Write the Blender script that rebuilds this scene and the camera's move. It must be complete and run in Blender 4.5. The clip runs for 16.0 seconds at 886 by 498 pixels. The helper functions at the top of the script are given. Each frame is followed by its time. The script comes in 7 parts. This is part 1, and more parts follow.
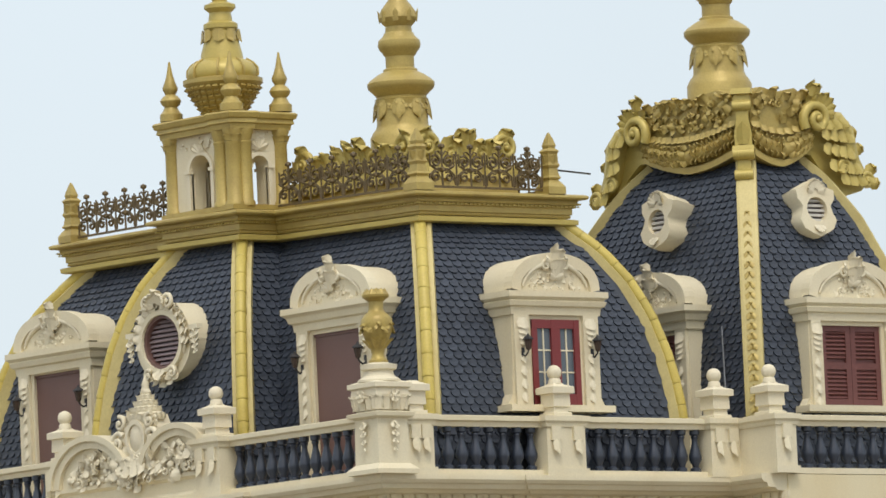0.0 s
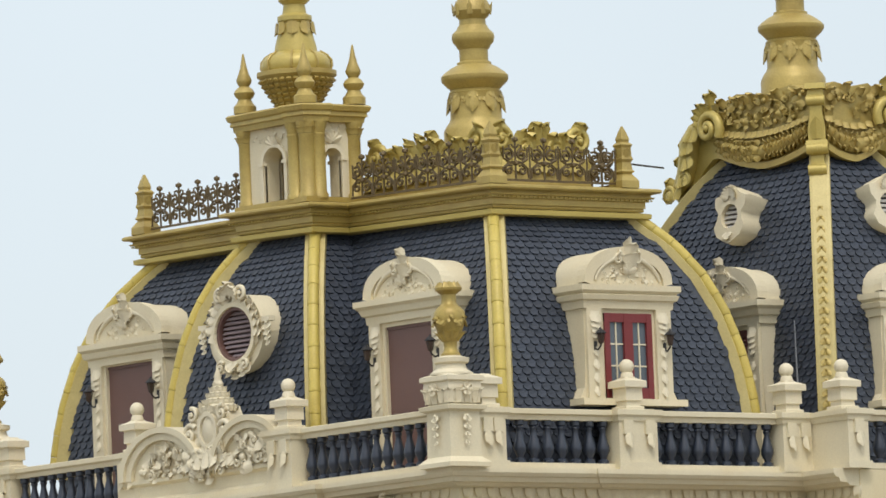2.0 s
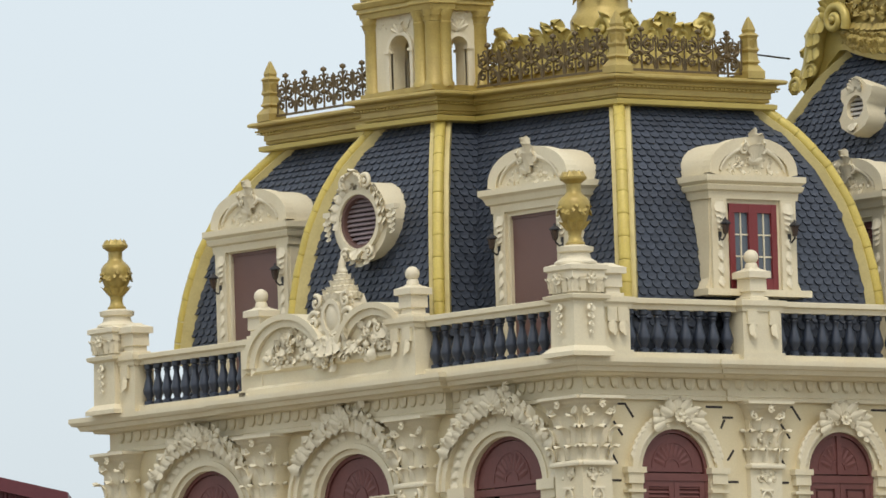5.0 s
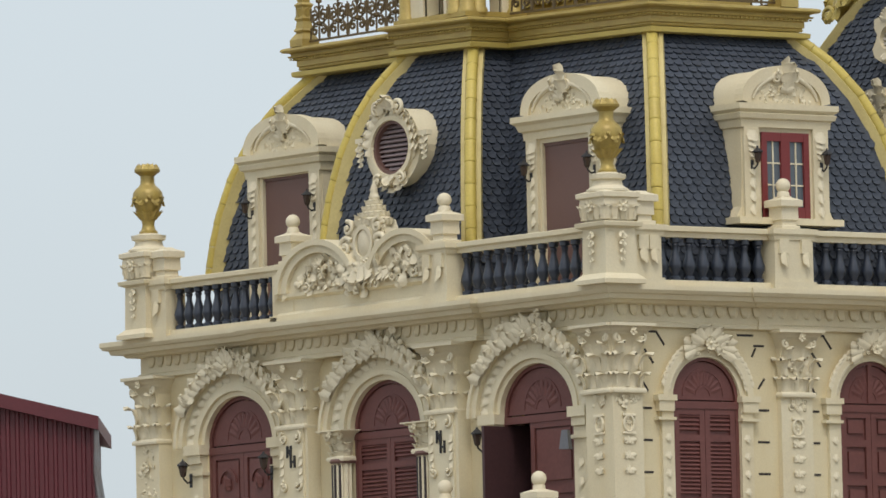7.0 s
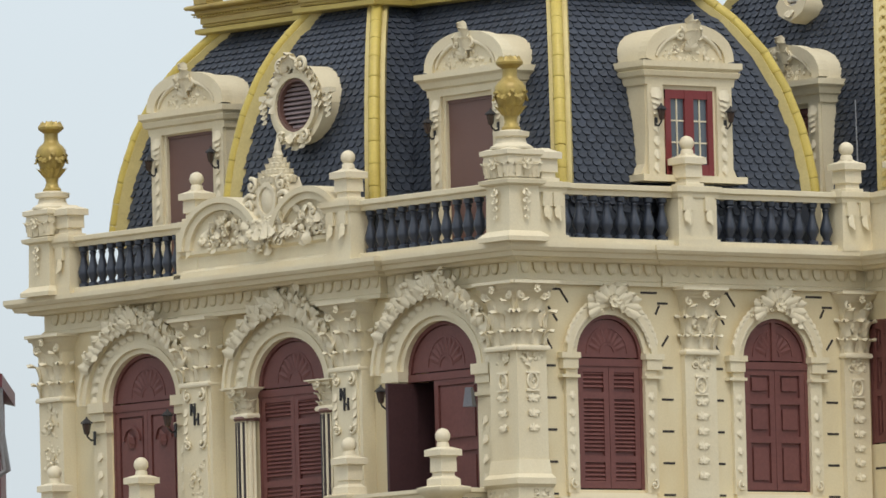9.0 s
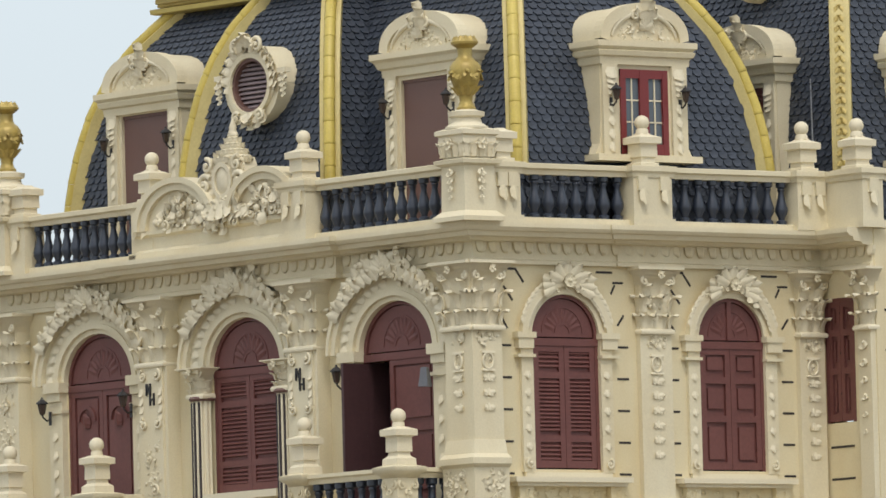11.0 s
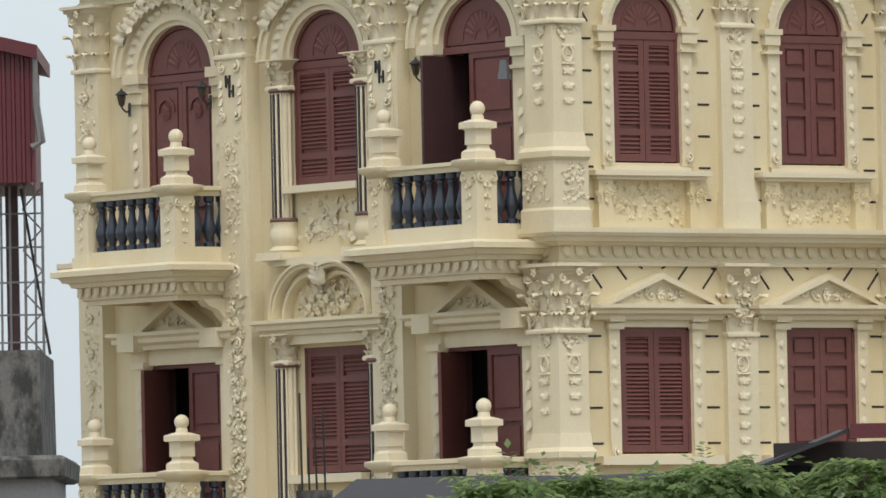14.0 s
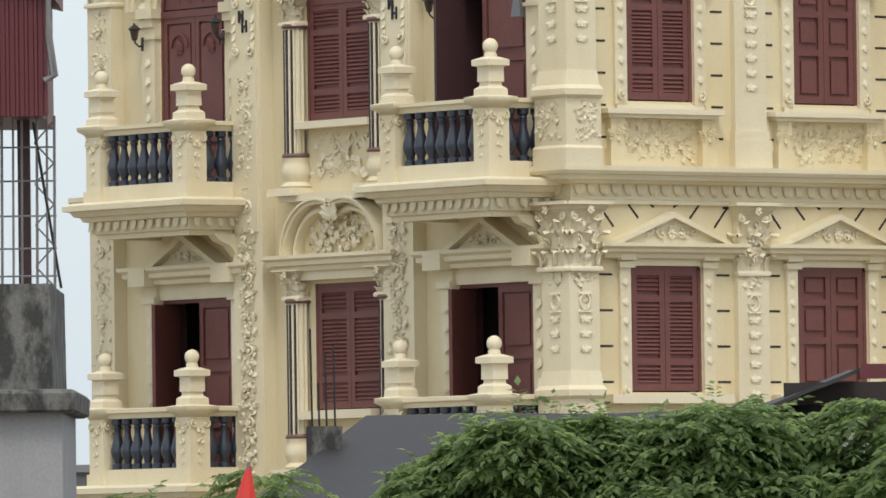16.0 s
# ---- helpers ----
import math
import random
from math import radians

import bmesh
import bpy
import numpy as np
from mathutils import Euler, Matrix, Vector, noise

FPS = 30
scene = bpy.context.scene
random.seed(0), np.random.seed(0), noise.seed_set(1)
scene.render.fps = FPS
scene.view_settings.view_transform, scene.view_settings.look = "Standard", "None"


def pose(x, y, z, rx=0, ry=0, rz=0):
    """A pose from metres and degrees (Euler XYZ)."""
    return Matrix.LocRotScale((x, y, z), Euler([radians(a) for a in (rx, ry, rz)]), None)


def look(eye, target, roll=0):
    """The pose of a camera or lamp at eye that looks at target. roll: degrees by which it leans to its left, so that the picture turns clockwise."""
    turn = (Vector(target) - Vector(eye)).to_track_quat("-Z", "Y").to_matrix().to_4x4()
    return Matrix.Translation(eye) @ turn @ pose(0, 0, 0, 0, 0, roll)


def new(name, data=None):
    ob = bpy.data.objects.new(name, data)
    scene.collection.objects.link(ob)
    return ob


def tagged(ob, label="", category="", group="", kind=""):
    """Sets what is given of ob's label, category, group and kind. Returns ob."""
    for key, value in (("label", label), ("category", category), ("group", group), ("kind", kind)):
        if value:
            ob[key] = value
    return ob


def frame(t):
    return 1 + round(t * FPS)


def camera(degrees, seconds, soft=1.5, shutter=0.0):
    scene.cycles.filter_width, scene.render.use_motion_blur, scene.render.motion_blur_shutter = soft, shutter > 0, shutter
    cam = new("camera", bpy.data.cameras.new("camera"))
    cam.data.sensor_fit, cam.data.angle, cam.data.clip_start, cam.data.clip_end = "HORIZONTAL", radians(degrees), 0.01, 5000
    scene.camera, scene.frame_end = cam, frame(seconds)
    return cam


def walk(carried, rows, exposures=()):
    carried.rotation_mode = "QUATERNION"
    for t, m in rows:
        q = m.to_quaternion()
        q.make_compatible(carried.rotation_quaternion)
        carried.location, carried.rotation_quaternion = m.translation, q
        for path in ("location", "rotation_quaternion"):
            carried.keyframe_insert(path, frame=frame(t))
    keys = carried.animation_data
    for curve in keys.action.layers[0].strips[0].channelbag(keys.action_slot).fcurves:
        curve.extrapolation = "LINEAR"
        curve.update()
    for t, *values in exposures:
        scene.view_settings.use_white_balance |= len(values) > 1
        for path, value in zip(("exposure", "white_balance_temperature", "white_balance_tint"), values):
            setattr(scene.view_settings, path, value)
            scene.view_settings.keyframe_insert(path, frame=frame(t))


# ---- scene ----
# The eye stands still on a terrace about 135 m away; the camera pans and tilts.
cam = camera(5.0, 16.0, soft=1.6)
EYE = (-82.135, -106.79, -9.708)
TURNS = [
    (0, -37.977, 5.397, -2.587),
    (0.5, -37.844, 5.370, -2.485),
    (1, -37.715, 5.374, -2.366),
    (1.5, -37.622, 5.380, -2.346),
    (2, -37.562, 5.376, -2.276),
    (2.5, -37.489, 5.234, -2.150),
    (3, -37.414, 4.999, -2.044),
    (3.5, -37.296, 4.910, -1.945),
    (4, -37.141, 4.854, -1.929),
    (6.5, -36.559, 4.521, -1.458),
    (7, -36.641, 4.362, -1.352),
    (7.5, -36.893, 4.151, -1.240),
    (8, -37.028, 4.040, -1.276),
    (8.5, -37.110, 4.010, -1.340),
    (9, -37.180, 4.109, -1.406),
    (11.5, -37.489, 3.922, -1.456),
    (12, -37.484, 3.686, -1.313),
    (12.5, -37.386, 3.433, -1.338),
    (13, -37.200, 3.040, -1.363),
    (13.5, -37.049, 2.709, -1.314),
    (14, -36.941, 2.265, -1.224),
    (14.5, -36.947, 1.919, -1.100),
    (15, -36.942, 1.708, -1.058),
    (15.5, -36.935, 1.754, -0.908),
    (16, -36.870, 1.910, -0.763),
]
walk(cam, [(t, pose(*EYE, 90 + pitch, 0, yaw) @ pose(0, 0, 0, 0, 0, roll)) for t, yaw, pitch, roll in TURNS],
     exposures=[(0.0, 0.05), (4.0, 0.04), (6.5, -0.13), (7.0, -0.16), (8.0, -0.10), (9.0, -0.05), (11.5, 0.0), (12.5, 0.0), (15.0, 0.03), (15.5, 0.08), (16.0, 0.15)])

# ---- light: bright overcast day ----
world = bpy.data.worlds.new("overcast_sky")
scene.world = world
world.use_nodes = True
wn, wl = world.node_tree.nodes, world.node_tree.links
wn.clear()
w_out = wn.new("ShaderNodeOutputWorld")
w_bg = wn.new("ShaderNodeBackground")
w_sky = wn.new("ShaderNodeTexSky")
w_sky.sky_type = "NISHITA"
w_sky.sun_disc = False
w_sky.sun_elevation, w_sky.sun_rotation = radians(58), radians(-150)
w_sky.air_density, w_sky.dust_density = 1.0, 4.0
w_scale = wn.new("ShaderNodeVectorMath")
w_scale.operation = "SCALE"
w_scale.inputs["Scale"].default_value = 0.04
w_tc = wn.new("ShaderNodeTexCoord")
w_sep = wn.new("ShaderNodeSeparateXYZ")
w_ramp = wn.new("ShaderNodeValToRGB")
w_ramp.color_ramp.elements[0].position, w_ramp.color_ramp.elements[0].color = 0.0, (0.66, 0.74, 0.79, 1)
w_ramp.color_ramp.elements[1].position, w_ramp.color_ramp.elements[1].color = 1.0, (1.0, 1.02, 1.05, 1)
w_noise = wn.new("ShaderNodeTexNoise")
w_noise.inputs["Scale"].default_value = 7.0
w_noise.inputs["Detail"].default_value = 4.0
w_mul = wn.new("ShaderNodeMapRange")
w_mul.inputs["To Min"].default_value, w_mul.inputs["To Max"].default_value = 0.9, 1.1
w_cl = wn.new("ShaderNodeVectorMath")
w_cl.operation = "SCALE"
w_add = wn.new("ShaderNodeVectorMath")
wl.new(w_tc.outputs["Generated"], w_sep.inputs[0])
wl.new(w_sep.outputs["Z"], w_ramp.inputs[0])
wl.new(w_tc.outputs["Generated"], w_noise.inputs["Vector"])
wl.new(w_noise.outputs["Fac"], w_mul.inputs["Value"])
wl.new(w_ramp.outputs[0], w_cl.inputs[0])
wl.new(w_mul.outputs[0], w_cl.inputs["Scale"])
wl.new(w_sky.outputs[0], w_scale.inputs[0])
wl.new(w_scale.outputs[0], w_add.inputs[0])
wl.new(w_cl.outputs[0], w_add.inputs[1])
wl.new(w_add.outputs[0], w_bg.inputs["Color"])
wl.new(w_bg.outputs[0], w_out.inputs["Surface"])
w_bg.inputs["Strength"].default_value = 0.9
sun = new("sun", bpy.data.lights.new("sun", "SUN"))
sun.data.energy, sun.data.angle, sun.data.color = 1.25, radians(18), (1.0, 0.96, 0.90)
sun.matrix_world = look((-22, -38, 66), (0, 0, 0))


# ---- materials ----
def material(name, colour, rough=0.7, metal=0.0, grain=0.12, grain_size=40.0, stain=0.2, stain_size=1.2, bump=0.25, stain_colour=None, vary=0.0, streak=1.0, coat=0.0, edge=(0.42, 0.78)):
    """Paint or stone with fine grain, larger stains and a relief."""
    m = bpy.data.materials.new(name)
    m.use_nodes = True
    n, l = m.node_tree.nodes, m.node_tree.links
    b = n["Principled BSDF"]
    b.inputs["Roughness"].default_value, b.inputs["Metallic"].default_value = rough, metal
    b.inputs["Coat Weight"].default_value = coat
    tc = n.new("ShaderNodeNewGeometry")
    mp = n.new("ShaderNodeMapping")
    mp.inputs["Scale"].default_value = (1, 1, streak)
    l.new(tc.outputs["Position"], mp.inputs["Vector"])
    big, fine = n.new("ShaderNodeTexNoise"), n.new("ShaderNodeTexNoise")
    big.inputs["Scale"].default_value, big.inputs["Detail"].default_value, big.inputs["Roughness"].default_value = stain_size, 6.0, 0.62
    fine.inputs["Scale"].default_value, fine.inputs["Detail"].default_value = grain_size, 4.0
    l.new(mp.outputs[0], big.inputs["Vector"])
    l.new(tc.outputs["Position"], fine.inputs["Vector"])
    r1, r2 = n.new("ShaderNodeMapRange"), n.new("ShaderNodeMapRange")
    r1.inputs["From Min"].default_value, r1.inputs["From Max"].default_value = edge
    r1.inputs["To Min"].default_value, r1.inputs["To Max"].default_value = 0.0, stain
    r2.inputs["From Min"].default_value, r2.inputs["From Max"].default_value = 0.3, 0.7
    r2.inputs["To Min"].default_value, r2.inputs["To Max"].default_value = 1 - grain, 1 + grain * 0.6
    l.new(big.outputs["Fac"], r1.inputs["Value"])
    l.new(fine.outputs["Fac"], r2.inputs["Value"])
    mix = n.new("ShaderNodeMix")
    mix.data_type = "RGBA"
    mix.inputs["A"].default_value = (*colour, 1)
    mix.inputs["B"].default_value = (*(stain_colour or [c * 0.55 for c in colour]), 1)
    l.new(r1.outputs[0], mix.inputs["Factor"])
    sc = n.new("ShaderNodeVectorMath")
    sc.operation = "SCALE"
    l.new(mix.outputs["Result"], sc.inputs[0])
    l.new(r2.outputs[0], sc.inputs["Scale"])
    last = sc
    if vary:
        oi, r3, s2 = n.new("ShaderNodeObjectInfo"), n.new("ShaderNodeMapRange"), n.new("ShaderNodeVectorMath")
        add = n.new("ShaderNodeMath")
        add.operation = "ADD"
        fr = n.new("ShaderNodeMath")
        fr.operation = "FRACT"
        r3.inputs["To Min"].default_value, r3.inputs["To Max"].default_value = 1 - vary, 1 + vary
        s2.operation = "SCALE"
        l.new(oi.outputs["Random"], add.inputs[0])
        l.new(tc.outputs["Random Per Island"], add.inputs[1])
        l.new(add.outputs[0], fr.inputs[0])
        l.new(fr.outputs[0], r3.inputs["Value"])
        l.new(sc.outputs[0], s2.inputs[0])
        l.new(r3.outputs[0], s2.inputs["Scale"])
        last = s2
    l.new(last.outputs[0], b.inputs["Base Color"])
    if bump:
        bp = n.new("ShaderNodeBump")
        bp.inputs["Strength"].default_value, bp.inputs["Distance"].default_value = bump, 0.01
        l.new(fine.outputs["Fac"], bp.inputs["Height"])
        l.new(bp.outputs[0], b.inputs["Normal"])
    return m


CREAM = material("cream_stucco", (0.71, 0.62, 0.405), 0.75, stain=0.48, stain_colour=(0.58, 0.42, 0.17), grain=0.05, streak=0.35, bump=0.2)
IVORY = material("ivory_stucco", (0.72, 0.645, 0.455), 0.7, stain=0.42, stain_colour=(0.58, 0.45, 0.24), grain=0.05, streak=0.4, bump=0.2)
WHITE = material("white_stucco", (0.73, 0.655, 0.475), 0.7, stain=0.2, stain_colour=(0.66, 0.56, 0.38), grain=0.05, streak=0.4, bump=0.2)
GOLD = material("gold_paint", (0.47, 0.355, 0.105), 0.45, metal=0.2, stain=0.45, stain_size=2.2, stain_colour=(0.22, 0.13, 0.035), grain=0.10, bump=0.25)
GOLD_BRIGHT = material("bright_gold_paint", (0.52, 0.41, 0.115), 0.42, metal=0.2, stain=0.3, stain_size=3.0, stain_colour=(0.36, 0.25, 0.05), grain=0.08, bump=0.2)
BRONZE = material("aged_gilt", (0.47, 0.35, 0.095), 0.42, metal=0.25, stain=0.5, stain_size=5.0, stain_colour=(0.12, 0.06, 0.02), grain=0.15)
SLATE = material("slate", (0.044, 0.054, 0.074), 0.55, stain=0.35, stain_size=0.9, stain_colour=(0.026, 0.031, 0.043), grain=0.15, vary=0.16)
NAVY = material("dark_glazed_baluster", (0.030, 0.038, 0.056), 0.35, stain=0.3, stain_size=5, grain=0.1, bump=0.1, coat=0.2)
MAROON = material("maroon_wood", (0.155, 0.054, 0.046), 0.55, stain=0.35, stain_size=2.0, grain=0.12, grain_size=25, bump=0.2, stain_colour=(0.075, 0.022, 0.02))
# maroon darkened as shade for the open arched leaf; also lining and post
DARKWOOD_SHADE = material("dark_wood_and_leaf_shade", (0.066, 0.030, 0.032), 0.5, stain=0.4, stain_size=2.0, grain=0.12, grain_size=25, bump=0.2)
BROWN = material("brown_panel", (0.16, 0.085, 0.07), 0.5, stain=0.3, stain_size=1.0, grain=0.06, bump=0.1)
REDWOOD = material("red_window_wood", (0.20, 0.03, 0.03), 0.5, stain=0.2, grain=0.1)
# dark tone stands in for the shade of interiors behind openings and louvres
DARK = material("interior_shade", (0.095, 0.075, 0.08), 0.8, stain=0.2, grain=0.1, bump=0)
IRON = material("wrought_iron", (0.12, 0.085, 0.040), 0.5, metal=0.3, stain=0.5, stain_size=8, stain_colour=(0.28, 0.19, 0.06), grain=0.2)
GROOVE = material("joint_shadow", (0.035, 0.028, 0.025), 0.8, stain=0.2, grain=0.1, bump=0)
BLACK = material("black_metal", (0.018, 0.017, 0.018), 0.5, stain=0.3, grain=0.1)
GLASS = bpy.data.materials.new("window_glass")
GLASS.use_nodes = True
GLASS.node_tree.nodes["Principled BSDF"].inputs["Base Color"].default_value = (0.10, 0.12, 0.14, 1)
GLASS.node_tree.nodes["Principled BSDF"].inputs["Roughness"].default_value = 0.05


# ---- building helpers ----
def thing(name, m, label, category, group="", kind=""):
    ob = new(name)
    ob.matrix_world = m
    return tagged(ob, label, category, group, kind)


def part(name, bm, mat, parent=None, label="", smooth=0):
    """Links a bmesh as one mesh object under a thing or a part."""
    me = bpy.data.meshes.new(name)
    bmesh.ops.recalc_face_normals(bm, faces=bm.faces)
    bm.to_mesh(me)
    bm.free()
    me.materials.append(mat)
    if smooth:
        me.polygons.foreach_set("use_smooth", [True] * len(me.polygons))
        me.set_sharp_from_angle(angle=radians(smooth))
    ob = new(name, me)
    ob.parent = parent
    if label:
        ob["label"] = label
    if name in ("carving", "jamb_carving", "garland", "cresting", "wreath", "corner_husks", "capital_leaves"):
        ob["kind"] = "stuff"
    return ob


def again(ob, m, parent=None):
    """One more piece on the same mesh."""
    o = new(ob.name.split(".")[0], ob.data)
    o.parent = parent or ob.parent
    o.matrix_basis = m
    return o


def structure(name, bm, mat, label, category, smooth=0):
    return tagged(part(name, bm, mat, None, "", smooth), label, category, "", "structure")


def B():
    return bmesh.new()


def T(x, y, z):
    return Matrix.Translation((x, y, z))


def RZ(a):
    return Matrix.Rotation(radians(a), 4, "Z")


def box(bm, x0, x1, y0, y1, z0, z1, taper=0.0, m=None):
    """A box whose top may be drawn in by taper."""
    v = [bm.verts.new((x, y, z0)) for x, y in ((x0, y0), (x1, y0), (x1, y1), (x0, y1))]
    t = taper
    v += [bm.verts.new((x, y, z1)) for x, y in ((x0 + t, y0 + t), (x1 - t, y0 + t), (x1 - t, y1 - t), (x0 + t, y1 - t))]
    if m is not None:
        for q in v:
            q.co = m @ q.co
    for f in ((0, 3, 2, 1), (4, 5, 6, 7), (0, 1, 5, 4), (1, 2, 6, 5), (2, 3, 7, 6), (3, 0, 4, 7)):
        bm.faces.new([v[i] for i in f])


def lathe(bm, profile, c=(0, 0, 0), seg=16, sx=1.0, sy=1.0, turn=0.0):
    """Turns (radius, height) points round the upright through c."""
    rings = []
    for r, z in profile:
        rings.append([bm.verts.new((c[0] + sx * r * math.cos(turn + math.tau * i / seg), c[1] + sy * r * math.sin(turn + math.tau * i / seg), c[2] + z)) for i in range(seg)])
    for a, b in zip(rings, rings[1:]):
        for i in range(seg):
            bm.faces.new((a[i], a[(i + 1) % seg], b[(i + 1) % seg], b[i]))
    bm.faces.new(rings[0][::-1])
    bm.faces.new(rings[-1])


def square(bm, profile, c=(0, 0, 0), depth=None):
    """Stacked square mouldings: (half width, height) points; depth scales the other half width."""
    q = depth or 1.0
    rings = []
    for r, z in profile:
        rings.append([bm.verts.new((c[0] + sx * r, c[1] + sy * r * q, c[2] + z)) for sx, sy in ((-1, -1), (1, -1), (1, 1), (-1, 1))])
    for a, b in zip(rings, rings[1:]):
        for i in range(4):
            bm.faces.new((a[i], a[(i + 1) % 4], b[(i + 1) % 4], b[i]))
    bm.faces.new(rings[0][::-1])
    bm.faces.new(rings[-1])


def sweep(bm, path, profile, closed=False):
    """A moulding: (outward, z) profile along a level path, mitred; outward is to the path's right."""
    n = len(path)
    rings = []
    for i, p in enumerate(path):
        p = Vector(p)
        d0 = (p - Vector(path[i - 1])).normalized() if closed or i else None
        d1 = (Vector(path[(i + 1) % n]) - p).normalized() if closed or i < n - 1 else None
        d0, d1 = d0 or d1, d1 or d0
        n0, n1 = Vector((d0.y, -d0.x)), Vector((d1.y, -d1.x))
        mi = (n0 + n1) / (1 + n0.dot(n1))
        rings.append([bm.verts.new((p.x + mi.x * o, p.y + mi.y * o, z)) for o, z in profile])
    k = len(profile)
    for i in range(n if closed else n - 1):
        a, b = rings[i], rings[(i + 1) % n]
        for j in range(k):
            bm.faces.new((a[j], b[j], b[(j + 1) % k], a[(j + 1) % k]))
    if not closed:
        bm.faces.new(rings[0])
        bm.faces.new(rings[-1][::-1])


def prism(bm, outline, y0, y1, m=None):
    """An outline in (x, z), standing between the depths y0 (front) and y1."""
    a = [bm.verts.new((x, y0, z)) for x, z in outline]
    b = [bm.verts.new((x, y1, z)) for x, z in outline]
    if m is not None:
        for v in a + b:
            v.co = m @ v.co
    n = len(a)
    bm.faces.new(a)
    bm.faces.new(b[::-1])
    for i in range(n):
        bm.faces.new((a[i], b[i], b[(i + 1) % n], a[(i + 1) % n]))


def ring(bm, r0, r1, y0, y1, cx, cz, a0=0.0, a1=180.0, seg=20, sx=1.0):
    """An arched band between two radii, in front view."""
    n = seg + 1
    an = [radians(a0 + (a1 - a0) * i / seg) for i in range(n)]
    rows = [[bm.verts.new((cx + sx * r * math.cos(a), y, cz + r * math.sin(a))) for a in an] for r, y in ((r0, y0), (r1, y0), (r1, y1), (r0, y1))]
    for k in range(4):
        p, q = rows[k], rows[(k + 1) % 4]
        for i in range(n - 1):
            bm.faces.new((p[i], p[i + 1], q[i + 1], q[i]))
    if abs(a1 - a0) < 359.9:
        bm.faces.new([rows[k][0] for k in range(4)])
        bm.faces.new([rows[k][-1] for k in (3, 2, 1, 0)])


def tube(bm, pts, radius, seg=6):
    """A round bar along points; radius may be a list."""
    pts = [Vector(p) for p in pts]
    n = len(pts)
    rad = radius if isinstance(radius, (list, tuple)) else [radius] * n
    rings = []
    side = None
    for i, p in enumerate(pts):
        d = (pts[min(i + 1, n - 1)] - pts[max(i - 1, 0)]).normalized()
        if side is None:
            side = d.orthogonal().normalized()
        side = (side - d * side.dot(d)).normalized()
        up = d.cross(side)
        rings.append([bm.verts.new(p + rad[i] * (side * math.cos(math.tau * k / seg) + up * math.sin(math.tau * k / seg))) for k in range(seg)])
    for a, b in zip(rings, rings[1:]):
        for k in range(seg):
            bm.faces.new((a[k], a[(k + 1) % seg], b[(k + 1) % seg], b[k]))
    bm.faces.new(rings[0][::-1])
    bm.faces.new(rings[-1])


def leaf(bm, m, length=0.2, width=0.1, curl=0.5, lobes=3, lift=0.15):
    """A carved acanthus leaf, growing along local +z, its face to -y, the round tip rolling outward; closed behind."""
    rows, cols = 7, 4
    grid = []
    y, z, push = -0.02 * length, 0.0, 0.25 + 1.7 * lift
    for i in range(rows + 1):
        s = i / rows
        a = curl * s * s * 2.6
        w = width * 0.5 * (0.55 + 0.55 * math.sin(math.pi * min(1.0, 0.15 + 0.62 * s))) * (1 + 0.15 * math.cos(s * lobes * math.tau)) * math.sqrt(max(0.06, 1 - max(0.0, (s - 0.4) / 0.6) ** 2))
        if i:
            z += length / rows * max(math.cos(a), -0.2) * 1.06
            y -= length / rows * math.sin(a) * push
        row = []
        for j in range(cols + 1):
            u = 2 * j / cols - 1
            bulge = width * (0.30 * (1 - u * u) - (0.07 if j % 2 else 0.0)) * (0.5 + 0.5 * math.sin(math.pi * s))
            row.append(bm.verts.new(m @ Vector((w * u, y - bulge, z - 0.10 * length * u * u * s))))
        grid.append(row)
    for i in range(rows):
        for j in range(cols):
            bm.faces.new((grid[i][j], grid[i][j + 1], grid[i + 1][j + 1], grid[i + 1][j]))
    rim = [r[0] for r in grid] + [r[-1] for r in reversed(grid)]
    back = bm.verts.new(m @ Vector((0, length * 0.12, length * 0.45)))
    for a, b in zip(rim, rim[1:] + rim[:1]):
        bm.faces.new((a, back, b))


def fringe(bm, m, cz, r, a0, a1, n, length, width, crown=1.6, curl=0.55, lift=0.22, loose=0.0):
    """Leaves standing radially round an arch between two angles from its crown, the longest at the crown."""
    for i in range(n):
        a = a0 + (a1 - a0) * (i + 0.5) / n
        k = 1 + (crown - 1) * max(0.0, 1 - abs(a) / 45)
        j, q = math.sin(i * 12.9898 + n), math.sin(i * 78.233 + n)
        leaf(bm, m @ T(0, 0, cz) @ RY(a) @ T(0, 0, r) @ RY((-14 if a < 0 else 14) + 30 * loose * j), length * k * (1 + 0.3 * loose * q), width * (1 + 0.25 * loose * j), curl * (1 + 0.6 * loose * q), 3, lift)


def RY(a):
    return Matrix.Rotation(radians(a), 4, "Y")


def RX(a):
    return Matrix.Rotation(radians(a), 4, "X")


def spiral(bm, m, size, turns=1.4, thick=0.2, flip=1, seg=6, tail=1.0, steps=22):
    """A volute in the local xz plane, from its eye outward, ending in a tail along -z."""
    pts, rad = [], []
    for i in range(steps + 1):
        s = i / steps
        a = turns * math.tau * s
        r = size * (0.12 + 0.88 * s)
        pts.append(m @ Vector((flip * r * math.cos(a), -0.25 * size * (1 - s), r * math.sin(a))))
        rad.append(size * thick * (0.55 + 0.45 * s))
    tube(bm, pts, rad, seg)
    lathe_at = m @ Vector((0, -0.25 * size, 0))
    bmesh.ops.create_icosphere(bm, subdivisions=1, radius=size * 0.26, matrix=Matrix.Translation(lathe_at))


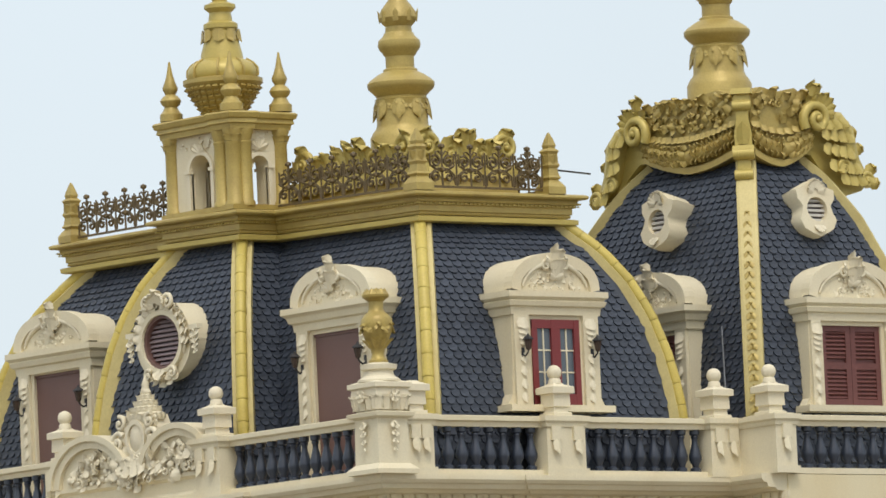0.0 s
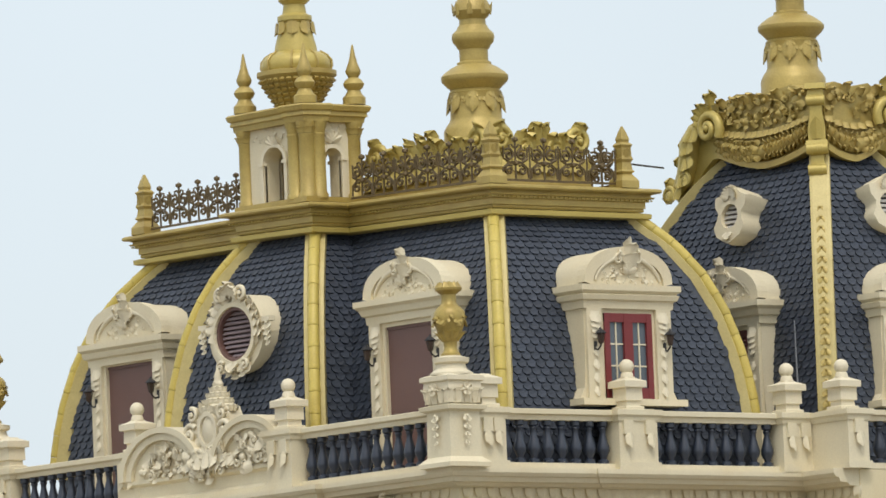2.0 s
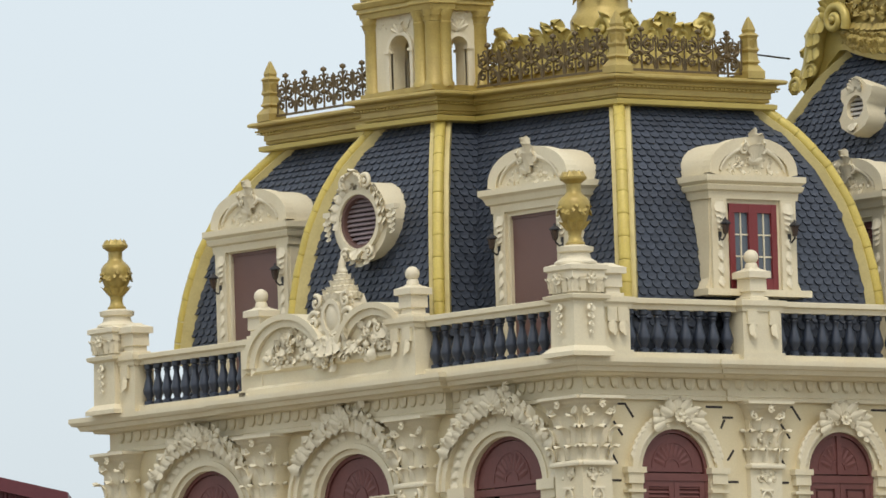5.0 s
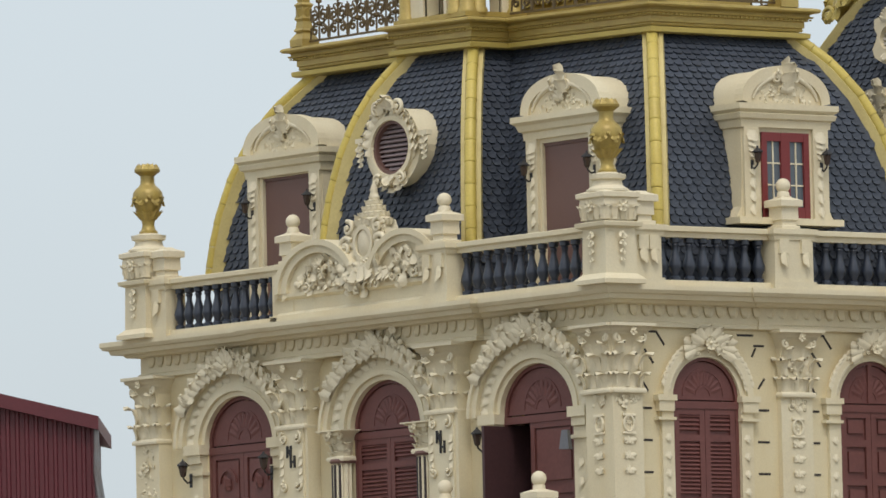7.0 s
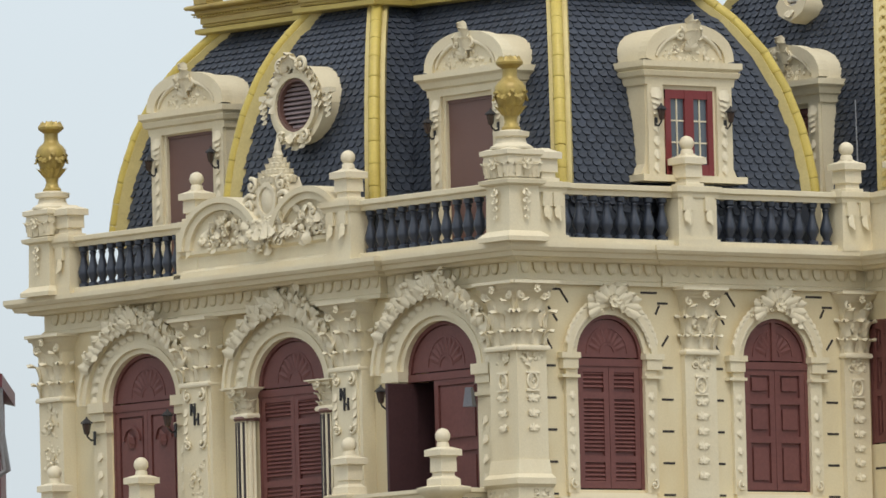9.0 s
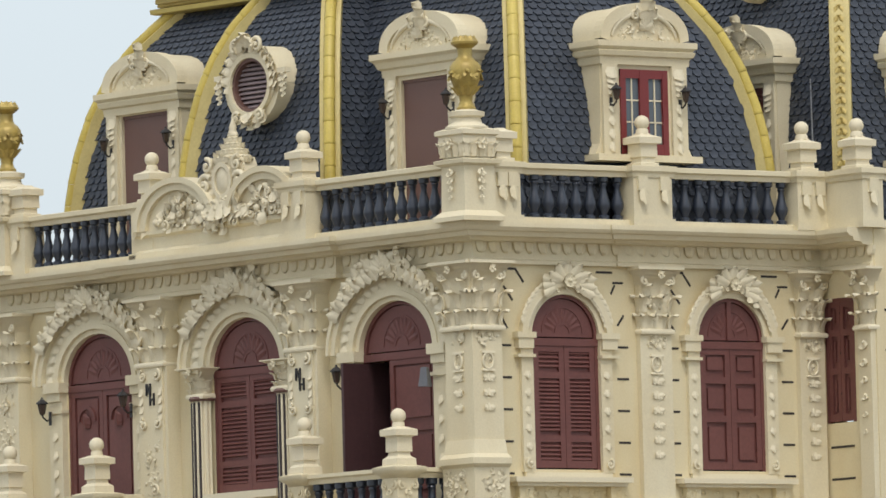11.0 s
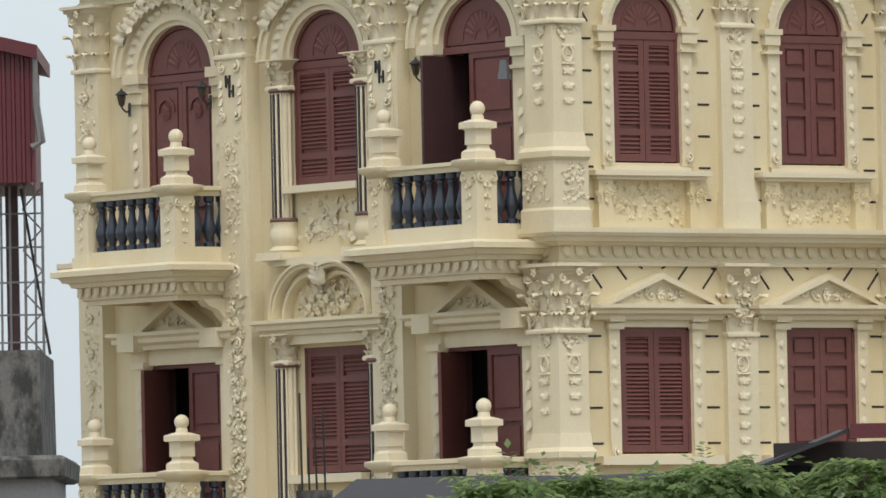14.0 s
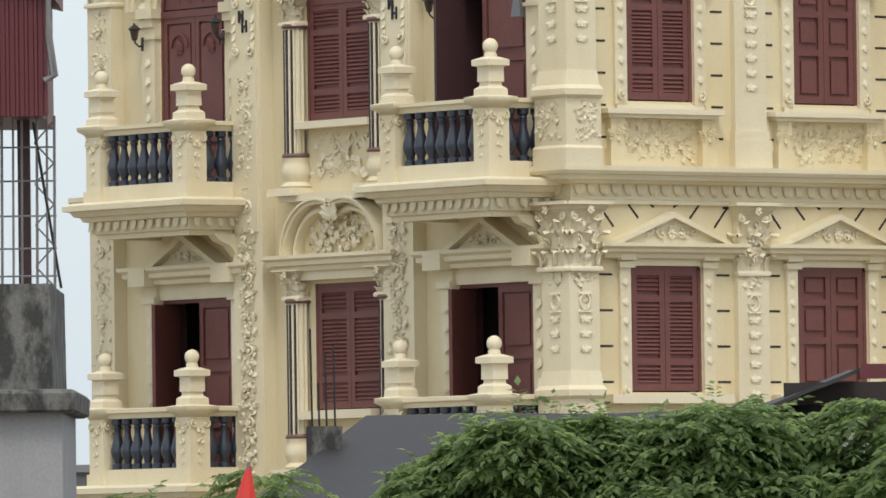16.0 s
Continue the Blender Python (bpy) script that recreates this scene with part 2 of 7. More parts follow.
def rosette(bm, m, size, petals=8):
    for k in range(petals):
        leaf(bm, m @ RY(360 * k / petals) @ T(0, 0, size * 0.12), size, size * 0.62, 0.7, 1)
    bmesh.ops.create_icosphere(bm, subdivisions=1, radius=size * 0.28, matrix=m @ T(0, -size * 0.2, 0))


def garland(bm, m, x0, z0, x1, z1, sag, size, n, seed=1):
    """A hanging swag of leaves between two points in local xz."""
    rnd = random.Random(seed)
    for i in range(n):
        s = (i + 0.5) / n
        x, z = x0 + (x1 - x0) * s, z0 + (z1 - z0) * s - sag * 4 * s * (1 - s)
        k = size * (0.75 + 0.5 * math.sin(math.pi * s)) * rnd.uniform(0.85, 1.15)
        leaf(bm, m @ T(x, 0, z) @ RY(rnd.uniform(120, 240)), k, k * 0.75, rnd.uniform(0.5, 0.9), 2)


def drop(bm, m, z0, z1, size, n=6):
    """A pendant of husks down a pilaster, thinning out downward."""
    for i in range(n):
        s = i / max(1, n - 1)
        k = size * (1.0 - 0.45 * s)
        z = z0 + (z1 - z0) * s
        for a in (-38, 38):
            leaf(bm, m @ T(0, 0, z) @ RY(180 + a), k, k * 0.6, 0.7, 1)
        bmesh.ops.create_icosphere(bm, subdivisions=1, radius=k * 0.2, matrix=m @ T(0, -k * 0.12, z))


def relief_panel(bm, m, w, h, size, seed=0, n=None):
    """Carved foliage: paired volutes and leaves about the middle of a panel."""
    rnd = random.Random(seed)
    rosette(bm, m @ T(0, -0.01, 0), size * 0.9, 7)
    for sgn in (-1, 1):
        k = max(1, int(w / 2 / (size * 2.0)))
        for i in range(k):
            x = sgn * (size * 1.6 + i * size * 2.0)
            up = 1 if i % 2 else -1
            spiral(bm, m @ T(x, -0.01, up * h * 0.10), size * 0.75, 1.25, 0.22, sgn)
            for _ in range(4):
                leaf(bm, m @ T(x + rnd.uniform(-0.7, 0.7) * size, 0, rnd.uniform(-0.3, 0.3) * h) @ RY(rnd.uniform(0, 360)), size * rnd.uniform(0.8, 1.2), size * 0.6, 0.7, 2)
    for sgn in (-1, 1):
        leaf(bm, m @ T(0, 0, sgn * size * 0.5) @ RY(0 if sgn > 0 else 180), h * 0.5 - size * 0.4 if h * 0.5 > size else size * 0.6, size * 0.8, 0.7, 3)


def foliage(bm, m, shape, n, size, seed, depth=0.03):
    """Dense carved foliage filling a region given by shape(x, z) over its bounds: rounded lumps, leaves and small volutes."""
    rnd = random.Random(seed)
    inside, (x0, x1, z0, z1) = shape
    done = 0
    for _ in range(n * 6):
        x, z = rnd.uniform(x0, x1), rnd.uniform(z0, z1)
        if not inside(x, z):
            continue
        done += 1
        k = size * rnd.uniform(0.7, 1.3)
        a = rnd.uniform(0, 360)
        q = rnd.random()
        if q < 0.55:
            leaf(bm, m @ T(x, 0.13 * k - rnd.uniform(0, depth), z) @ RY(a), k, k * 0.75, rnd.uniform(0.6, 1.0), 3)
        elif q < 0.8:
            bmesh.ops.create_icosphere(bm, subdivisions=1, radius=k * 0.3, matrix=m @ T(x, 0.13 * k - rnd.uniform(0, depth), z) @ Matrix.Diagonal((1, 0.8, 1, 1)))
        else:
            spiral(bm, m @ T(x, 0.08 * k - rnd.uniform(0.3, 1) * depth, z) @ RY(a), k * 0.4, 1.2, 0.34, rnd.choice((-1, 1)), 5, 1.0, 12)
        if done >= n:
            break


def half_disc(cx, cz, rx, rz):
    return (lambda x, z: ((x - cx) / rx) ** 2 + ((z - cz) / rz) ** 2 < 1 and z > cz), (cx - rx, cx + rx, cz, cz + rz)


def arc_band(cz, r0, r1, spread):
    def inside(x, z):
        r = math.hypot(x, z - cz)
        return r0 < r < r1 and abs(math.degrees(math.atan2(x, z - cz))) < spread
    return inside, (-r1, r1, cz, cz + r1)


def rect(x0, x1, z0, z1):
    return (lambda x, z: True), (x0, x1, z0, z1)


def W(y, z=0.0, x=0.45):
    """Local frame on a west wall: x to the viewer's right (south), -y outward."""
    return T(x, y, z) @ RZ(-90)


def S(x, z=0.0, y=0.45):
    """Local frame on a south wall."""
    return T(x, y, z)

# ---- ground and hidden lower storeys ----
bm = B()
box(bm, -1500, 1500, -1500, 2500, -14.0, -13.5)
GROUND = material("dry_ground", (0.22, 0.19, 0.15), 0.9, stain=0.4, stain_size=0.2, grain=0.2, grain_size=8)
structure("ground", bm, GROUND, "dusty pale earth ground around the mansion", "ground")

LEDGE, LOW, FLOOR1, GRD = 0.0, -4.14, -8.15, -13.5
BAYS_W = (9.06, 5.57, 2.12)
BAYS_S = (1.95, 4.82)
HALF_W, HALF_S = 0.82, 0.575
RISE_W, SPRING_W = 0.67, -1.53


def arch_points(c, half, spring, seg=18, rise=None):
    return [(c - half * math.cos(math.pi * i / seg), spring + (rise or half) * math.sin(math.pi * i / seg)) for i in range(seg + 1)]


def wall_bay(bm, m, u0, u1, z0, z1, half, sill, spring, arched, c=0.0, th=0.35, rise=None):
    """A stretch of wall with one opening through it."""
    a, b = c - half, c + half
    if sill > z0:
        box(bm, u0, u1, 0, th, z0, sill, m=m)
    box(bm, u0, a, 0, th, sill, spring, m=m)
    box(bm, b, u1, 0, th, sill, spring, m=m)
    if arched:
        pts = arch_points(c, half, spring, 18, rise)
        k = len(pts) // 2
        mid = (pts[k][0], z1)
        prism(bm, [(u0, spring)] + pts[:k + 1] + [mid, (u0, z1)], 0, th, m)
        prism(bm, pts[k:] + [(u1, spring), (u1, z1), mid], 0, th, m)
    else:
        box(bm, u0, u1, 0, th, spring, z1, m=m)


def cornice_profile(top, out, drop_to):
    """Crown, fascia, bed mould and frieze, from the wall outward."""
    return [(-0.1, drop_to), (0.06, drop_to), (0.06, drop_to + 0.05), (0.03, drop_to + 0.07), (0.03, top - 0.18), (out * 0.40, top - 0.165), (out * 0.46, top - 0.13), (out * 0.74, top - 0.12),
            (out * 0.80, top - 0.06), (out * 0.92, top - 0.05), (out, top - 0.005), (out, top + 0.06), (-0.1, top + 0.07)]


# west wall
bm = B()
for storey, (z0, z1) in enumerate(((LOW, -0.3), (FLOOR1, LOW))):
    for i, c in enumerate(BAYS_W):
        u0, u1 = ((c - 11.3, c - 7.35), (c - 7.35, c - 3.95), (c - 3.95, c - 0.45))[i]
        if storey == 0:
            wall_bay(bm, W(c), u0, u1, z0, z1, HALF_W, -3.26 if i == 1 else LOW, SPRING_W, True, rise=RISE_W)
        else:
            wall_bay(bm, W(c), u0, u1, z0, z1, 0.80 if i == 1 else 0.88, -7.25 if i == 1 else FLOOR1, -5.62 if i != 1 else -5.5, False, 0.0 if i != 1 else 0.10)
box(bm, 0.45, 0.8, 0.8, 11.3, GRD, FLOOR1)
wall_w = structure("wall_west", bm, CREAM, "cream-yellow painted stucco mansion wall with arched openings", "wall")
# south wall
bm = B()
for storey, (z0, z1) in enumerate(((LOW, -0.3), (FLOOR1, LOW))):
    for i, c in enumerate(BAYS_S):
        u0, u1 = ((-1.5, 1.435), (-1.435, 1.65))[i]
        cc = c + (0.06 if storey else 0)
        if storey == 0:
            wall_bay(bm, S(c), u0, u1, z0, z1, HALF_S, -3.22, -1.435, True)
        else:
            wall_bay(bm, S(c), u0, u1, z0, z1, 0.615, -7.13, -5.43, False, 0.06)
box(bm, 0.45, 6.47, 0.45, 0.8, GRD, FLOOR1)
wall_s = structure("wall_south", bm, CREAM, "cream-yellow painted stucco wall with shuttered windows", "wall")
# the projecting pavilion beside it
bm = B()
PX, PY = 6.47, -0.70
box(bm, PX, PX + 0.35, PY + 0.35, 0.45, GRD, -3.0)
box(bm, PX, PX + 0.35, 0.40, 0.45, -3.0, -0.3)
box(bm, PX, PX + 0.35, PY + 0.35, -0.23, -3.0, -0.3)
box(bm, PX, PX + 0.35, -0.23, 0.40, -0.85, -0.3)
box(bm, PX, PX + 0.35, -0.23, 0.40, -3.0, -2.56)
box(bm, PX, 14.0, PY, PY + 0.35, GRD, 0.05)
wall_p = structure("wall_pavilion", bm, CREAM, "plain cream stucco wall of the projecting pavilion", "wall")
bm = B()
box(bm, 0.8, 14.0, 0.8, 11.3, -0.28, -0.02)
box(bm, 6.8, 14.0, PY + 0.35, 0.8, -0.28, -0.02)
structure("terrace_floor", bm, IVORY, "pale cement terrace floor behind the balustrade", "floor")
# plain sheets behind the openings; the rooms' shade is in their dark colour
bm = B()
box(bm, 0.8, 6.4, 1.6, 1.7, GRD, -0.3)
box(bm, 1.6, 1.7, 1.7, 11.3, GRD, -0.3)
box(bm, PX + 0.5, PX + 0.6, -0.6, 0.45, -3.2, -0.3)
structure("wall_inner", bm, DARK, "room walls coloured dark for the unlit interior behind the shutters", "wall")

bm = B()
box(bm, 0.80, 14.0, 11.0, 11.3, GRD, -0.3)
structure("wall_north", bm, CREAM, "plain cream stucco side wall of the mansion", "wall")

# cornices
PATH_TOP = [(6.0, 11.45), (0.45, 11.45), (0.45, 7.95), (0.33, 7.95), (0.33, 3.35), (0.45, 3.35), (0.45, 0.45), (2.9, 0.45), (2.9, 0.42), (3.95, 0.42), (3.95, 0.45), (6.47, 0.45), (6.47, PY + 0.02)]
bm = B()
sweep(bm, PATH_TOP, cornice_profile(LEDGE, 0.45, -0.47))
structure("cornice_upper", bm, IVORY, "cream moulded stone cornice with small brackets below the balustrade", "cornice")
bm = B()
for run in ([(6.0, 11.3), (0.45, 11.3), (0.45, 7.9)], [(0.45, 3.7), (0.45, 0.45), (6.47, 0.45), (6.47, PY + 0.02)]):
    sweep(bm, run, cornice_profile(LOW - 0.03, 0.38, LOW - 0.47))
structure("cornice_lower", bm, IVORY, "cream moulded stone cornice between two storeys", "cornice")

# ---- top balustrade ----
BALUSTER = [(0.075, 0), (0.075, 0.05), (0.045, 0.07), (0.05, 0.10), (0.085, 0.17), (0.09, 0.22), (0.065, 0.31), (0.042, 0.40), (0.04, 0.45), (0.055, 0.48), (0.045, 0.50), (0.07, 0.52), (0.07, 0.58)]
bm = B()
lathe(bm, BALUSTER, seg=10)
baluster_mesh = part("baluster", bm, NAVY, None, "", 40)
BALUSTER_DATA = baluster_mesh.data
bpy.data.objects.remove(baluster_mesh)


def balustrade(m, length, z0=0.06, rail=0.87, label="", mat=IVORY, depth=0.22, pitch=0.235, group=""):
    """A run of turned balusters between a plinth and a handrail, along local x, middle at y 0."""
    t = thing("balustrade", m, label or "cream balustrade with dark glazed turned balusters on the cornice", "balustrade", group)
    bm = B()
    box(bm, 0, length, -depth / 2 - 0.02, depth / 2 + 0.02, z0, z0 + 0.08)
    part("plinth", bm, mat, t)
    bm = B()
    d = depth / 2
    sweep(bm, [(0, 0), (length, 0)], [(-d, rail - 0.15), (d * 0.8, rail - 0.15), (d * 0.8, rail - 0.09), (d + 0.03, rail - 0.07), (d + 0.03, rail - 0.01), (d, rail), (-d, rail)])
    part("handrail", bm, mat, t)
    n = max(1, round(length / pitch))
    h = (rail - 0.15 - z0 - 0.08) / 0.58
    for i in range(n):
        o = new("baluster", BALUSTER_DATA)
        o.parent = t
        o.matrix_basis = T((i + 0.5) * length / n, 0, z0 + 0.08) @ Matrix.Diagonal((1, 1, h, 1))
    return t


def post(m, w=0.66, d=0.40, z0=0.06, rail=0.87, label="", ball=True, s=1.0, group="balustrade posts"):
    """A panelled pier with a stepped cap and a ball."""
    t = thing("balustrade_post", m, label or "cream stone balustrade pier with stepped cap and ball finial", "post", group)
    bm = B()
    box(bm, -w / 2 - 0.03, w / 2 + 0.03, -d / 2 - 0.03, d / 2, z0, z0 + 0.10)
    box(bm, -w / 2, w / 2, -d / 2, d / 2, z0 + 0.10, rail - 0.14)
    sweep(bm, [(-w / 2, d / 2), (-w / 2, -d / 2), (w / 2, -d / 2), (w / 2, d / 2)], [(-0.1, rail - 0.15), (0.02, rail - 0.15), (0.03, rail - 0.10), (0.06, rail - 0.07), (0.06, rail), (-0.1, rail + 0.02)])
    box(bm, -w / 2 + 0.02, w / 2 - 0.02, -d / 2 + 0.02, d / 2 - 0.02, rail - 0.1, rail + 0.015)
    part("pier", bm, IVORY, t)
    for sgn in ((-1, 1) if w > 0.45 else (0,)):
        bm = B()
        x = sgn * (w / 2 - 0.14)
        box(bm, x - 0.08, x + 0.08, -d / 2 - 0.04, -d / 2 + 0.05, rail - 0.33, rail - 0.14)
        leaf(bm, T(x, -d / 2 - 0.03, rail - 0.31) @ RY(180), 0.24, 0.13, 0.4)
        part("bracket", bm, IVORY, t)
    bm = B()
    q = 0.125 * s
    square(bm, [(q * 1.25, rail), (q * 1.25, rail + 0.05), (q * 1.2, rail + 0.055), (q * 0.95, rail + 0.06), (q * 0.92, rail + 0.13 * s), (q * 1.15, rail + 0.135 * s), (q * 1.12, rail + 0.30 * s), (q * 1.16, rail + 0.31 * s), (q * 1.5, rail + 0.315 * s), (q * 1.5, rail + 0.40 * s), (q * 0.7, rail + 0.44 * s), (q * 0.55, rail + 0.46 * s)])
    part("cap", bm, WHITE, t)
    if ball:
        bm = B()
        z = rail + 0.45 * s
        lathe(bm, [(0.09 * s, z), (0.085 * s, z + 0.05 * s), (0.075 * s, z + 0.07 * s)] + [(0.102 * s * math.cos(radians(a)), z + 0.155 * s + 0.102 * s * math.sin(radians(a))) for a in range(-50, 91, 20)], seg=16)
        part("ball", bm, WHITE, t, "", 50)
    return t


URN = [(0.13, 0), (0.13, 0.03), (0.10, 0.06), (0.085, 0.12), (0.10, 0.20), (0.15, 0.30), (0.195, 0.40), (0.215, 0.50), (0.21, 0.58), (0.17, 0.64), (0.12, 0.68), (0.10, 0.72), (0.10, 0.82), (0.15, 0.86), (0.18, 0.88), (0.185, 0.91), (0.15, 0.955), (0.08, 0.985), (0.02, 1.0)]


def urn_pedestal(m, group):
    t = thing("urn_pedestal", m, "cream carved stone pedestal at the balustrade corner", "pedestal", group)
    bm = B()
    square(bm, [(0.35, 0.06), (0.35, 0.12), (0.26, 0.20), (0.25, 0.80), (0.32, 0.83), (0.33, 0.88), (0.25, 0.90)])
    part("shaft", bm, IVORY, t)
    bm = B()
    square(bm, [(0.23, 0.90), (0.25, 0.98), (0.28, 1.12), (0.27, 1.20), (0.31, 1.22), (0.31, 1.28), (0.22, 1.31)])
    part("carved_block", bm, WHITE, t)
    bm = B()
    for a in range(4):
        m2 = RZ(90 * a) @ T(0, -0.25, 0)
        for x in (-0.21, -0.07, 0.07, 0.21):
            leaf(bm, m2 @ T(x, 0.0, 0.92), 0.27, 0.14, 0.7, 3, 0.1)
        leaf(bm, RZ(90 * a + 45) @ T(0, -0.33, 0.92), 0.30, 0.15, 0.7, 3, 0.12)
        rosette(bm, m2 @ T(0, -0.06, 1.1), 0.11, 7)
        drop(bm, m2 @ T(0, -0.04, 0), 0.74, 0.40, 0.13, 4)
    part("carving", bm, WHITE, t, "", 35)
    bm = B()
    lathe(bm, [(0.29, 1.30), (0.29, 1.33), (0.21, 1.38), (0.19, 1.45), (0.24, 1.47), (0.25, 1.53), (0.16, 1.55), (0.14, 1.56)], seg=20)
    part("round_base", bm, WHITE, t, "", 30)
    u = thing("urn", m @ T(0, 0, 1.56), "weathered gilt urn with garland on a stone pedestal", "urn", "corner urns")
    bm = B()
    lathe(bm, URN, seg=18)
    part("body", bm, BRONZE, u, "", 40)
    bm = B()
    for a in range(6):
        garland(bm, RZ(60 * a) @ T(0, -0.205, 0), -0.11, 0.56, 0.11, 0.56, 0.11, 0.075, 6, a)
    for a in range(12):
        leaf(bm, RZ(30 * a) @ T(0, -0.095, 0.2) @ RX(28), 0.18, 0.09, 0.3, 3, 0.3)
        leaf(bm, RZ(30 * a) @ T(0, -0.175, 0.90) @ RX(-50), 0.11, 0.09, 0.5, 3, 0.3)
    part("garland", bm, BRONZE, u, "", 40)
    return t


CLX, CLY = 0.22, 0.22
for y in (0.22, 10.93):
    urn_pedestal(T(0.22, y, 0), "corner pedestals")
# south run
post(T(0.74, CLY, 0), 0.46, 0.34, ball=False, label="short cream stone pier beside the corner pedestal", group="short piers")
balustrade(T(0.97, CLY, 0), 1.90)
post(T(3.21, CLY, 0))
balustrade(T(3.55, CLY, 0), 2.18)
post(T(6.0, CLY, 0), 0.52)
post(T(6.40, PY + 0.22, 0), 0.36, 0.62)
bm = B()
box(bm, 6.24, 6.44, -0.16, 0.40, 0.06, 0.74)
sweep(bm, [(6.24, 0.40), (6.24, -0.16)], [(-0.2, 0.72), (0.02, 0.72), (0.03, 0.77), (0.06, 0.80), (0.06, 0.86), (-0.2, 0.87)])
structure("return_wall", bm, IVORY, "solid cream parapet piece between two balustrade piers", "parapet")
balustrade(T(6.60, PY + 0.14, 0.0), 6.85, label="cream balustrade with dark turned balusters on the pavilion")
# west run
post(W(10.50, 0, CLX), 0.40, 0.34, ball=False, label="short cream stone pier beside the corner pedestal", group="short piers")
balustrade(W(10.30, 0, CLX), 2.72)
balustrade(W(3.52, 0, CLX), 2.95 - 0.02)
post(W(7.56, 0, CLX + 0.10), 0.50)
post(W(3.80, 0, CLX - 0.06), 0.56)

# ---- mansard roofs ----
PROFILE = [(0.0, -0.06), (0.5, -0.03), (1.0, 0.0), (1.4, 0.05), (1.8, 0.12), (2.33, 0.26), (2.8, 0.45), (3.23, 0.71), (3.55, 1.0), (3.95, 1.38)]


def curve_at(z, top=3.55):
    zz = z / top * 3.55
    return float(np.interp(zz, [p[0] for p in PROFILE], [p[1] for p in PROFILE]))


class Mansard:
    """A four-sided curved roof: its outline at z = 1 and how far each side has drawn in at the top."""

    def __init__(self, x0, x1, y0, y1, wx0, wx1, wy0, wy1, top=3.55):
        self.base, self.ins, self.top = (x0, x1, y0, y1), (wx0, wx1, wy0, wy1), top
        self.reach = top + 0.26

    def rect(self, z):
        g = curve_at(z, self.top)
        (x0, x1, y0, y1), (a, b, c, d) = self.base, self.ins
        return x0 + a * g, x1 - b * g, y0 + c * g, y1 - d * g

    def corner(self, k, z):
        x0, x1, y0, y1 = self.rect(z)
        return Vector(((x0, y0, z), (x1, y0, z), (x1, y1, z), (x0, y1, z))[k])

    def shell(self, z0=0.0, steps=26):
        bm = B()
        rings = []
        for i in range(steps + 1):
            z = z0 + (self.reach - z0) * i / steps
            rings.append([bm.verts.new(self.corner(k, z)) for k in range(4)])
        for a, b in zip(rings, rings[1:]):
            for k in range(4):
                bm.faces.new((a[k], a[(k + 1) % 4], b[(k + 1) % 4], b[k]))
        bm.faces.new(rings[-1])
        return bm

    def tiles(self, side, pitch=0.16, row=0.105, zmin=0.3, keep=None):
        """Scalloped slates of one side as (place, turn) frames: local x along, z up the slope, -y outward."""
        zs = np.linspace(0.02, self.reach, 240)
        out = []
        pts = []
        for z in zs:
            x0, x1, y0, y1 = self.rect(z)
            pts.append(((y0, x0, x1), (x0, y0, y1))[side])
        arc = np.concatenate([[0], np.cumsum(np.hypot(np.diff([p[0] for p in pts]), np.diff(zs)))])
        n = int(arc[-1] / row)
        for r in range(n):
            s = r * row
            z = float(np.interp(s, arc, zs))
            if z < zmin:
                continue
            off, lo, hi = (float(np.interp(s, arc, [p[k] for p in pts])) for k in range(3))
            off2, z2 = float(np.interp(s + row, arc, [p[0] for p in pts])), float(np.interp(s + row, arc, zs))
            lean = math.atan2(off2 - off, z2 - z)
            u = lo + 0.19 + (pitch / 2 if r % 2 else 0)
            while u < hi - 0.19:
                if side == 0:
                    out.append(T(u, off, z) @ Matrix.Rotation(-lean, 4, "X"))
                else:
                    out.append(T(off, u, z) @ RZ(-90) @ Matrix.Rotation(-lean, 4, "X"))
                u += pitch
        return out


def tile_points(pitch=0.16, row=0.105):
    w, h = pitch * 0.48, row * 1.5
    rim = [(-w, h * 0.45), (-w * 0.9, 0.035), (-w * 0.5, 0.0), (w * 0.5, 0.0), (w * 0.9, 0.035), (w, h * 0.45)]
    front = [(x, -0.042 + 0.016 * (z > 0.03), z) for x, z in rim]
    back = [(x, 0.0, z) for x, z in rim]
    top = [(w * 0.9, -0.004, h), (-w * 0.9, -0.004, h)]
    return front, back, top


def tile_into(verts, faces, m):
    front, back, top = tile_points()
    k = len(verts)
    verts += [tuple(m @ Vector(p)) for p in front + back + top]
    faces.append((k, k + 1, k + 2, k + 3, k + 4, k + 5))
    for i in range(5):
        faces.append((k + i, k + 6 + i, k + 7 + i, k + 1 + i))
    faces.append((k + 5, k + 12, k + 13, k))


v_, f_ = [], []
tile_into(v_, f_, Matrix())
TILE_DATA = bpy.data.meshes.new("slate")
TILE_DATA.from_pydata(v_, [], f_)
TILE_DATA.materials.append(SLATE)


def tile_sheet(frames, parent, skip=None):
    v, f = [], []
    for m in frames:
        if skip is None or not skip(m.translation):
            tile_into(v, f, m)
    me = bpy.data.meshes.new("slates")
    me.from_pydata(v, [], f)
    me.materials.append(SLATE)
    o = new("slates", me)
    o.parent = parent
    o["kind"] = "stuff"
    o["label"] = "rows of scalloped blue-grey slates"
    return o


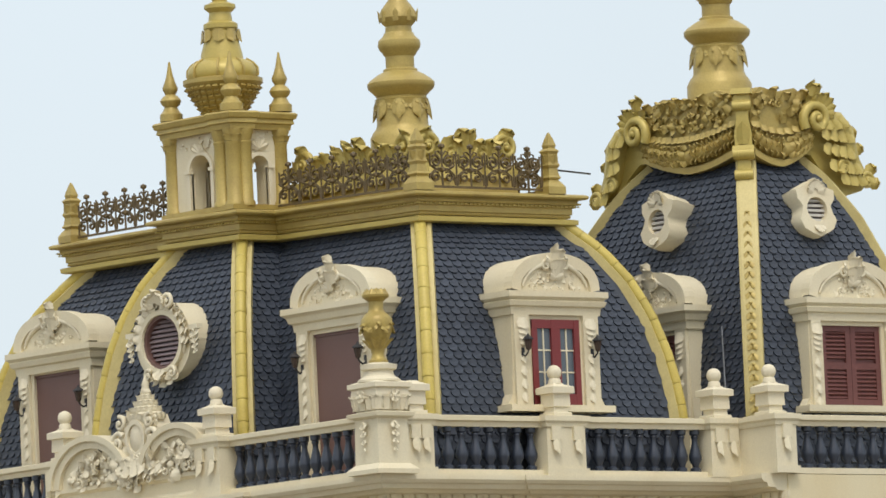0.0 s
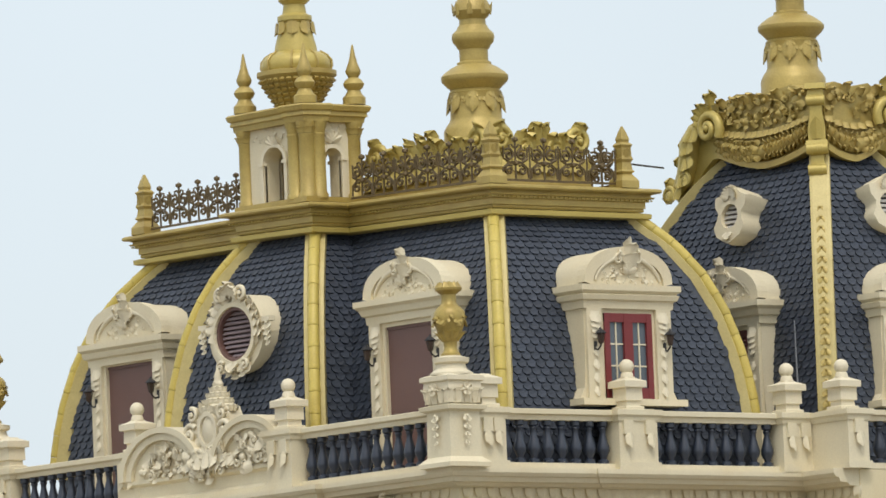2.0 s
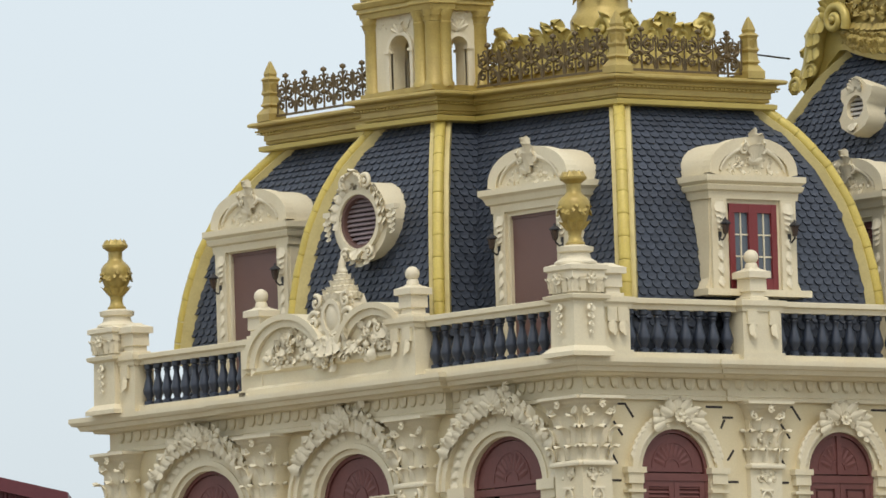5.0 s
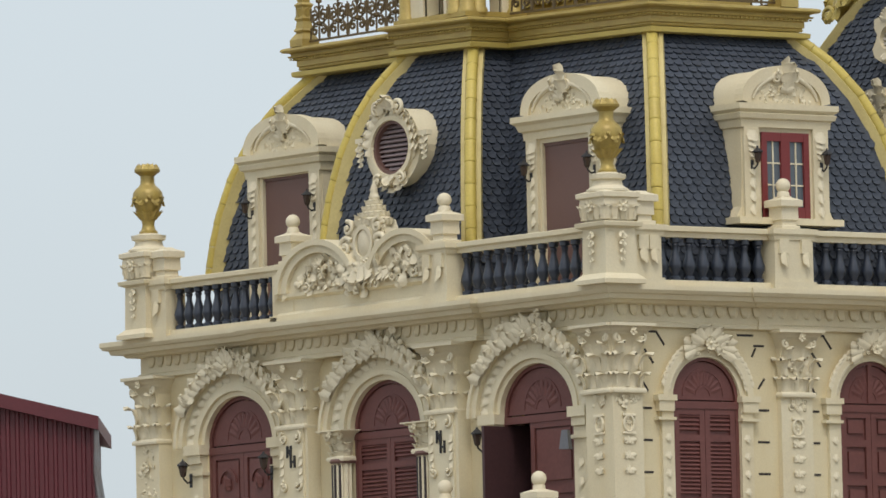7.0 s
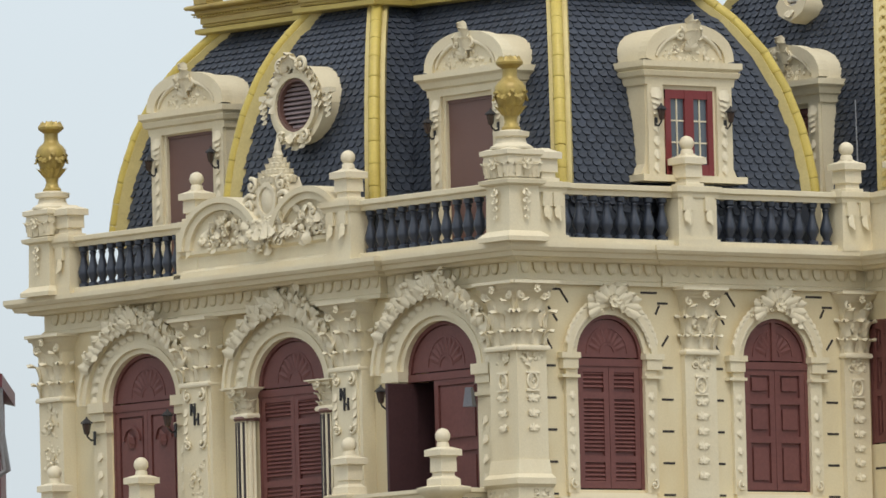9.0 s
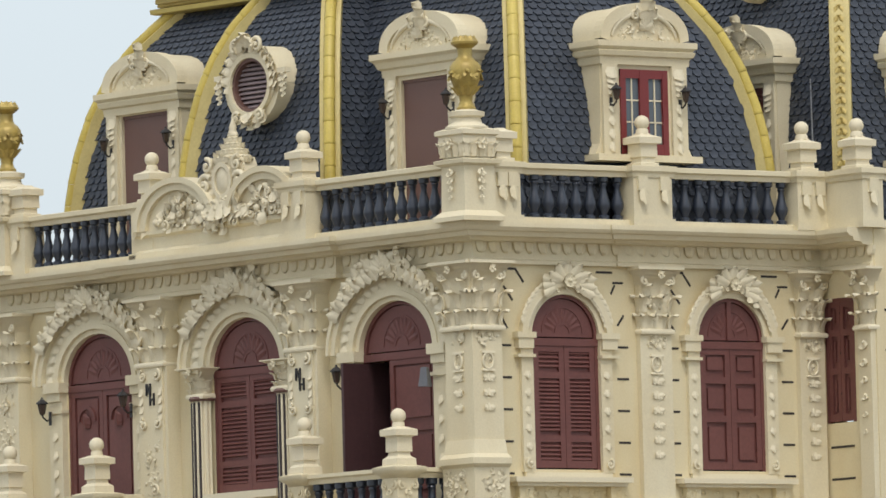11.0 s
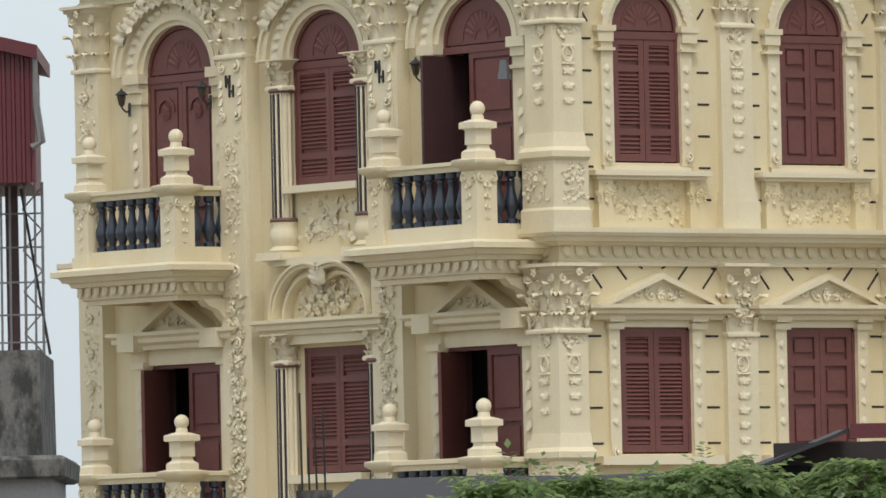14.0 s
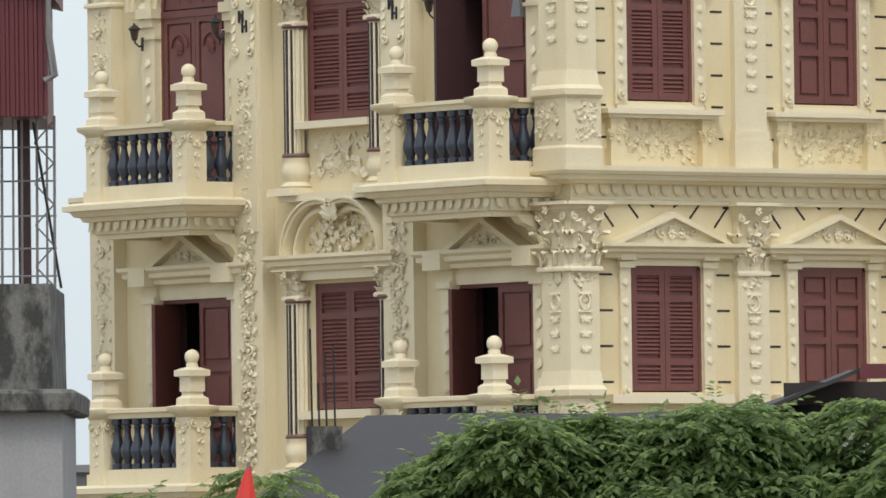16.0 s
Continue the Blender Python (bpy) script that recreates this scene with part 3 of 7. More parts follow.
def rib(t, curve, out, tiled=True, width=0.28, r=0.082, piece=0.30):
    """A hip rib: a flat gold strip with a row of half-round tiles along it."""
    bm = B()
    n = len(curve)
    rows, sides = [], []
    for i, p in enumerate(curve):
        d = (curve[min(i + 1, n - 1)] - curve[max(i - 1, 0)]).normalized()
        o = (out - d * out.dot(d)).normalized()
        s = d.cross(o)
        sides.append(o)
        rows.append([bm.verts.new(p + s * a + o * b) for a, b in ((-width / 2, -0.14), (-width / 2, 0.045), (-width * 0.36, 0.055), (width * 0.36, 0.055), (width / 2, 0.045), (width / 2, -0.14))])
    for a, b in zip(rows, rows[1:]):
        for k in range(6):
            bm.faces.new((a[k], a[(k + 1) % 6], b[(k + 1) % 6], b[k]))
    strip = part("hip_strip", bm, STRIP, t, "flat pale gold hip strip")
    if not tiled:
        return
    arc = [0.0]
    for a, b in zip(curve, curve[1:]):
        arc.append(arc[-1] + (b - a).length)

    def at(s):
        return Vector([float(np.interp(s, arc, [q[k] + sides[i][k] * 0.085 for i, q in enumerate(curve)])) for k in range(3)])

    count = int(arc[-1] / piece)
    L = arc[-1] / count
    for k in range(count):
        bm = B()
        a = k * L
        tube(bm, [at(a + L * f) for f in (0.004, 0.03, 0.10, 0.5, 0.95, 0.996)], [r * 0.97, r * 1.04, r * 1.03, r * 1.0, r * 0.99, r * 0.96], 10)
        part("hip_tile", bm, HIP_TILE, strip, "", 50)


STRIP = material("pale_gold_strip", (0.58, 0.48, 0.20), 0.5, metal=0.05, stain=0.4, stain_size=3.0, stain_colour=(0.34, 0.24, 0.07), grain=0.08)
HIP_TILE = material("yellow_gold_tile", (0.56, 0.44, 0.10), 0.45, metal=0.05, stain=0.35, stain_size=4.0, stain_colour=(0.36, 0.24, 0.05), grain=0.10, vary=0.10)
ROOF = Mansard(1.40, 5.65, 0.65, 10.95, 0.72, 1.02, 0.95, 1.27)
BULGE = Mansard(0.75, 4.5, 3.98, 7.30, 0.72, 1.0, 0.82, 0.82)
roof_t = thing("roof_main", Matrix(), "curved mansard roof of blue-grey slates with gold hips", "roof", "", "structure")
part("shell", ROOF.shell(), SLATE, roof_t)
part("bay_shell", BULGE.shell(), SLATE, roof_t)


def hips(M, t, which, top=3.80, tiled=True):
    for k in which:
        curve = [M.corner(k, 0.78 + (top - 0.78) * i / 24) for i in range(25)]
        out = Vector(((-1, -1, 0.35), (1, -1, 0.35), (1, 1, 0.35), (-1, 1, 0.35))[k]).normalized()
        rib(t, curve, out, tiled, 0.17 if k == 1 else 0.28)


hips(ROOF, roof_t, (0, 1, 3))
hips(BULGE, roof_t, (0, 3))

# gold eaves cornice of the roof, slightly out of level along the west side
def lift(y):
    return 0.11 * min(1.0, max(0.0, (y - 1.4) / 6.0))


def settle(bm):
    for v in bm.verts:
        v.co.z = 4.08 - (4.08 - v.co.z) * 0.74 + lift(v.co.y)


bm = B()
CORN = [(4.79, 9.85), (1.92, 9.85), (1.92, 6.62), (1.27, 6.62), (1.27, 4.62), (1.92, 4.62), (1.92, 1.40), (4.79, 1.40)]
sweep(bm, CORN, [(-0.5, 3.62), (-0.13, 3.62), (-0.12, 3.65), (-0.13, 3.68), (-0.105, 3.69), (-0.105, 3.80), (-0.065, 3.81), (-0.065, 3.855), (-0.02, 3.86), (-0.01, 3.89), (-0.05, 3.90), (-0.045, 3.935), (-0.01, 3.955), (0.045, 3.96), (0.065, 3.99), (0.06, 4.025), (0.02, 4.05), (-0.5, 4.08)], closed=True)
box(bm, 2.3, 4.4, 1.8, 9.4, 3.55, 4.05)
settle(bm)
corn_t = structure("roof_cornice", bm, GOLD, "moulded gold-painted cornice round the roof top", "cornice")
bm = B()
sweep(bm, CORN, [(-0.5, 3.48), (-0.09, 3.48), (-0.05, 3.50), (-0.045, 3.58), (-0.09, 3.60), (-0.5, 3.62)], closed=True)
settle(bm)
part("eaves_strip", bm, GOLD_BRIGHT, corn_t, "pale gold strip along the slates")
bm = B()
for (ax, ay), (bx, by) in zip(CORN, CORN[1:]):
    d = Vector((bx - ax, by - ay))
    o = Vector((d.y, -d.x)).normalized()
    n = int(d.length / 0.075)
    for k in range(n):
        p = Vector((ax, ay)) + d * ((k + 0.5) / n) - o * 0.055
        box(bm, -0.014, 0.014, -0.016, 0.016, 3.82, 3.846, 0.005, T(p.x, p.y, 0) @ Matrix.Rotation(math.atan2(d.y, d.x), 4, "Z"))
settle(bm)
beads = part("bead_row", bm, GOLD_BRIGHT, corn_t, "row of tiny gold beads")
beads["kind"] = "stuff"

ROOF2 = Mansard(7.00, 10.05, 0.55, 5.38, 0.95, 1.35, 1.10, 1.75, top=4.85)
roof_p = thing("roof_pavilion", Matrix(), "taller curved mansard roof of blue-grey slates with gold hips", "roof", "", "structure")
part("shell", ROOF2.shell(), SLATE, roof_p)
hips(ROOF2, roof_p, (0, 1, 3), 4.80, False)

# ---- windows, shutters and doors ----
bm = B()
box(bm, -0.5, 0.5, -0.008, 0.008, -0.026, 0.026, m=RX(-38))
slat_ob = part("slat", bm, MAROON)
SLAT_DATA = slat_ob.data
bpy.data.objects.remove(slat_ob)


def leaf_door(parent, m, w, z0, z1, panels, mat=MAROON, louvre=True, name="shutter"):
    """A framed leaf, hinge at local x 0, with louvred or raised panels between its rails."""
    bm = B()
    st = 0.085 if w > 0.4 else 0.07
    box(bm, 0, st, -0.025, 0.025, z0, z1)
    box(bm, w - st, w, -0.025, 0.025, z0, z1)
    zs = [z0 + (z1 - z0) * p for p in panels]
    for k, z in enumerate(zs):
        lo, hi = (z, z + 0.10) if k == 0 else (z - 0.08, z) if k == len(zs) - 1 else (z - 0.045, z + 0.045)
        box(bm, st, w - st, -0.025, 0.025, lo, hi)
    box(bm, st, w - st, 0.012, 0.022, z0 + 0.05, z1 - 0.05)
    if not louvre:
        for a, b in zip(zs, zs[1:]):
            box(bm, st + 0.045, w - st - 0.045, -0.018, 0.014, a + 0.14, b - 0.11, 0.0)
    o = part(name, bm, mat, parent)
    o.matrix_basis = m
    if louvre:
        for a, b in zip(zs, zs[1:]):
            n = int((b - a - 0.16) / 0.052)
            for i in range(n):
                q = new("slat", SLAT_DATA)
                q.parent = o
                q.matrix_basis = T(w / 2, 0, a + 0.10 + (i + 0.5) * (b - a - 0.16) / n) @ Matrix.Diagonal((w - 2 * st, 1, 1, 1))
    return o


def fan(bm, half, spring, y, rise=None):
    """A carved sunburst in the arch head."""
    prism(bm, arch_points(0, half - 0.02, spring, 18, rise and rise - 0.02), y, y + 0.04)
    half = rise or half
    ring(bm, half * 0.62, half * 0.67, y - 0.01, y + 0.01, 0, spring + 0.06)
    ring(bm, half * 0.20, half * 0.25, y - 0.01, y + 0.01, 0, spring + 0.06)
    for k in range(9):
        a = 20 + 140 * k / 8
        leaf(bm, T(0, y - 0.002, spring + 0.06) @ Matrix.Diagonal((1, 0.4, 1, 1)) @ RY(90 - a) @ T(0, 0, half * 0.28), half * 0.34, half * 0.15, 0.15, 1)


def window(name, m, half, sill, spring, top, arched, style, label, c=0.0, rec=0.03, rise=None):
    """Frame, head panel and two leaves in an opening."""
    t = thing(name, m @ T(c, 0, 0), label, "window" if "window" in name else "door", "", "structure")
    bm = B()
    box(bm, -half, -half + 0.05, rec - 0.03, rec + 0.06, sill, spring)
    box(bm, half - 0.05, half, rec - 0.03, rec + 0.06, sill, spring)
    head = spring - 0.02
    if arched:
        ring(bm, (rise or half) - 0.05, rise or half, rec - 0.03, rec + 0.06, 0, spring, sx=half / (rise or half))
        box(bm, -half, half, rec - 0.04, rec + 0.05, spring - 0.12, spring - 0.02)
        head = spring - 0.12
    else:
        box(bm, -half, half, rec - 0.03, rec + 0.06, spring - 0.05, spring)
        head = spring - 0.05
    fr = part("frame", bm, MAROON, t)
    if arched:
        bm = B()
        fan(bm, half - 0.04, spring, rec, rise and rise - 0.04)
        if style == "split":
            box(bm, -0.035, 0.035, rec - 0.03, rec + 0.02, spring, spring + half - 0.05)
        part("head_panel", bm, MAROON, fr, "carved sunburst head panel")
    w = half - 0.055
    z0 = sill + 0.02
    if style in ("louvre", "split"):
        pan = (0, 0.24, 0.76, 1.0) if style == "louvre" else (0, 0.42, 0.74, 1.0)
        leaf_door(t, T(-w, rec, 0), w - 0.004, z0, head, pan, louvre=True if style == "louvre" else False)
        leaf_door(t, T(0.004, rec, 0), w - 0.004, z0, head, pan, louvre=True if style == "louvre" else False)
    elif style == "panel":
        for x in (-w, 0.004):
            o = leaf_door(t, T(x, rec, 0), w - 0.004, z0, head, (0, 0.3, 1.0), louvre=False, name="door_leaf")
            bm = B()
            ring(bm, w * 0.22, w * 0.28, -0.045, -0.02, w / 2, head - 0.42)
            leaf(bm, T(w / 2, -0.03, head - 0.52), 0.22, 0.16, 0.3)
            part("carving", bm, MAROON, o)
    elif style == "open":
        x0 = -0.25 if arched else 0.02
        bm = B()
        box(bm, -half + 0.002, -half + 0.03, rec + 0.06, 0.40, z0, head)
        part("reveal_lining", bm, DARKWOOD_SHADE, fr, "dark wooden lining of the doorway")
        leaf_door(t, T(x0, rec, 0), w - x0, z0, head, (0, 0.3, 0.62, 1.0), louvre=False, name="door_leaf")
        # arched leaf is turned from the light: its shade is in the colour
        leaf_door(t, T(-w, rec + (0.06 if arched else 0.22), 0) @ RZ(-88 if arched else -62), 0.52 if arched else w - 0.02, z0, head - 0.02, (0, 0.3, 0.62, 1.0), DARKWOOD_SHADE if arched else MAROON, louvre=False, name="door_leaf")
    return t


window("window_1", S(BAYS_S[0]), HALF_S, -3.22, -1.435, 0, True, "louvre", "closed maroon wooden arched window with louvred shutters")
window("window_2", S(BAYS_S[1]), HALF_S, -3.22, -1.435, 0, True, "split", "closed maroon wooden arched window with panelled shutters")
window("window_3", S(BAYS_S[0]), 0.615, -7.13, -5.43, 0, False, "louvre", "closed maroon wooden rectangular louvred shutters", 0.06)
window("window_4", S(BAYS_S[1]), 0.615, -7.13, -5.43, 0, False, "split", "closed maroon wooden rectangular panelled shutters", 0.06)
window("window_5", W(BAYS_W[1]), HALF_W, -3.26, SPRING_W, 0, True, "louvre", "closed maroon arched window with louvred shutters between fluted columns", rise=RISE_W)
window("window_6", W(BAYS_W[1]), 0.80, -7.25, -5.5, 0, False, "louvre", "closed maroon louvred shutters under a curved pediment", 0.10)
window("window_7", W(0.085, 0, PX), 0.315, -2.56, -0.85, 0, False, "split", "narrow dark maroon shutter on the pavilion side")
window("door_1", W(BAYS_W[0]), HALF_W, LOW, SPRING_W, 0, True, "panel", "closed maroon arched double door with carved panels", rise=RISE_W)
window("door_2", W(BAYS_W[2]), HALF_W, LOW, SPRING_W, 0, True, "open", "half-open maroon arched double door onto a balcony", rise=RISE_W)
window("door_3", W(BAYS_W[0]), 0.88, FLOOR1, -5.62, 0, False, "open", "half-open maroon double door onto a lower balcony")
window("door_4", W(BAYS_W[2]), 0.88, FLOOR1, -5.62, 0, False, "open", "half-open maroon double door under a triangular pediment")


# ---- carved facade trim ----
def capital(bm, m, half, z0, z1, depth=0.14, returns=True):
    """A leafy capital between z0 and z1: flaring bell, two rows of leaves rolling outward, volutes and abacus."""
    h = z1 - z0

    bell = B()
    sweep(bell, [(-half, 0.05), (-half, -depth), (half, -depth), (half, 0.05)],
          [(-0.08, z0 - 0.03), (0.035, z0 - 0.03), (0.045, z0), (0.03, z0 + 0.035), (-0.035, z0 + 0.05), (-0.03, z0 + 0.3 * h), (-0.005, z0 + 0.62 * h), (0.045, z0 + 0.83 * h), (0.06, z0 + 0.84 * h), (0.065, z0 + 0.885 * h), (0.10, z0 + 0.90 * h), (0.11, z0 + 0.945 * h), (0.145, z0 + 0.955 * h), (0.145, z1), (-0.08, z1)])
    bell.transform(m)
    spare = bpy.data.meshes.new("spare")
    bell.to_mesh(spare)
    bm.from_mesh(spare)
    bell.free()
    bpy.data.meshes.remove(spare)
    low = max(1, round(half * 2 / 0.26))
    for row, (count, za, zb, out) in enumerate(((low, 0.04, 0.34, 0.085), (max(1, low - 1), 0.30, 0.64, 0.115))):
        for i in range(count):
            x = half * (2 * (i + 0.5) / count - 1) * (0.86 if count > 1 else 1)
            leaf(bm, m @ T(x, -depth + 0.03, z0 + za * h), (zb - za) * h * 1.3, 0.15, 0.85, 2, out * 3)
        for i in range(count + 1):
            x = half * (2 * i / count - 1) * 0.8
            leaf(bm, m @ T(x, -depth + 0.035, z0 + (za + 0.02) * h), (zb - za) * h * 0.85, 0.13, 0.4, 3, 0.12)
        for sgn in (-1, 1) if returns else ():
            corner = m @ T(sgn * (half - 0.01), -depth + 0.01, 0) @ RZ(45 * sgn)
            leaf(bm, corner @ T(0, 0.02, z0 + za * h), (zb - za) * h * 1.3, 0.15, 0.85, 2, out * 2.8)
            side = m @ T(sgn * half, -depth * 0.35, 0) @ RZ(90 * sgn)
            leaf(bm, side @ T(0, 0.02, z0 + za * h), (zb - za) * h * 1.3, 0.12, 0.8, 2, out * 2.0)
    for sgn in (-1, 1):
        spiral(bm, m @ T(sgn * (half - 0.02), -depth - 0.05, z0 + 0.775 * h), 0.055, 1.2, 0.45, sgn)
        tube(bm, [m @ Vector((sgn * half * 0.35, -depth + 0.01, z0 + 0.56 * h)), m @ Vector((sgn * half * 0.55, -depth - 0.01, z0 + 0.70 * h)), m @ Vector((sgn * (half - 0.03), -depth - 0.04, z0 + 0.82 * h))], [0.03, 0.028, 0.02], 6)
        leaf(bm, m @ T(sgn * half * 0.5, -depth + 0.01, z0 + 0.56 * h) @ RY(sgn * 16), 0.30 * h, 0.16, 0.85, 3, 0.35)
    rosette(bm, m @ T(0, -depth - 0.12, z1 - 0.12 * h), 0.075, 6)



# a thin raised bar; its dark colour stands for shadow in a joint slot
SLOT = B()
box(SLOT, -0.5, 0.5, -0.006, 0.01, -0.015, 0.015)
slot_ob = part("joint", SLOT, GROOVE)
SLOT_DATA = slot_ob.data
bpy.data.objects.remove(slot_ob)


def slot(m, x, z, w, tilt=0.0, parent=None):
    o = new("joint", SLOT_DATA)
    o.parent = parent
    o.matrix_basis = m @ T(x, 0, z) @ RY(tilt) @ Matrix.Diagonal((w, 1, 1, 1))


# corner pillar
PIL_S, PIL_W = 0.50, 0.60
pil = thing("corner_pillar", T(0.22, 0.22, 0), "cream square corner pillar with leafy capital and carved pendants", "pillar", "", "structure")
bm = B()
for zt, zb, cap in ((-0.5, LOW, 0.85), (LOW - 0.5, FLOOR1, 1.0)):
    box(bm, 0, PIL_S, 0, PIL_W, zb, zt)
part("shaft", bm, IVORY, pil)


def pendant(bm, m, zt, seed, n=3):
    """A leafy mask, an oval medallion and shrinking husks hung down a pillar face."""
    foliage(bm, m @ T(0, 0.002, 0), rect(-0.15, 0.15, zt - 0.15, zt - 0.02), 20, 0.10, seed, 0.02)
    tube(bm, [m @ Vector((0.085 * math.cos(math.tau * i / 16), -0.012, zt - 0.40 + 0.11 * math.sin(math.tau * i / 16))) for i in range(17)], 0.02, 6)
    for v in (-0.52, -0.28):
        box(bm, -0.11, 0.11, -0.03, 0.01, zt + v - 0.015, zt + v + 0.015, 0.006, m)
    foliage(bm, m @ T(0, 0.004, 0), rect(-0.06, 0.06, zt - 0.48, zt - 0.30), 12, 0.07, seed + 1, 0.015)
    for k in range(n):
        z, r = zt - 0.64 - 0.20 * k, 0.15 - 0.03 * k / n
        for a in (-78, 78):
            leaf(bm, m @ T(0, 0.004, z) @ RY(a), r, 0.085, 0.6, 3, 0.16)
            leaf(bm, m @ T(0, 0.004, z + 0.03) @ RY(a * 1.7), r * 0.75, 0.07, 0.5, 2, 0.1)
        leaf(bm, m @ T(0, 0.004, z + 0.08) @ RY(180), 0.13, 0.07, 0.5, 2, 0.1)


for zt, zb in ((-0.47, LOW), (LOW - 0.47, FLOOR1)):
    bm = B()
    sweep(bm, [(0.0, PIL_W), (0, 0), (PIL_S, 0)], [(-0.05, zb), (0.13, zb), (0.13, zb + 0.26), (0.09, zb + 0.30), (0.09, zb + 0.92), (0.15, zb + 0.97), (0.15, zb + 1.05), (0.06, zb + 1.11), (0.02, zb + 1.30), (-0.05, zb + 1.30)])
    part("pedestal", bm, IVORY, pil)
    for off, (mm, half) in enumerate(((T(PIL_S / 2, 0, 0), PIL_S / 2), (RZ(-90) @ T(-PIL_W / 2, 0, 0), PIL_W / 2))):
        bm = B()
        capital(bm, mm, half - 0.02, zt - 0.88, zt + 0.02, 0.03)
        if zt < -1:
            foliage(bm, mm @ T(0, -0.03, 0), rect(-half + 0.05, half - 0.05, zt - 0.78, zt - 0.2), 34, 0.13, 41 + off, 0.03)
        part("capital", bm, WHITE, pil, "leafy cream capital", 70)
        bm = B()
        pendant(bm, mm, zt - 0.92, 5 + off)
        part("pendant", bm, WHITE, pil, "carved leaf mask and hanging husks", 70)
        bm = B()
        foliage(bm, mm @ T(0, -0.085, 0), rect(-half * 0.75, half * 0.75, zb + 0.38, zb + 0.88), 60, 0.11, 6 + off, 0.015)
        part("panel_carving", bm, WHITE, pil, "carved pedestal panel", 70)

# south middle and end pilasters
for name_x, half in ((3.465, 0.27), (6.20, 0.22)):
    p = thing("pilaster", S(name_x), "cream flat pilaster with leafy capital and pendant husks", "pilaster", "south pilasters", "structure")
    for k, (zt, zb) in enumerate(((-0.47, LOW), (LOW - 0.47, FLOOR1))):
        bm = B()
        box(bm, -half, half, -0.09, 0.02, zb, zt)
        box(bm, -half - 0.05, half + 0.05, -0.14, 0.02, zb, zb + 0.42)
        box(bm, -half - 0.03, half + 0.03, -0.12, 0.02, zb + 0.42, zb + 0.54)
        part("shaft", bm, IVORY, p)
        bm = B()
        if k == 0:
            capital(bm, Matrix(), half - 0.02, zt - 0.88, zt, 0.11)
        else:
            capital(bm, Matrix(), half - 0.03, zt - 0.92, zt + 0.04, 0.09)
            foliage(bm, T(0, -0.10, 0), rect(-half + 0.05, half - 0.05, zt - 0.8, zt - 0.2), 26, 0.12, 47, 0.03)
        foliage(bm, T(0, -0.11, 0), rect(-half + 0.06, half - 0.06, zt - 0.72, zt - 0.25), 22, 0.10, 49 + k, 0.02)
        if k:
            rosette(bm, T(0, -0.14, zt - 0.45), 0.10, 8)
        part("capital", bm, WHITE, p, "leafy cream capital", 70)
        bm = B()
        pendant(bm, T(0, -0.09, 0), zt - 0.92, 15 + k, 6)
        part("pendant", bm, WHITE, p, "carved leaf mask and hanging husks", 70)

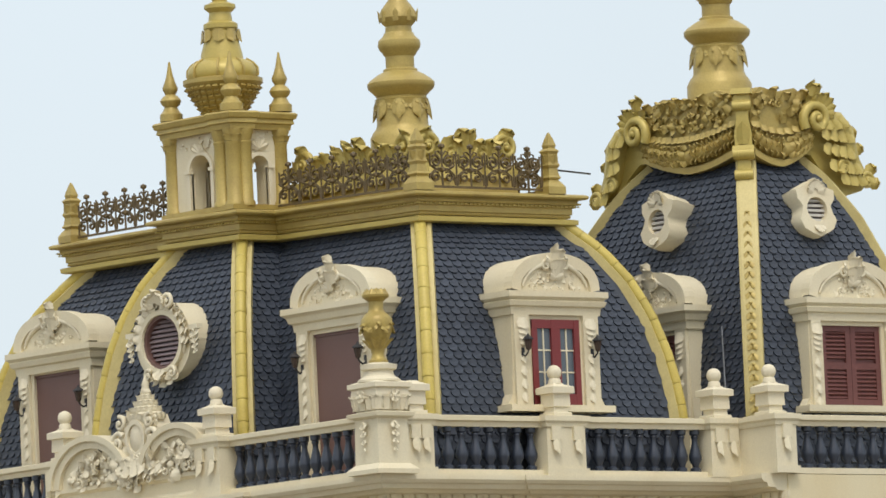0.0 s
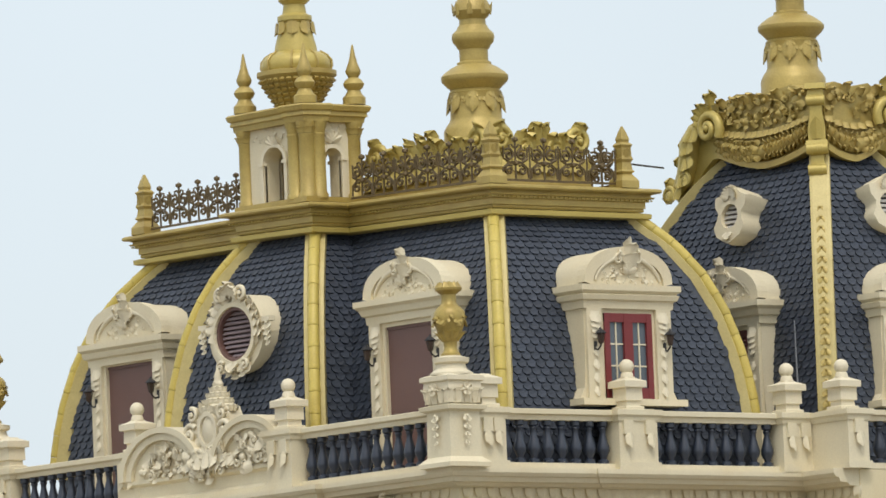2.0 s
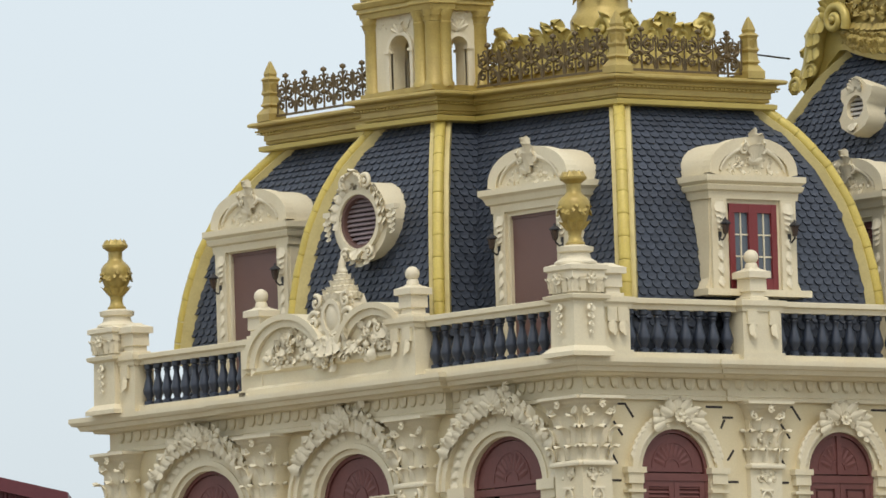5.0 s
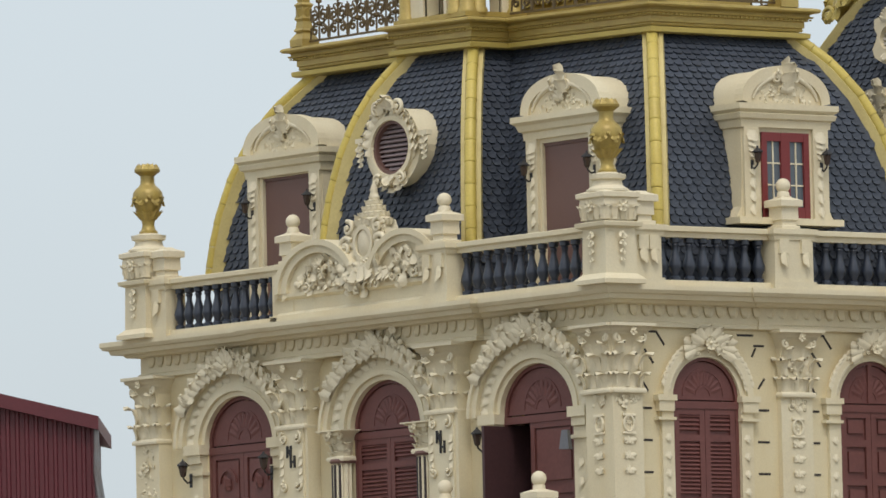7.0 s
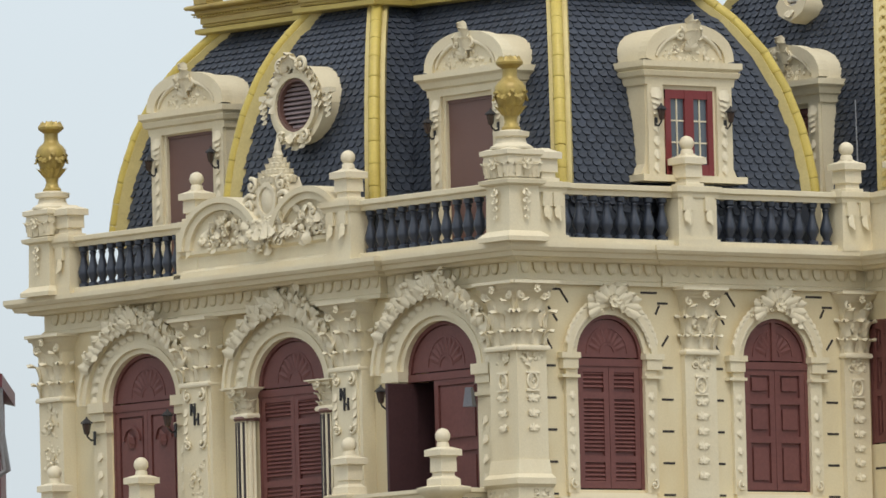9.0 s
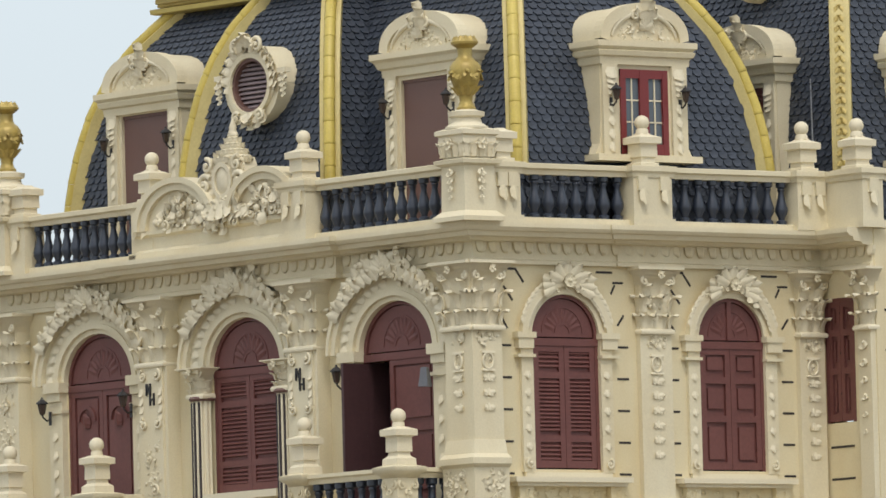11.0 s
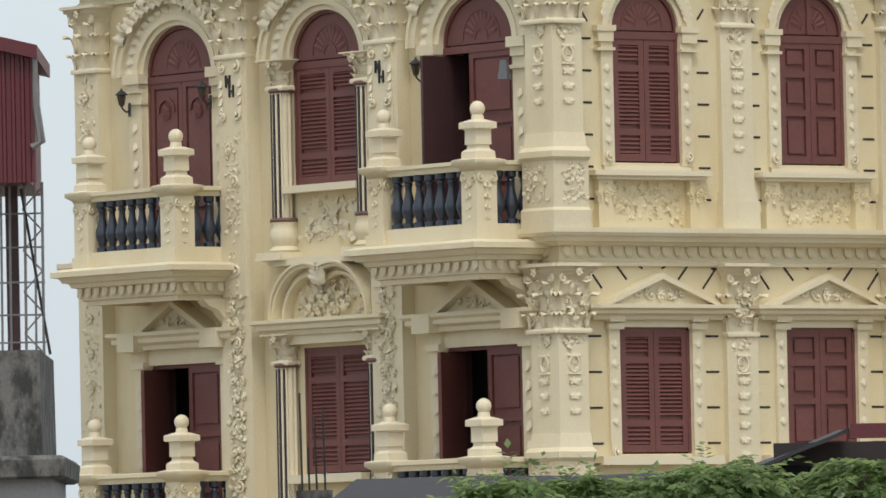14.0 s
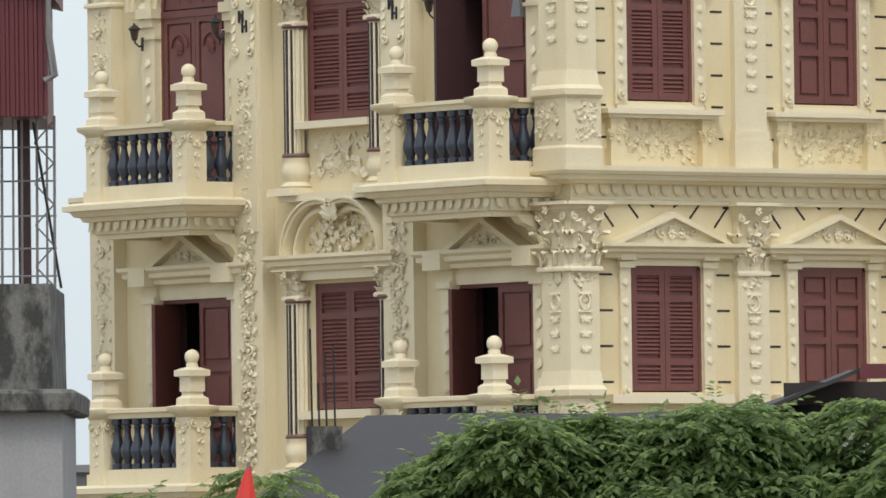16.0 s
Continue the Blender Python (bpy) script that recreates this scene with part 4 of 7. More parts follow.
# south window surrounds
for i, c in enumerate(BAYS_S):
    t = thing("window_surround", S(c), "cream arched window surround with shell crest and carved apron", "window surround", "south surrounds", "structure")
    bm = B()
    h = HALF_S
    ring(bm, h, h + 0.10, -0.045, 0.02, 0, -1.435, seg=28)
    ring(bm, h + 0.10, h + 0.20, -0.10, 0.02, 0, -1.435, seg=28)
    for sgn in (-1, 1):
        x0, x1 = (h, h + 0.20) if sgn > 0 else (-h - 0.20, -h)
        box(bm, x0, x1, -0.06, 0.02, -3.26, -1.435)
        xa, xb = (h - 0.02, h + 0.30) if sgn > 0 else (-h - 0.30, -h + 0.02)
        box(bm, xa, xb, -0.12, 0.03, -1.46, -1.38)
        box(bm, xa + 0.03, xb - 0.03, -0.10, 0.03, -1.60, -1.46)
        box(bm, xa + 0.01, xb - 0.01, -0.11, 0.03, -1.72, -1.68)
    part("architrave", bm, IVORY, t)
    bm = B()
    for k in range(11):
        a = -85 + 17 * k
        leaf(bm, T(0, -0.10 - 0.02 * (k % 2), -0.69) @ Matrix.Diagonal((1.35, 0.8, 1, 1)) @ RY(a) @ T(0, 0, 0.06), (0.27 if k % 2 else 0.20) + 0.05 * abs(math.sin(radians(a))), 0.095, 0.6, 3, 0.16)
    rosette(bm, T(0, -0.15, -0.68), 0.12, 9)
    foliage(bm, T(0, -0.10, 0), arc_band(-1.435, h + 0.06, h + 0.22, 40), 26, 0.10, 14 + i, 0.03)
    for sgn in (-1, 1):
        for k in range(3):
            leaf(bm, T(sgn * 0.22, -0.10, -0.68 - 0.05 * k) @ RY(sgn * (84 + 16 * k)), 0.30, 0.13, 0.5, 3, 0.1)
        low = T(0, -0.085, -1.435) @ Matrix.Diagonal((1, 0.6, 1, 1))
        for k in range(7):
            a = 24 + 7.5 * k
            leaf(bm, low @ RY(sgn * a) @ T(0, 0, h + 0.18) @ RY(sgn * 78), 0.20 - 0.012 * k, 0.10, 0.3, 3, 0.1)
            leaf(bm, low @ RY(sgn * (a + 3)) @ T(0, 0, h + 0.12) @ RY(sgn * 104), 0.17 - 0.01 * k, 0.08, 0.3, 3, 0.1)
        for k in range(5):
            leaf(bm, T(sgn * (h + 0.10), -0.055, -1.9 - 0.24 * k) @ RY(180), 0.12, 0.10, 0.4, 2)
        spiral(bm, T(sgn * (h + 0.10), -0.08, -3.15), 0.07, 1.2, 0.3, sgn)
    part("crest", bm, WHITE, t, "carved shell and leaf crest", 70)
    bm = B()
    box(bm, -1.02, 0.98, -0.20, 0.0, -3.40, -3.33)
    box(bm, -0.96, 0.92, -0.15, 0.0, -3.45, -3.40)
    box(bm, -0.74, 0.74, -0.05, 0.0, -3.33, -3.26)
    part("sill", bm, WHITE, t)
    bm = B()
    for sgn in (-1, 1):
        box(bm, sgn * 0.78 - 0.12, sgn * 0.78 + 0.12, -0.11, 0.0, -3.86, -3.42)
        relief_panel(bm, T(sgn * 0.78, -0.11, -3.63), 0.2, 0.36, 0.07, 4 + i)
        box(bm, sgn * 0.78 - 0.14, sgn * 0.78 + 0.14, -0.13, 0.0, LOW, -3.86)
    foliage(bm, T(0, 0.016, 0), rect(-0.60, 0.60, -3.98, -3.50), 210, 0.12, 11 + i, 0.02)
    part("apron", bm, CREAM, t, "carved foliage apron panel", 70)
    # dark bars for the shadowed joints beside the arch and the jambs
    for sgn in (-1, 1):
        for z in (-1.56, -1.99, -2.42, -2.85, -3.28, -3.71):
            slot(Matrix(), sgn * 1.0, z, 0.20, 0, t)
        for x, z, w, tl in ((0.855, -0.53, 0.14, 0), (0.73, -0.62, 0.22, -53), (0.93, -0.86, 0.24, -52), (1.03, -1.22, 0.27, -57)) if sgn < 0 else ((0.72, -0.55, 0.28, 0), (0.95, -0.69, 0.18, 0), (0.86, -0.78, 0.14, -60), (0.98, -1.20, 0.18, -52)):
            slot(Matrix(), sgn * x, z, w, sgn * tl if tl else 0, t)
    # lower storey
    t = thing("window_surround", S(c + 0.06), "cream rectangular window surround with triangular pediment", "window surround", "south surrounds", "structure")
    h = 0.60
    bm = B()
    for sgn in (-1, 1):
        x0, x1 = (h + 0.02, h + 0.20) if sgn > 0 else (-h - 0.20, -h - 0.02)
        box(bm, x0, x1, -0.06, 0.02, -7.3, -5.35)
        box(bm, x0 - 0.03, x1 + 0.05, -0.10, 0.02, -5.46, -5.38)
        box(bm, x0 - 0.04, x1 + 0.04, -0.14, 0.02, -5.36, -5.20)
    box(bm, -h - 0.02, h + 0.02, -0.04, 0.02, -5.43, -5.30)
    sweep(bm, [(-1.0, 0), (-1.0, -0.02), (1.0, -0.02), (1.0, 0)], [(-0.02, -5.33), (0.10, -5.33), (0.12, -5.28), (0.2, -5.25), (0.2, -5.21), (0.27, -5.18), (0.27, -5.13), (-0.02, -5.13)])
    part("architrave", bm, IVORY, t)
    bm = B()
    prism(bm, [(-0.92, -5.13), (0.92, -5.13), (0, -4.74)], -0.14, 0.0)
    prism(bm, [(-1.0, -5.13), (-0.88, -5.13), (0, -4.79), (0, -4.71)], -0.24, 0.0)
    prism(bm, [(0.88, -5.13), (1.0, -5.13), (0, -4.71), (0, -4.79)], -0.24, 0.0)
    part("pediment", bm, IVORY, t)
    bm = B()
    relief_panel(bm, T(0, -0.15, -4.99), 0.9, 0.2, 0.10, 21)
    for sgn in (-1, 1):
        for k in range(5):
            leaf(bm, T(sgn * (h + 0.11), -0.055, -5.6 - 0.26 * k) @ RY(180), 0.12, 0.10, 0.4, 2)
        spiral(bm, T(sgn * (h + 0.11), -0.08, -7.12), 0.07, 1.2, 0.3, sgn)
    part("carving", bm, WHITE, t, "carved leaves", 70)
    bm = B()
    box(bm, -1.05, 1.02, -0.2, 0.0, -7.28, -7.16)
    part("sill", bm, WHITE, t)
    for sgn in (-1, 1):
        for z in (-5.55, -6.03, -6.51, -6.99):
            slot(Matrix(), sgn * 1.0, z, 0.22, 0, t)
        for x, z, w, tl in ((1.12, -4.64, 0.22, 0), (0.97, -4.78, 0.34, -50), (0.52, -4.70, 0.24, -48), (0.2, -4.62, 0.08, -30)):
            slot(Matrix(), sgn * x, z, w, sgn * tl if tl else 0, t)

# brackets below both cornices
bm = B()
prism(bm, [(-0.03, 0.0), (0.03, 0.0), (0.065, 0.035), (0.082, 0.09), (0.085, 0.15), (-0.085, 0.15), (-0.082, 0.09), (-0.065, 0.035)], -0.02, 0.03)
leaf(bm, T(0, -0.02, 0.15) @ RY(180) @ Matrix.Diagonal((1, 0.7, 1, 1)), 0.145, 0.17, 0.15, 1)
br = part("bracket", bm, IVORY)
BRACKET_DATA = br.data
bpy.data.objects.remove(br)
trim = thing("bracket_course", Matrix(), "row of small scalloped cream brackets under the cornice", "trim", "", "structure")
for top in (LEDGE, LOW - 0.03):
    for k in range(51):
        y = 11.2 - k * 0.21
        if top < LEDGE and 3.6 < y < 8.0:
            continue
        o = new("bracket", BRACKET_DATA)
        o.parent = trim
        o.matrix_basis = W(y, top - 0.325, (0.30 if 3.35 < y < 7.95 and top == LEDGE else 0.42))
    for k in range(28):
        o = new("bracket", BRACKET_DATA)
        o.parent = trim
        o.matrix_basis = S(0.55 + k * 0.21, top - 0.325, 0.41)
    for k in range(6):
        o = new("bracket", BRACKET_DATA)
        o.parent = trim
        o.matrix_basis = W(0.3 - k * 0.19, top - 0.325, PX - 0.03)
for z in (-1.06, -1.61, -2.16, -2.89, -3.33, -3.76, -5.6, -6.1):
    slot(W(0.08, 0, PX), 0, z, 0.5 if z < -2.6 else 0.001, 0, wall_p)
    slot(S(PX + 0.6, 0, PY), 0, z, 0.9, 0, wall_p)

# pavilion edge pilaster
p = thing("pilaster", W(PY + 0.16, 0, PX), "narrow cream pilaster with leafy capital on the pavilion side", "pilaster", "", "structure")
bm = B()
box(bm, -0.14, 0.14, -0.09, 0.02, LOW, -0.47)
part("shaft", bm, IVORY, p)
bm = B()
capital(bm, Matrix(), 0.13, -1.30, -0.47, 0.11)
drop(bm, T(0, -0.09, 0), -1.5, -2.7, 0.15, 6)
part("capital", bm, WHITE, p, "leafy cream capital", 70)

# west arches
for i, c in enumerate(BAYS_W):
    t = thing("arch_surround", W(c), "heavy cream moulded arch with shell crest and imposts", "arch surround", "west arches", "structure")
    h = HALF_W
    wide = Matrix.Diagonal((h / RISE_W, 1, 1, 1))
    bm = B()
    for r0, r1, d in ((0.0, 0.07, 0.08), (0.07, 0.14, 0.13), (0.14, 0.34, 0.11), (0.34, 0.42, 0.18), (0.42, 0.47, 0.22)):
        ring(bm, RISE_W + r0, RISE_W + r1, -d, 0.02, 0, SPRING_W, seg=28, sx=h / RISE_W)
    part("archivolt", bm, IVORY, t)
    bm = B()
    for sgn in (-1, 1):
        lo, hi = sorted((sgn * (h - 0.01), sgn * (h + 0.38)))
        if i != 1:
            box(bm, lo, hi, -0.18, 0.02, -1.64, -1.50)
            box(bm, lo + 0.04, hi - 0.04, -0.14, 0.02, -1.76, -1.64)
            box(bm, lo + 0.04, hi - 0.04, -0.10, 0.02, LOW, -1.76)
            box(bm, lo + 0.01, hi - 0.01, -0.13, 0.02, -1.93, -1.88)
        else:
            box(bm, lo, hi, -0.28, 0.02, -1.58, -1.50)
    part("impost", bm, IVORY, t)
    bm = B()
    fringe(bm, wide @ T(0, -0.20, 0), SPRING_W, RISE_W + 0.35, -64, 64, 19, 0.20, 0.17, 1.75, 0.36, 0.12, 1.0)
    fringe(bm, wide @ T(0, -0.22, 0), SPRING_W, RISE_W + 0.30, -54, 54, 15, 0.18, 0.16, 1.5, 0.5, 0.15, 1.0)
    foliage(bm, wide @ T(0, -0.20, 0), arc_band(SPRING_W, RISE_W + 0.34, RISE_W + 0.52, 56), 100, 0.12, 24 + i, 0.07)
    foliage(bm, wide @ T(0, -0.22, 0), arc_band(SPRING_W, RISE_W + 0.40, RISE_W + 0.66, 24), 46, 0.13, 27 + i, 0.07)
    for k in range(7):
        leaf(bm, T(0, -0.24, -0.47) @ RY(-75 + 25 * k), 0.30, 0.15, 0.5, 3, 0.1)
    rosette(bm, T(0, -0.27, -0.45), 0.09, 7)
    for sgn in (-1, 1):
        for k in range(9):
            a = 6 + 9.5 * k
            leaf(bm, wide @ T(0, -0.105, SPRING_W) @ RY(sgn * a) @ T(0, 0, RISE_W + 0.24) @ RY(sgn * 84), 0.14, 0.12, 0.5, 2)
        if i != 1:
            for k in range(6):
                leaf(bm, T(sgn * (h + 0.19), -0.10, -2.2 - 0.26 * k) @ RY(180), 0.15, 0.11, 0.5, 2)
    part("crest", bm, WHITE, t, "carved shell and leaf crest", 70)

# west pilasters with monogram cartouches
for k, y in enumerate((7.55, 4.05)):
    p = thing("pilaster", W(y), "cream pilaster with leafy capital and dark monogram cartouche", "pilaster", "monogram pilasters", "structure")
    bm = B()
    box(bm, -0.345, 0.345, -0.22, 0.02, FLOOR1, -0.47)
    box(bm, -0.27, 0.27, -0.25, 0.02, LOW - 0.6, -1.42)
    part("shaft", bm, IVORY, p)
    bm = B()
    capital(bm, Matrix(), 0.31, -1.40, -0.47, 0.24)
    part("capital", bm, WHITE, p, "leafy cream capital", 70)
    bm = B()
    for sgn in (-1, 1):
        spiral(bm, T(sgn * 0.16, -0.26, -1.55), 0.09, 1.2, 0.28, sgn)
        spiral(bm, T(sgn * 0.16, -0.26, -2.22), 0.09, 1.2, 0.28, sgn)
        for q in range(4):
            leaf(bm, T(sgn * 0.22, -0.25, -1.72 - 0.12 * q) @ RY(180), 0.16, 0.09, 0.6, 1)
    for zc in (-2.7, -3.15, -3.7, -4.4, -4.9, -5.4, -5.9, -6.4, -6.9, -7.4, -7.9):
        foliage(bm, T(0, -0.238, 0), rect(-0.17, 0.17, zc - 0.25, zc + 0.25), 40, 0.10, int(-zc * 10), 0.015)
        spiral(bm, T(0.06 * (-1) ** int(zc * 2), -0.252, zc), 0.085, 1.3, 0.24, (-1) ** int(zc * 2))
    part("carving", bm, WHITE, p, "carved scroll and leaf strip", 70)
    bm = B()
    # two interlaced upright letter shapes
    for dx, dz in ((-0.04, -1.74), (0.04, -1.88)):
        for sx in (-0.045, 0.045):
            box(bm, dx + sx - 0.011, dx + sx + 0.011, -0.275, -0.24, dz - 0.085, dz + 0.085)
        if dx < 0:
            prism(bm, [(dx - 0.055, dz + 0.085), (dx - 0.025, dz + 0.085), (dx + 0.055, dz - 0.085), (dx + 0.025, dz - 0.085)], -0.272, -0.24)
        else:
            box(bm, dx - 0.045, dx + 0.045, -0.272, -0.24, dz - 0.014, dz + 0.014)
    part("monogram", bm, BLACK, p, "dark metal monogram shapes")
# outer edge pilaster
p = thing("pilaster", W(11.08), "cream corner pilaster with leafy capital and carved strip", "pilaster", "", "structure")
bm = B()
box(bm, -0.30, 0.28, -0.22, 0.4, FLOOR1, -0.47)
part("shaft", bm, IVORY, p)
bm = B()
capital(bm, T(0, 0, 0), 0.26, -1.40, -0.47, 0.24)
for zc in (-1.75, -2.3, -2.9, -4.9, -5.4, -5.9, -6.4):
    foliage(bm, T(0, -0.212, 0), rect(-0.17, 0.17, zc - 0.25, zc + 0.25), 36, 0.10, int(-zc * 10), 0.015)
    rosette(bm, T(0, -0.23, zc), 0.10, 7)
part("capital", bm, WHITE, p, "leafy cream capital and carving", 70)

# fluted half columns beside the middle windows
STRIPE = material("dark_flute", (0.05, 0.04, 0.04), 0.7, stain=0.1, grain=0.1, bump=0)
for side in (1.0, -0.98):
    for dz, zt, zb in ((0.0, -1.50, -3.72), (-4.0, -5.30, -7.6)):
        p = thing("fluted_column", W(BAYS_W[1] + side - (0.16 if dz and side < 0 else 0.0)), "slim white fluted half column with dark grooves and leafy capital", "column", "fluted columns", "structure")
        bm = B()
        pr = []
        n = 28
        for a in range(n + 1):
            an = math.pi * a / n
            r = 0.17 - (0.022 if (a // 2) % 2 else 0.0)
            pr.append((-r * math.cos(an), -0.06 - r * math.sin(an)))
        lo = [bm.verts.new((x, yy, zb)) for x, yy in pr]
        hi = [bm.verts.new((x, yy, zt - 0.42)) for x, yy in pr]
        for q in range(n):
            bm.faces.new((lo[q], lo[q + 1], hi[q + 1], hi[q]))
        part("shaft", bm, WHITE, p)
        for q in (-0.085, 0.0, 0.085):
            yy = -0.06 - math.sqrt(0.168 ** 2 - q * q)
            bm = B()
            box(bm, q - 0.014, q + 0.014, yy - 0.006, yy + 0.02, zb + 0.03, zt - 0.48)
            part("groove", bm, STRIPE, p)
        bm = B()
        lathe(bm, [(0.19, zt - 0.46), (0.21, zt - 0.43), (0.19, zt - 0.40)], (0, -0.06, 0), 16)
        lathe(bm, [(0.21, zb - 0.03), (0.22, zb), (0.20, zb + 0.03)], (0, -0.06, 0), 16)
        part("collar", bm, BROWN, p, "brown collar", 40)
        bm = B()
        lathe(bm, [(0.20, zb - 0.46), (0.24, zb - 0.42), (0.18, zb - 0.36), (0.22, zb - 0.29), (0.235, zb - 0.22), (0.21, zb - 0.14), (0.19, zb - 0.08), (0.21, zb - 0.03)], (0, -0.06, 0), 18)
        box(bm, -0.30, 0.30, -0.38, 0.02, zb - 0.56, zb - 0.45, 0.015)
        part("base", bm, IVORY, p, "", 40)
        bm = B()
        capital(bm, T(0, -0.04, 0), 0.16, zt - 0.40, zt, 0.14)
        part("capital", bm, WHITE, p, "leafy capital", 70)

# aprons and lower pediments of the west side
t = thing("window_apron", W(BAYS_W[1]), "cream sill and carved foliage apron below the arched window", "window surround", "", "structure")
bm = B()
box(bm, -0.85, 0.85, -0.22, 0.02, -3.36, -3.26)
box(bm, -1.15, 1.15, -0.28, 0.02, LOW - 0.22, LOW - 0.12)
part("sill", bm, WHITE, t)
bm = B()
foliage(bm, T(0, 0.01, 0), rect(-0.68, 0.68, -4.0, -3.44), 90, 0.17, 31, 0.03)
part("carving", bm, WHITE, t, "carved foliage", 70)
t = thing("window_surround", W(BAYS_W[1]), "cream curved pediment with carved cartouche over the shutters", "window surround", "", "structure")
bm = B()
sweep(bm, [(-1.22, 0), (-1.22, -0.05), (1.22, -0.05), (1.22, 0)], [(-0.02, -5.32), (0.16, -5.32), (0.18, -5.26), (0.24, -5.24), (0.24, -5.18), (0.30, -5.15), (0.30, -5.10), (-0.02, -5.10)])
box(bm, -1.1, 1.1, -0.16, 0.02, -5.45, -5.30)
part("entablature", bm, IVORY, t)
bm = B()
for cx, a0, a1 in ((-0.32, 62, 180), (0.32, 0, 118)):
    for r0, r1, d in ((0.60, 0.65, 0.16), (0.65, 0.71, 0.11), (0.71, 0.76, 0.26), (0.76, 0.79, 0.30)):
        ring(bm, r0, r1, -d, 0.02, cx, -5.12, a0, a1, 20, 1.05)
part("pediment", bm, IVORY, t)
bm = B()
foliage(bm, T(0, 0.0, 0), half_disc(0, -5.08, 0.85, 0.6), 90, 0.13, 41, 0.02)
for k in range(7):
    leaf(bm, T(0, -0.22, -4.58) @ RY(-78 + 26 * k), 0.30 - 0.02 * abs(k - 3), 0.15, 0.5, 3, 0.12)
foliage(bm, T(0, -0.06, 0), half_disc(0, -5.06, 0.5, 0.5), 40, 0.12, 43, 0.03)
part("carving", bm, WHITE, t, "carved cartouche", 70)
bm = B()
box(bm, -0.85, 0.85, -0.22, 0.02, -7.37, -7.25)
part("sill", bm, WHITE, t)
for i in (0, 2):
    t = thing("door_surround", W(BAYS_W[i]), "cream door surround with triangular pediment beneath the balcony", "door surround", "west door surrounds", "structure")
    bm = B()
    sweep(bm, [(-1.2, 0), (-1.2, -0.05), (1.2, -0.05), (1.2, 0)], [(-0.02, -5.40), (0.14, -5.40), (0.16, -5.34), (0.24, -5.30), (0.24, -5.24), (0.30, -5.20), (0.30, -5.15), (-0.02, -5.15)])
    for sgn in (-1, 1):
        lo, hi = sorted((sgn * 0.90 + 0.05, sgn * 1.16 + 0.05))
        box(bm, lo, hi, -0.12, 0.02, FLOOR1, -5.40)
        box(bm, lo - 0.02, hi + 0.02, -0.18, 0.02, -5.66, -5.57)
        box(bm, sgn * 1.0 - 0.2, sgn * 1.0 + 0.2, -0.36, 0.02, -5.42, -5.16)
    box(bm, -0.85, 0.95, -0.06, 0.02, -5.62, -5.40)
    part("architrave", bm, IVORY, t)
    bm = B()
    prism(bm, [(-0.75, -5.15), (0.75, -5.15), (0, -4.76)], -0.16, 0.0)
    prism(bm, [(-0.86, -5.15), (-0.70, -5.15), (0, -4.80), (0, -4.71)], -0.30, 0.0)
    prism(bm, [(0.70, -5.15), (0.86, -5.15), (0, -4.71), (0, -4.80)], -0.30, 0.0)
    part("pediment", bm, IVORY, t)
    bm = B()
    relief_panel(bm, T(0, -0.17, -5.02), 0.8, 0.2, 0.09, 51)
    for sgn in (-1, 1):
        for k in range(6):
            leaf(bm, T(sgn * 1.03 + 0.05, -0.12, -5.85 - 0.27 * k) @ RY(180), 0.18, 0.12, 0.5, 2)
    part("carving", bm, WHITE, t, "carved leaves", 70)


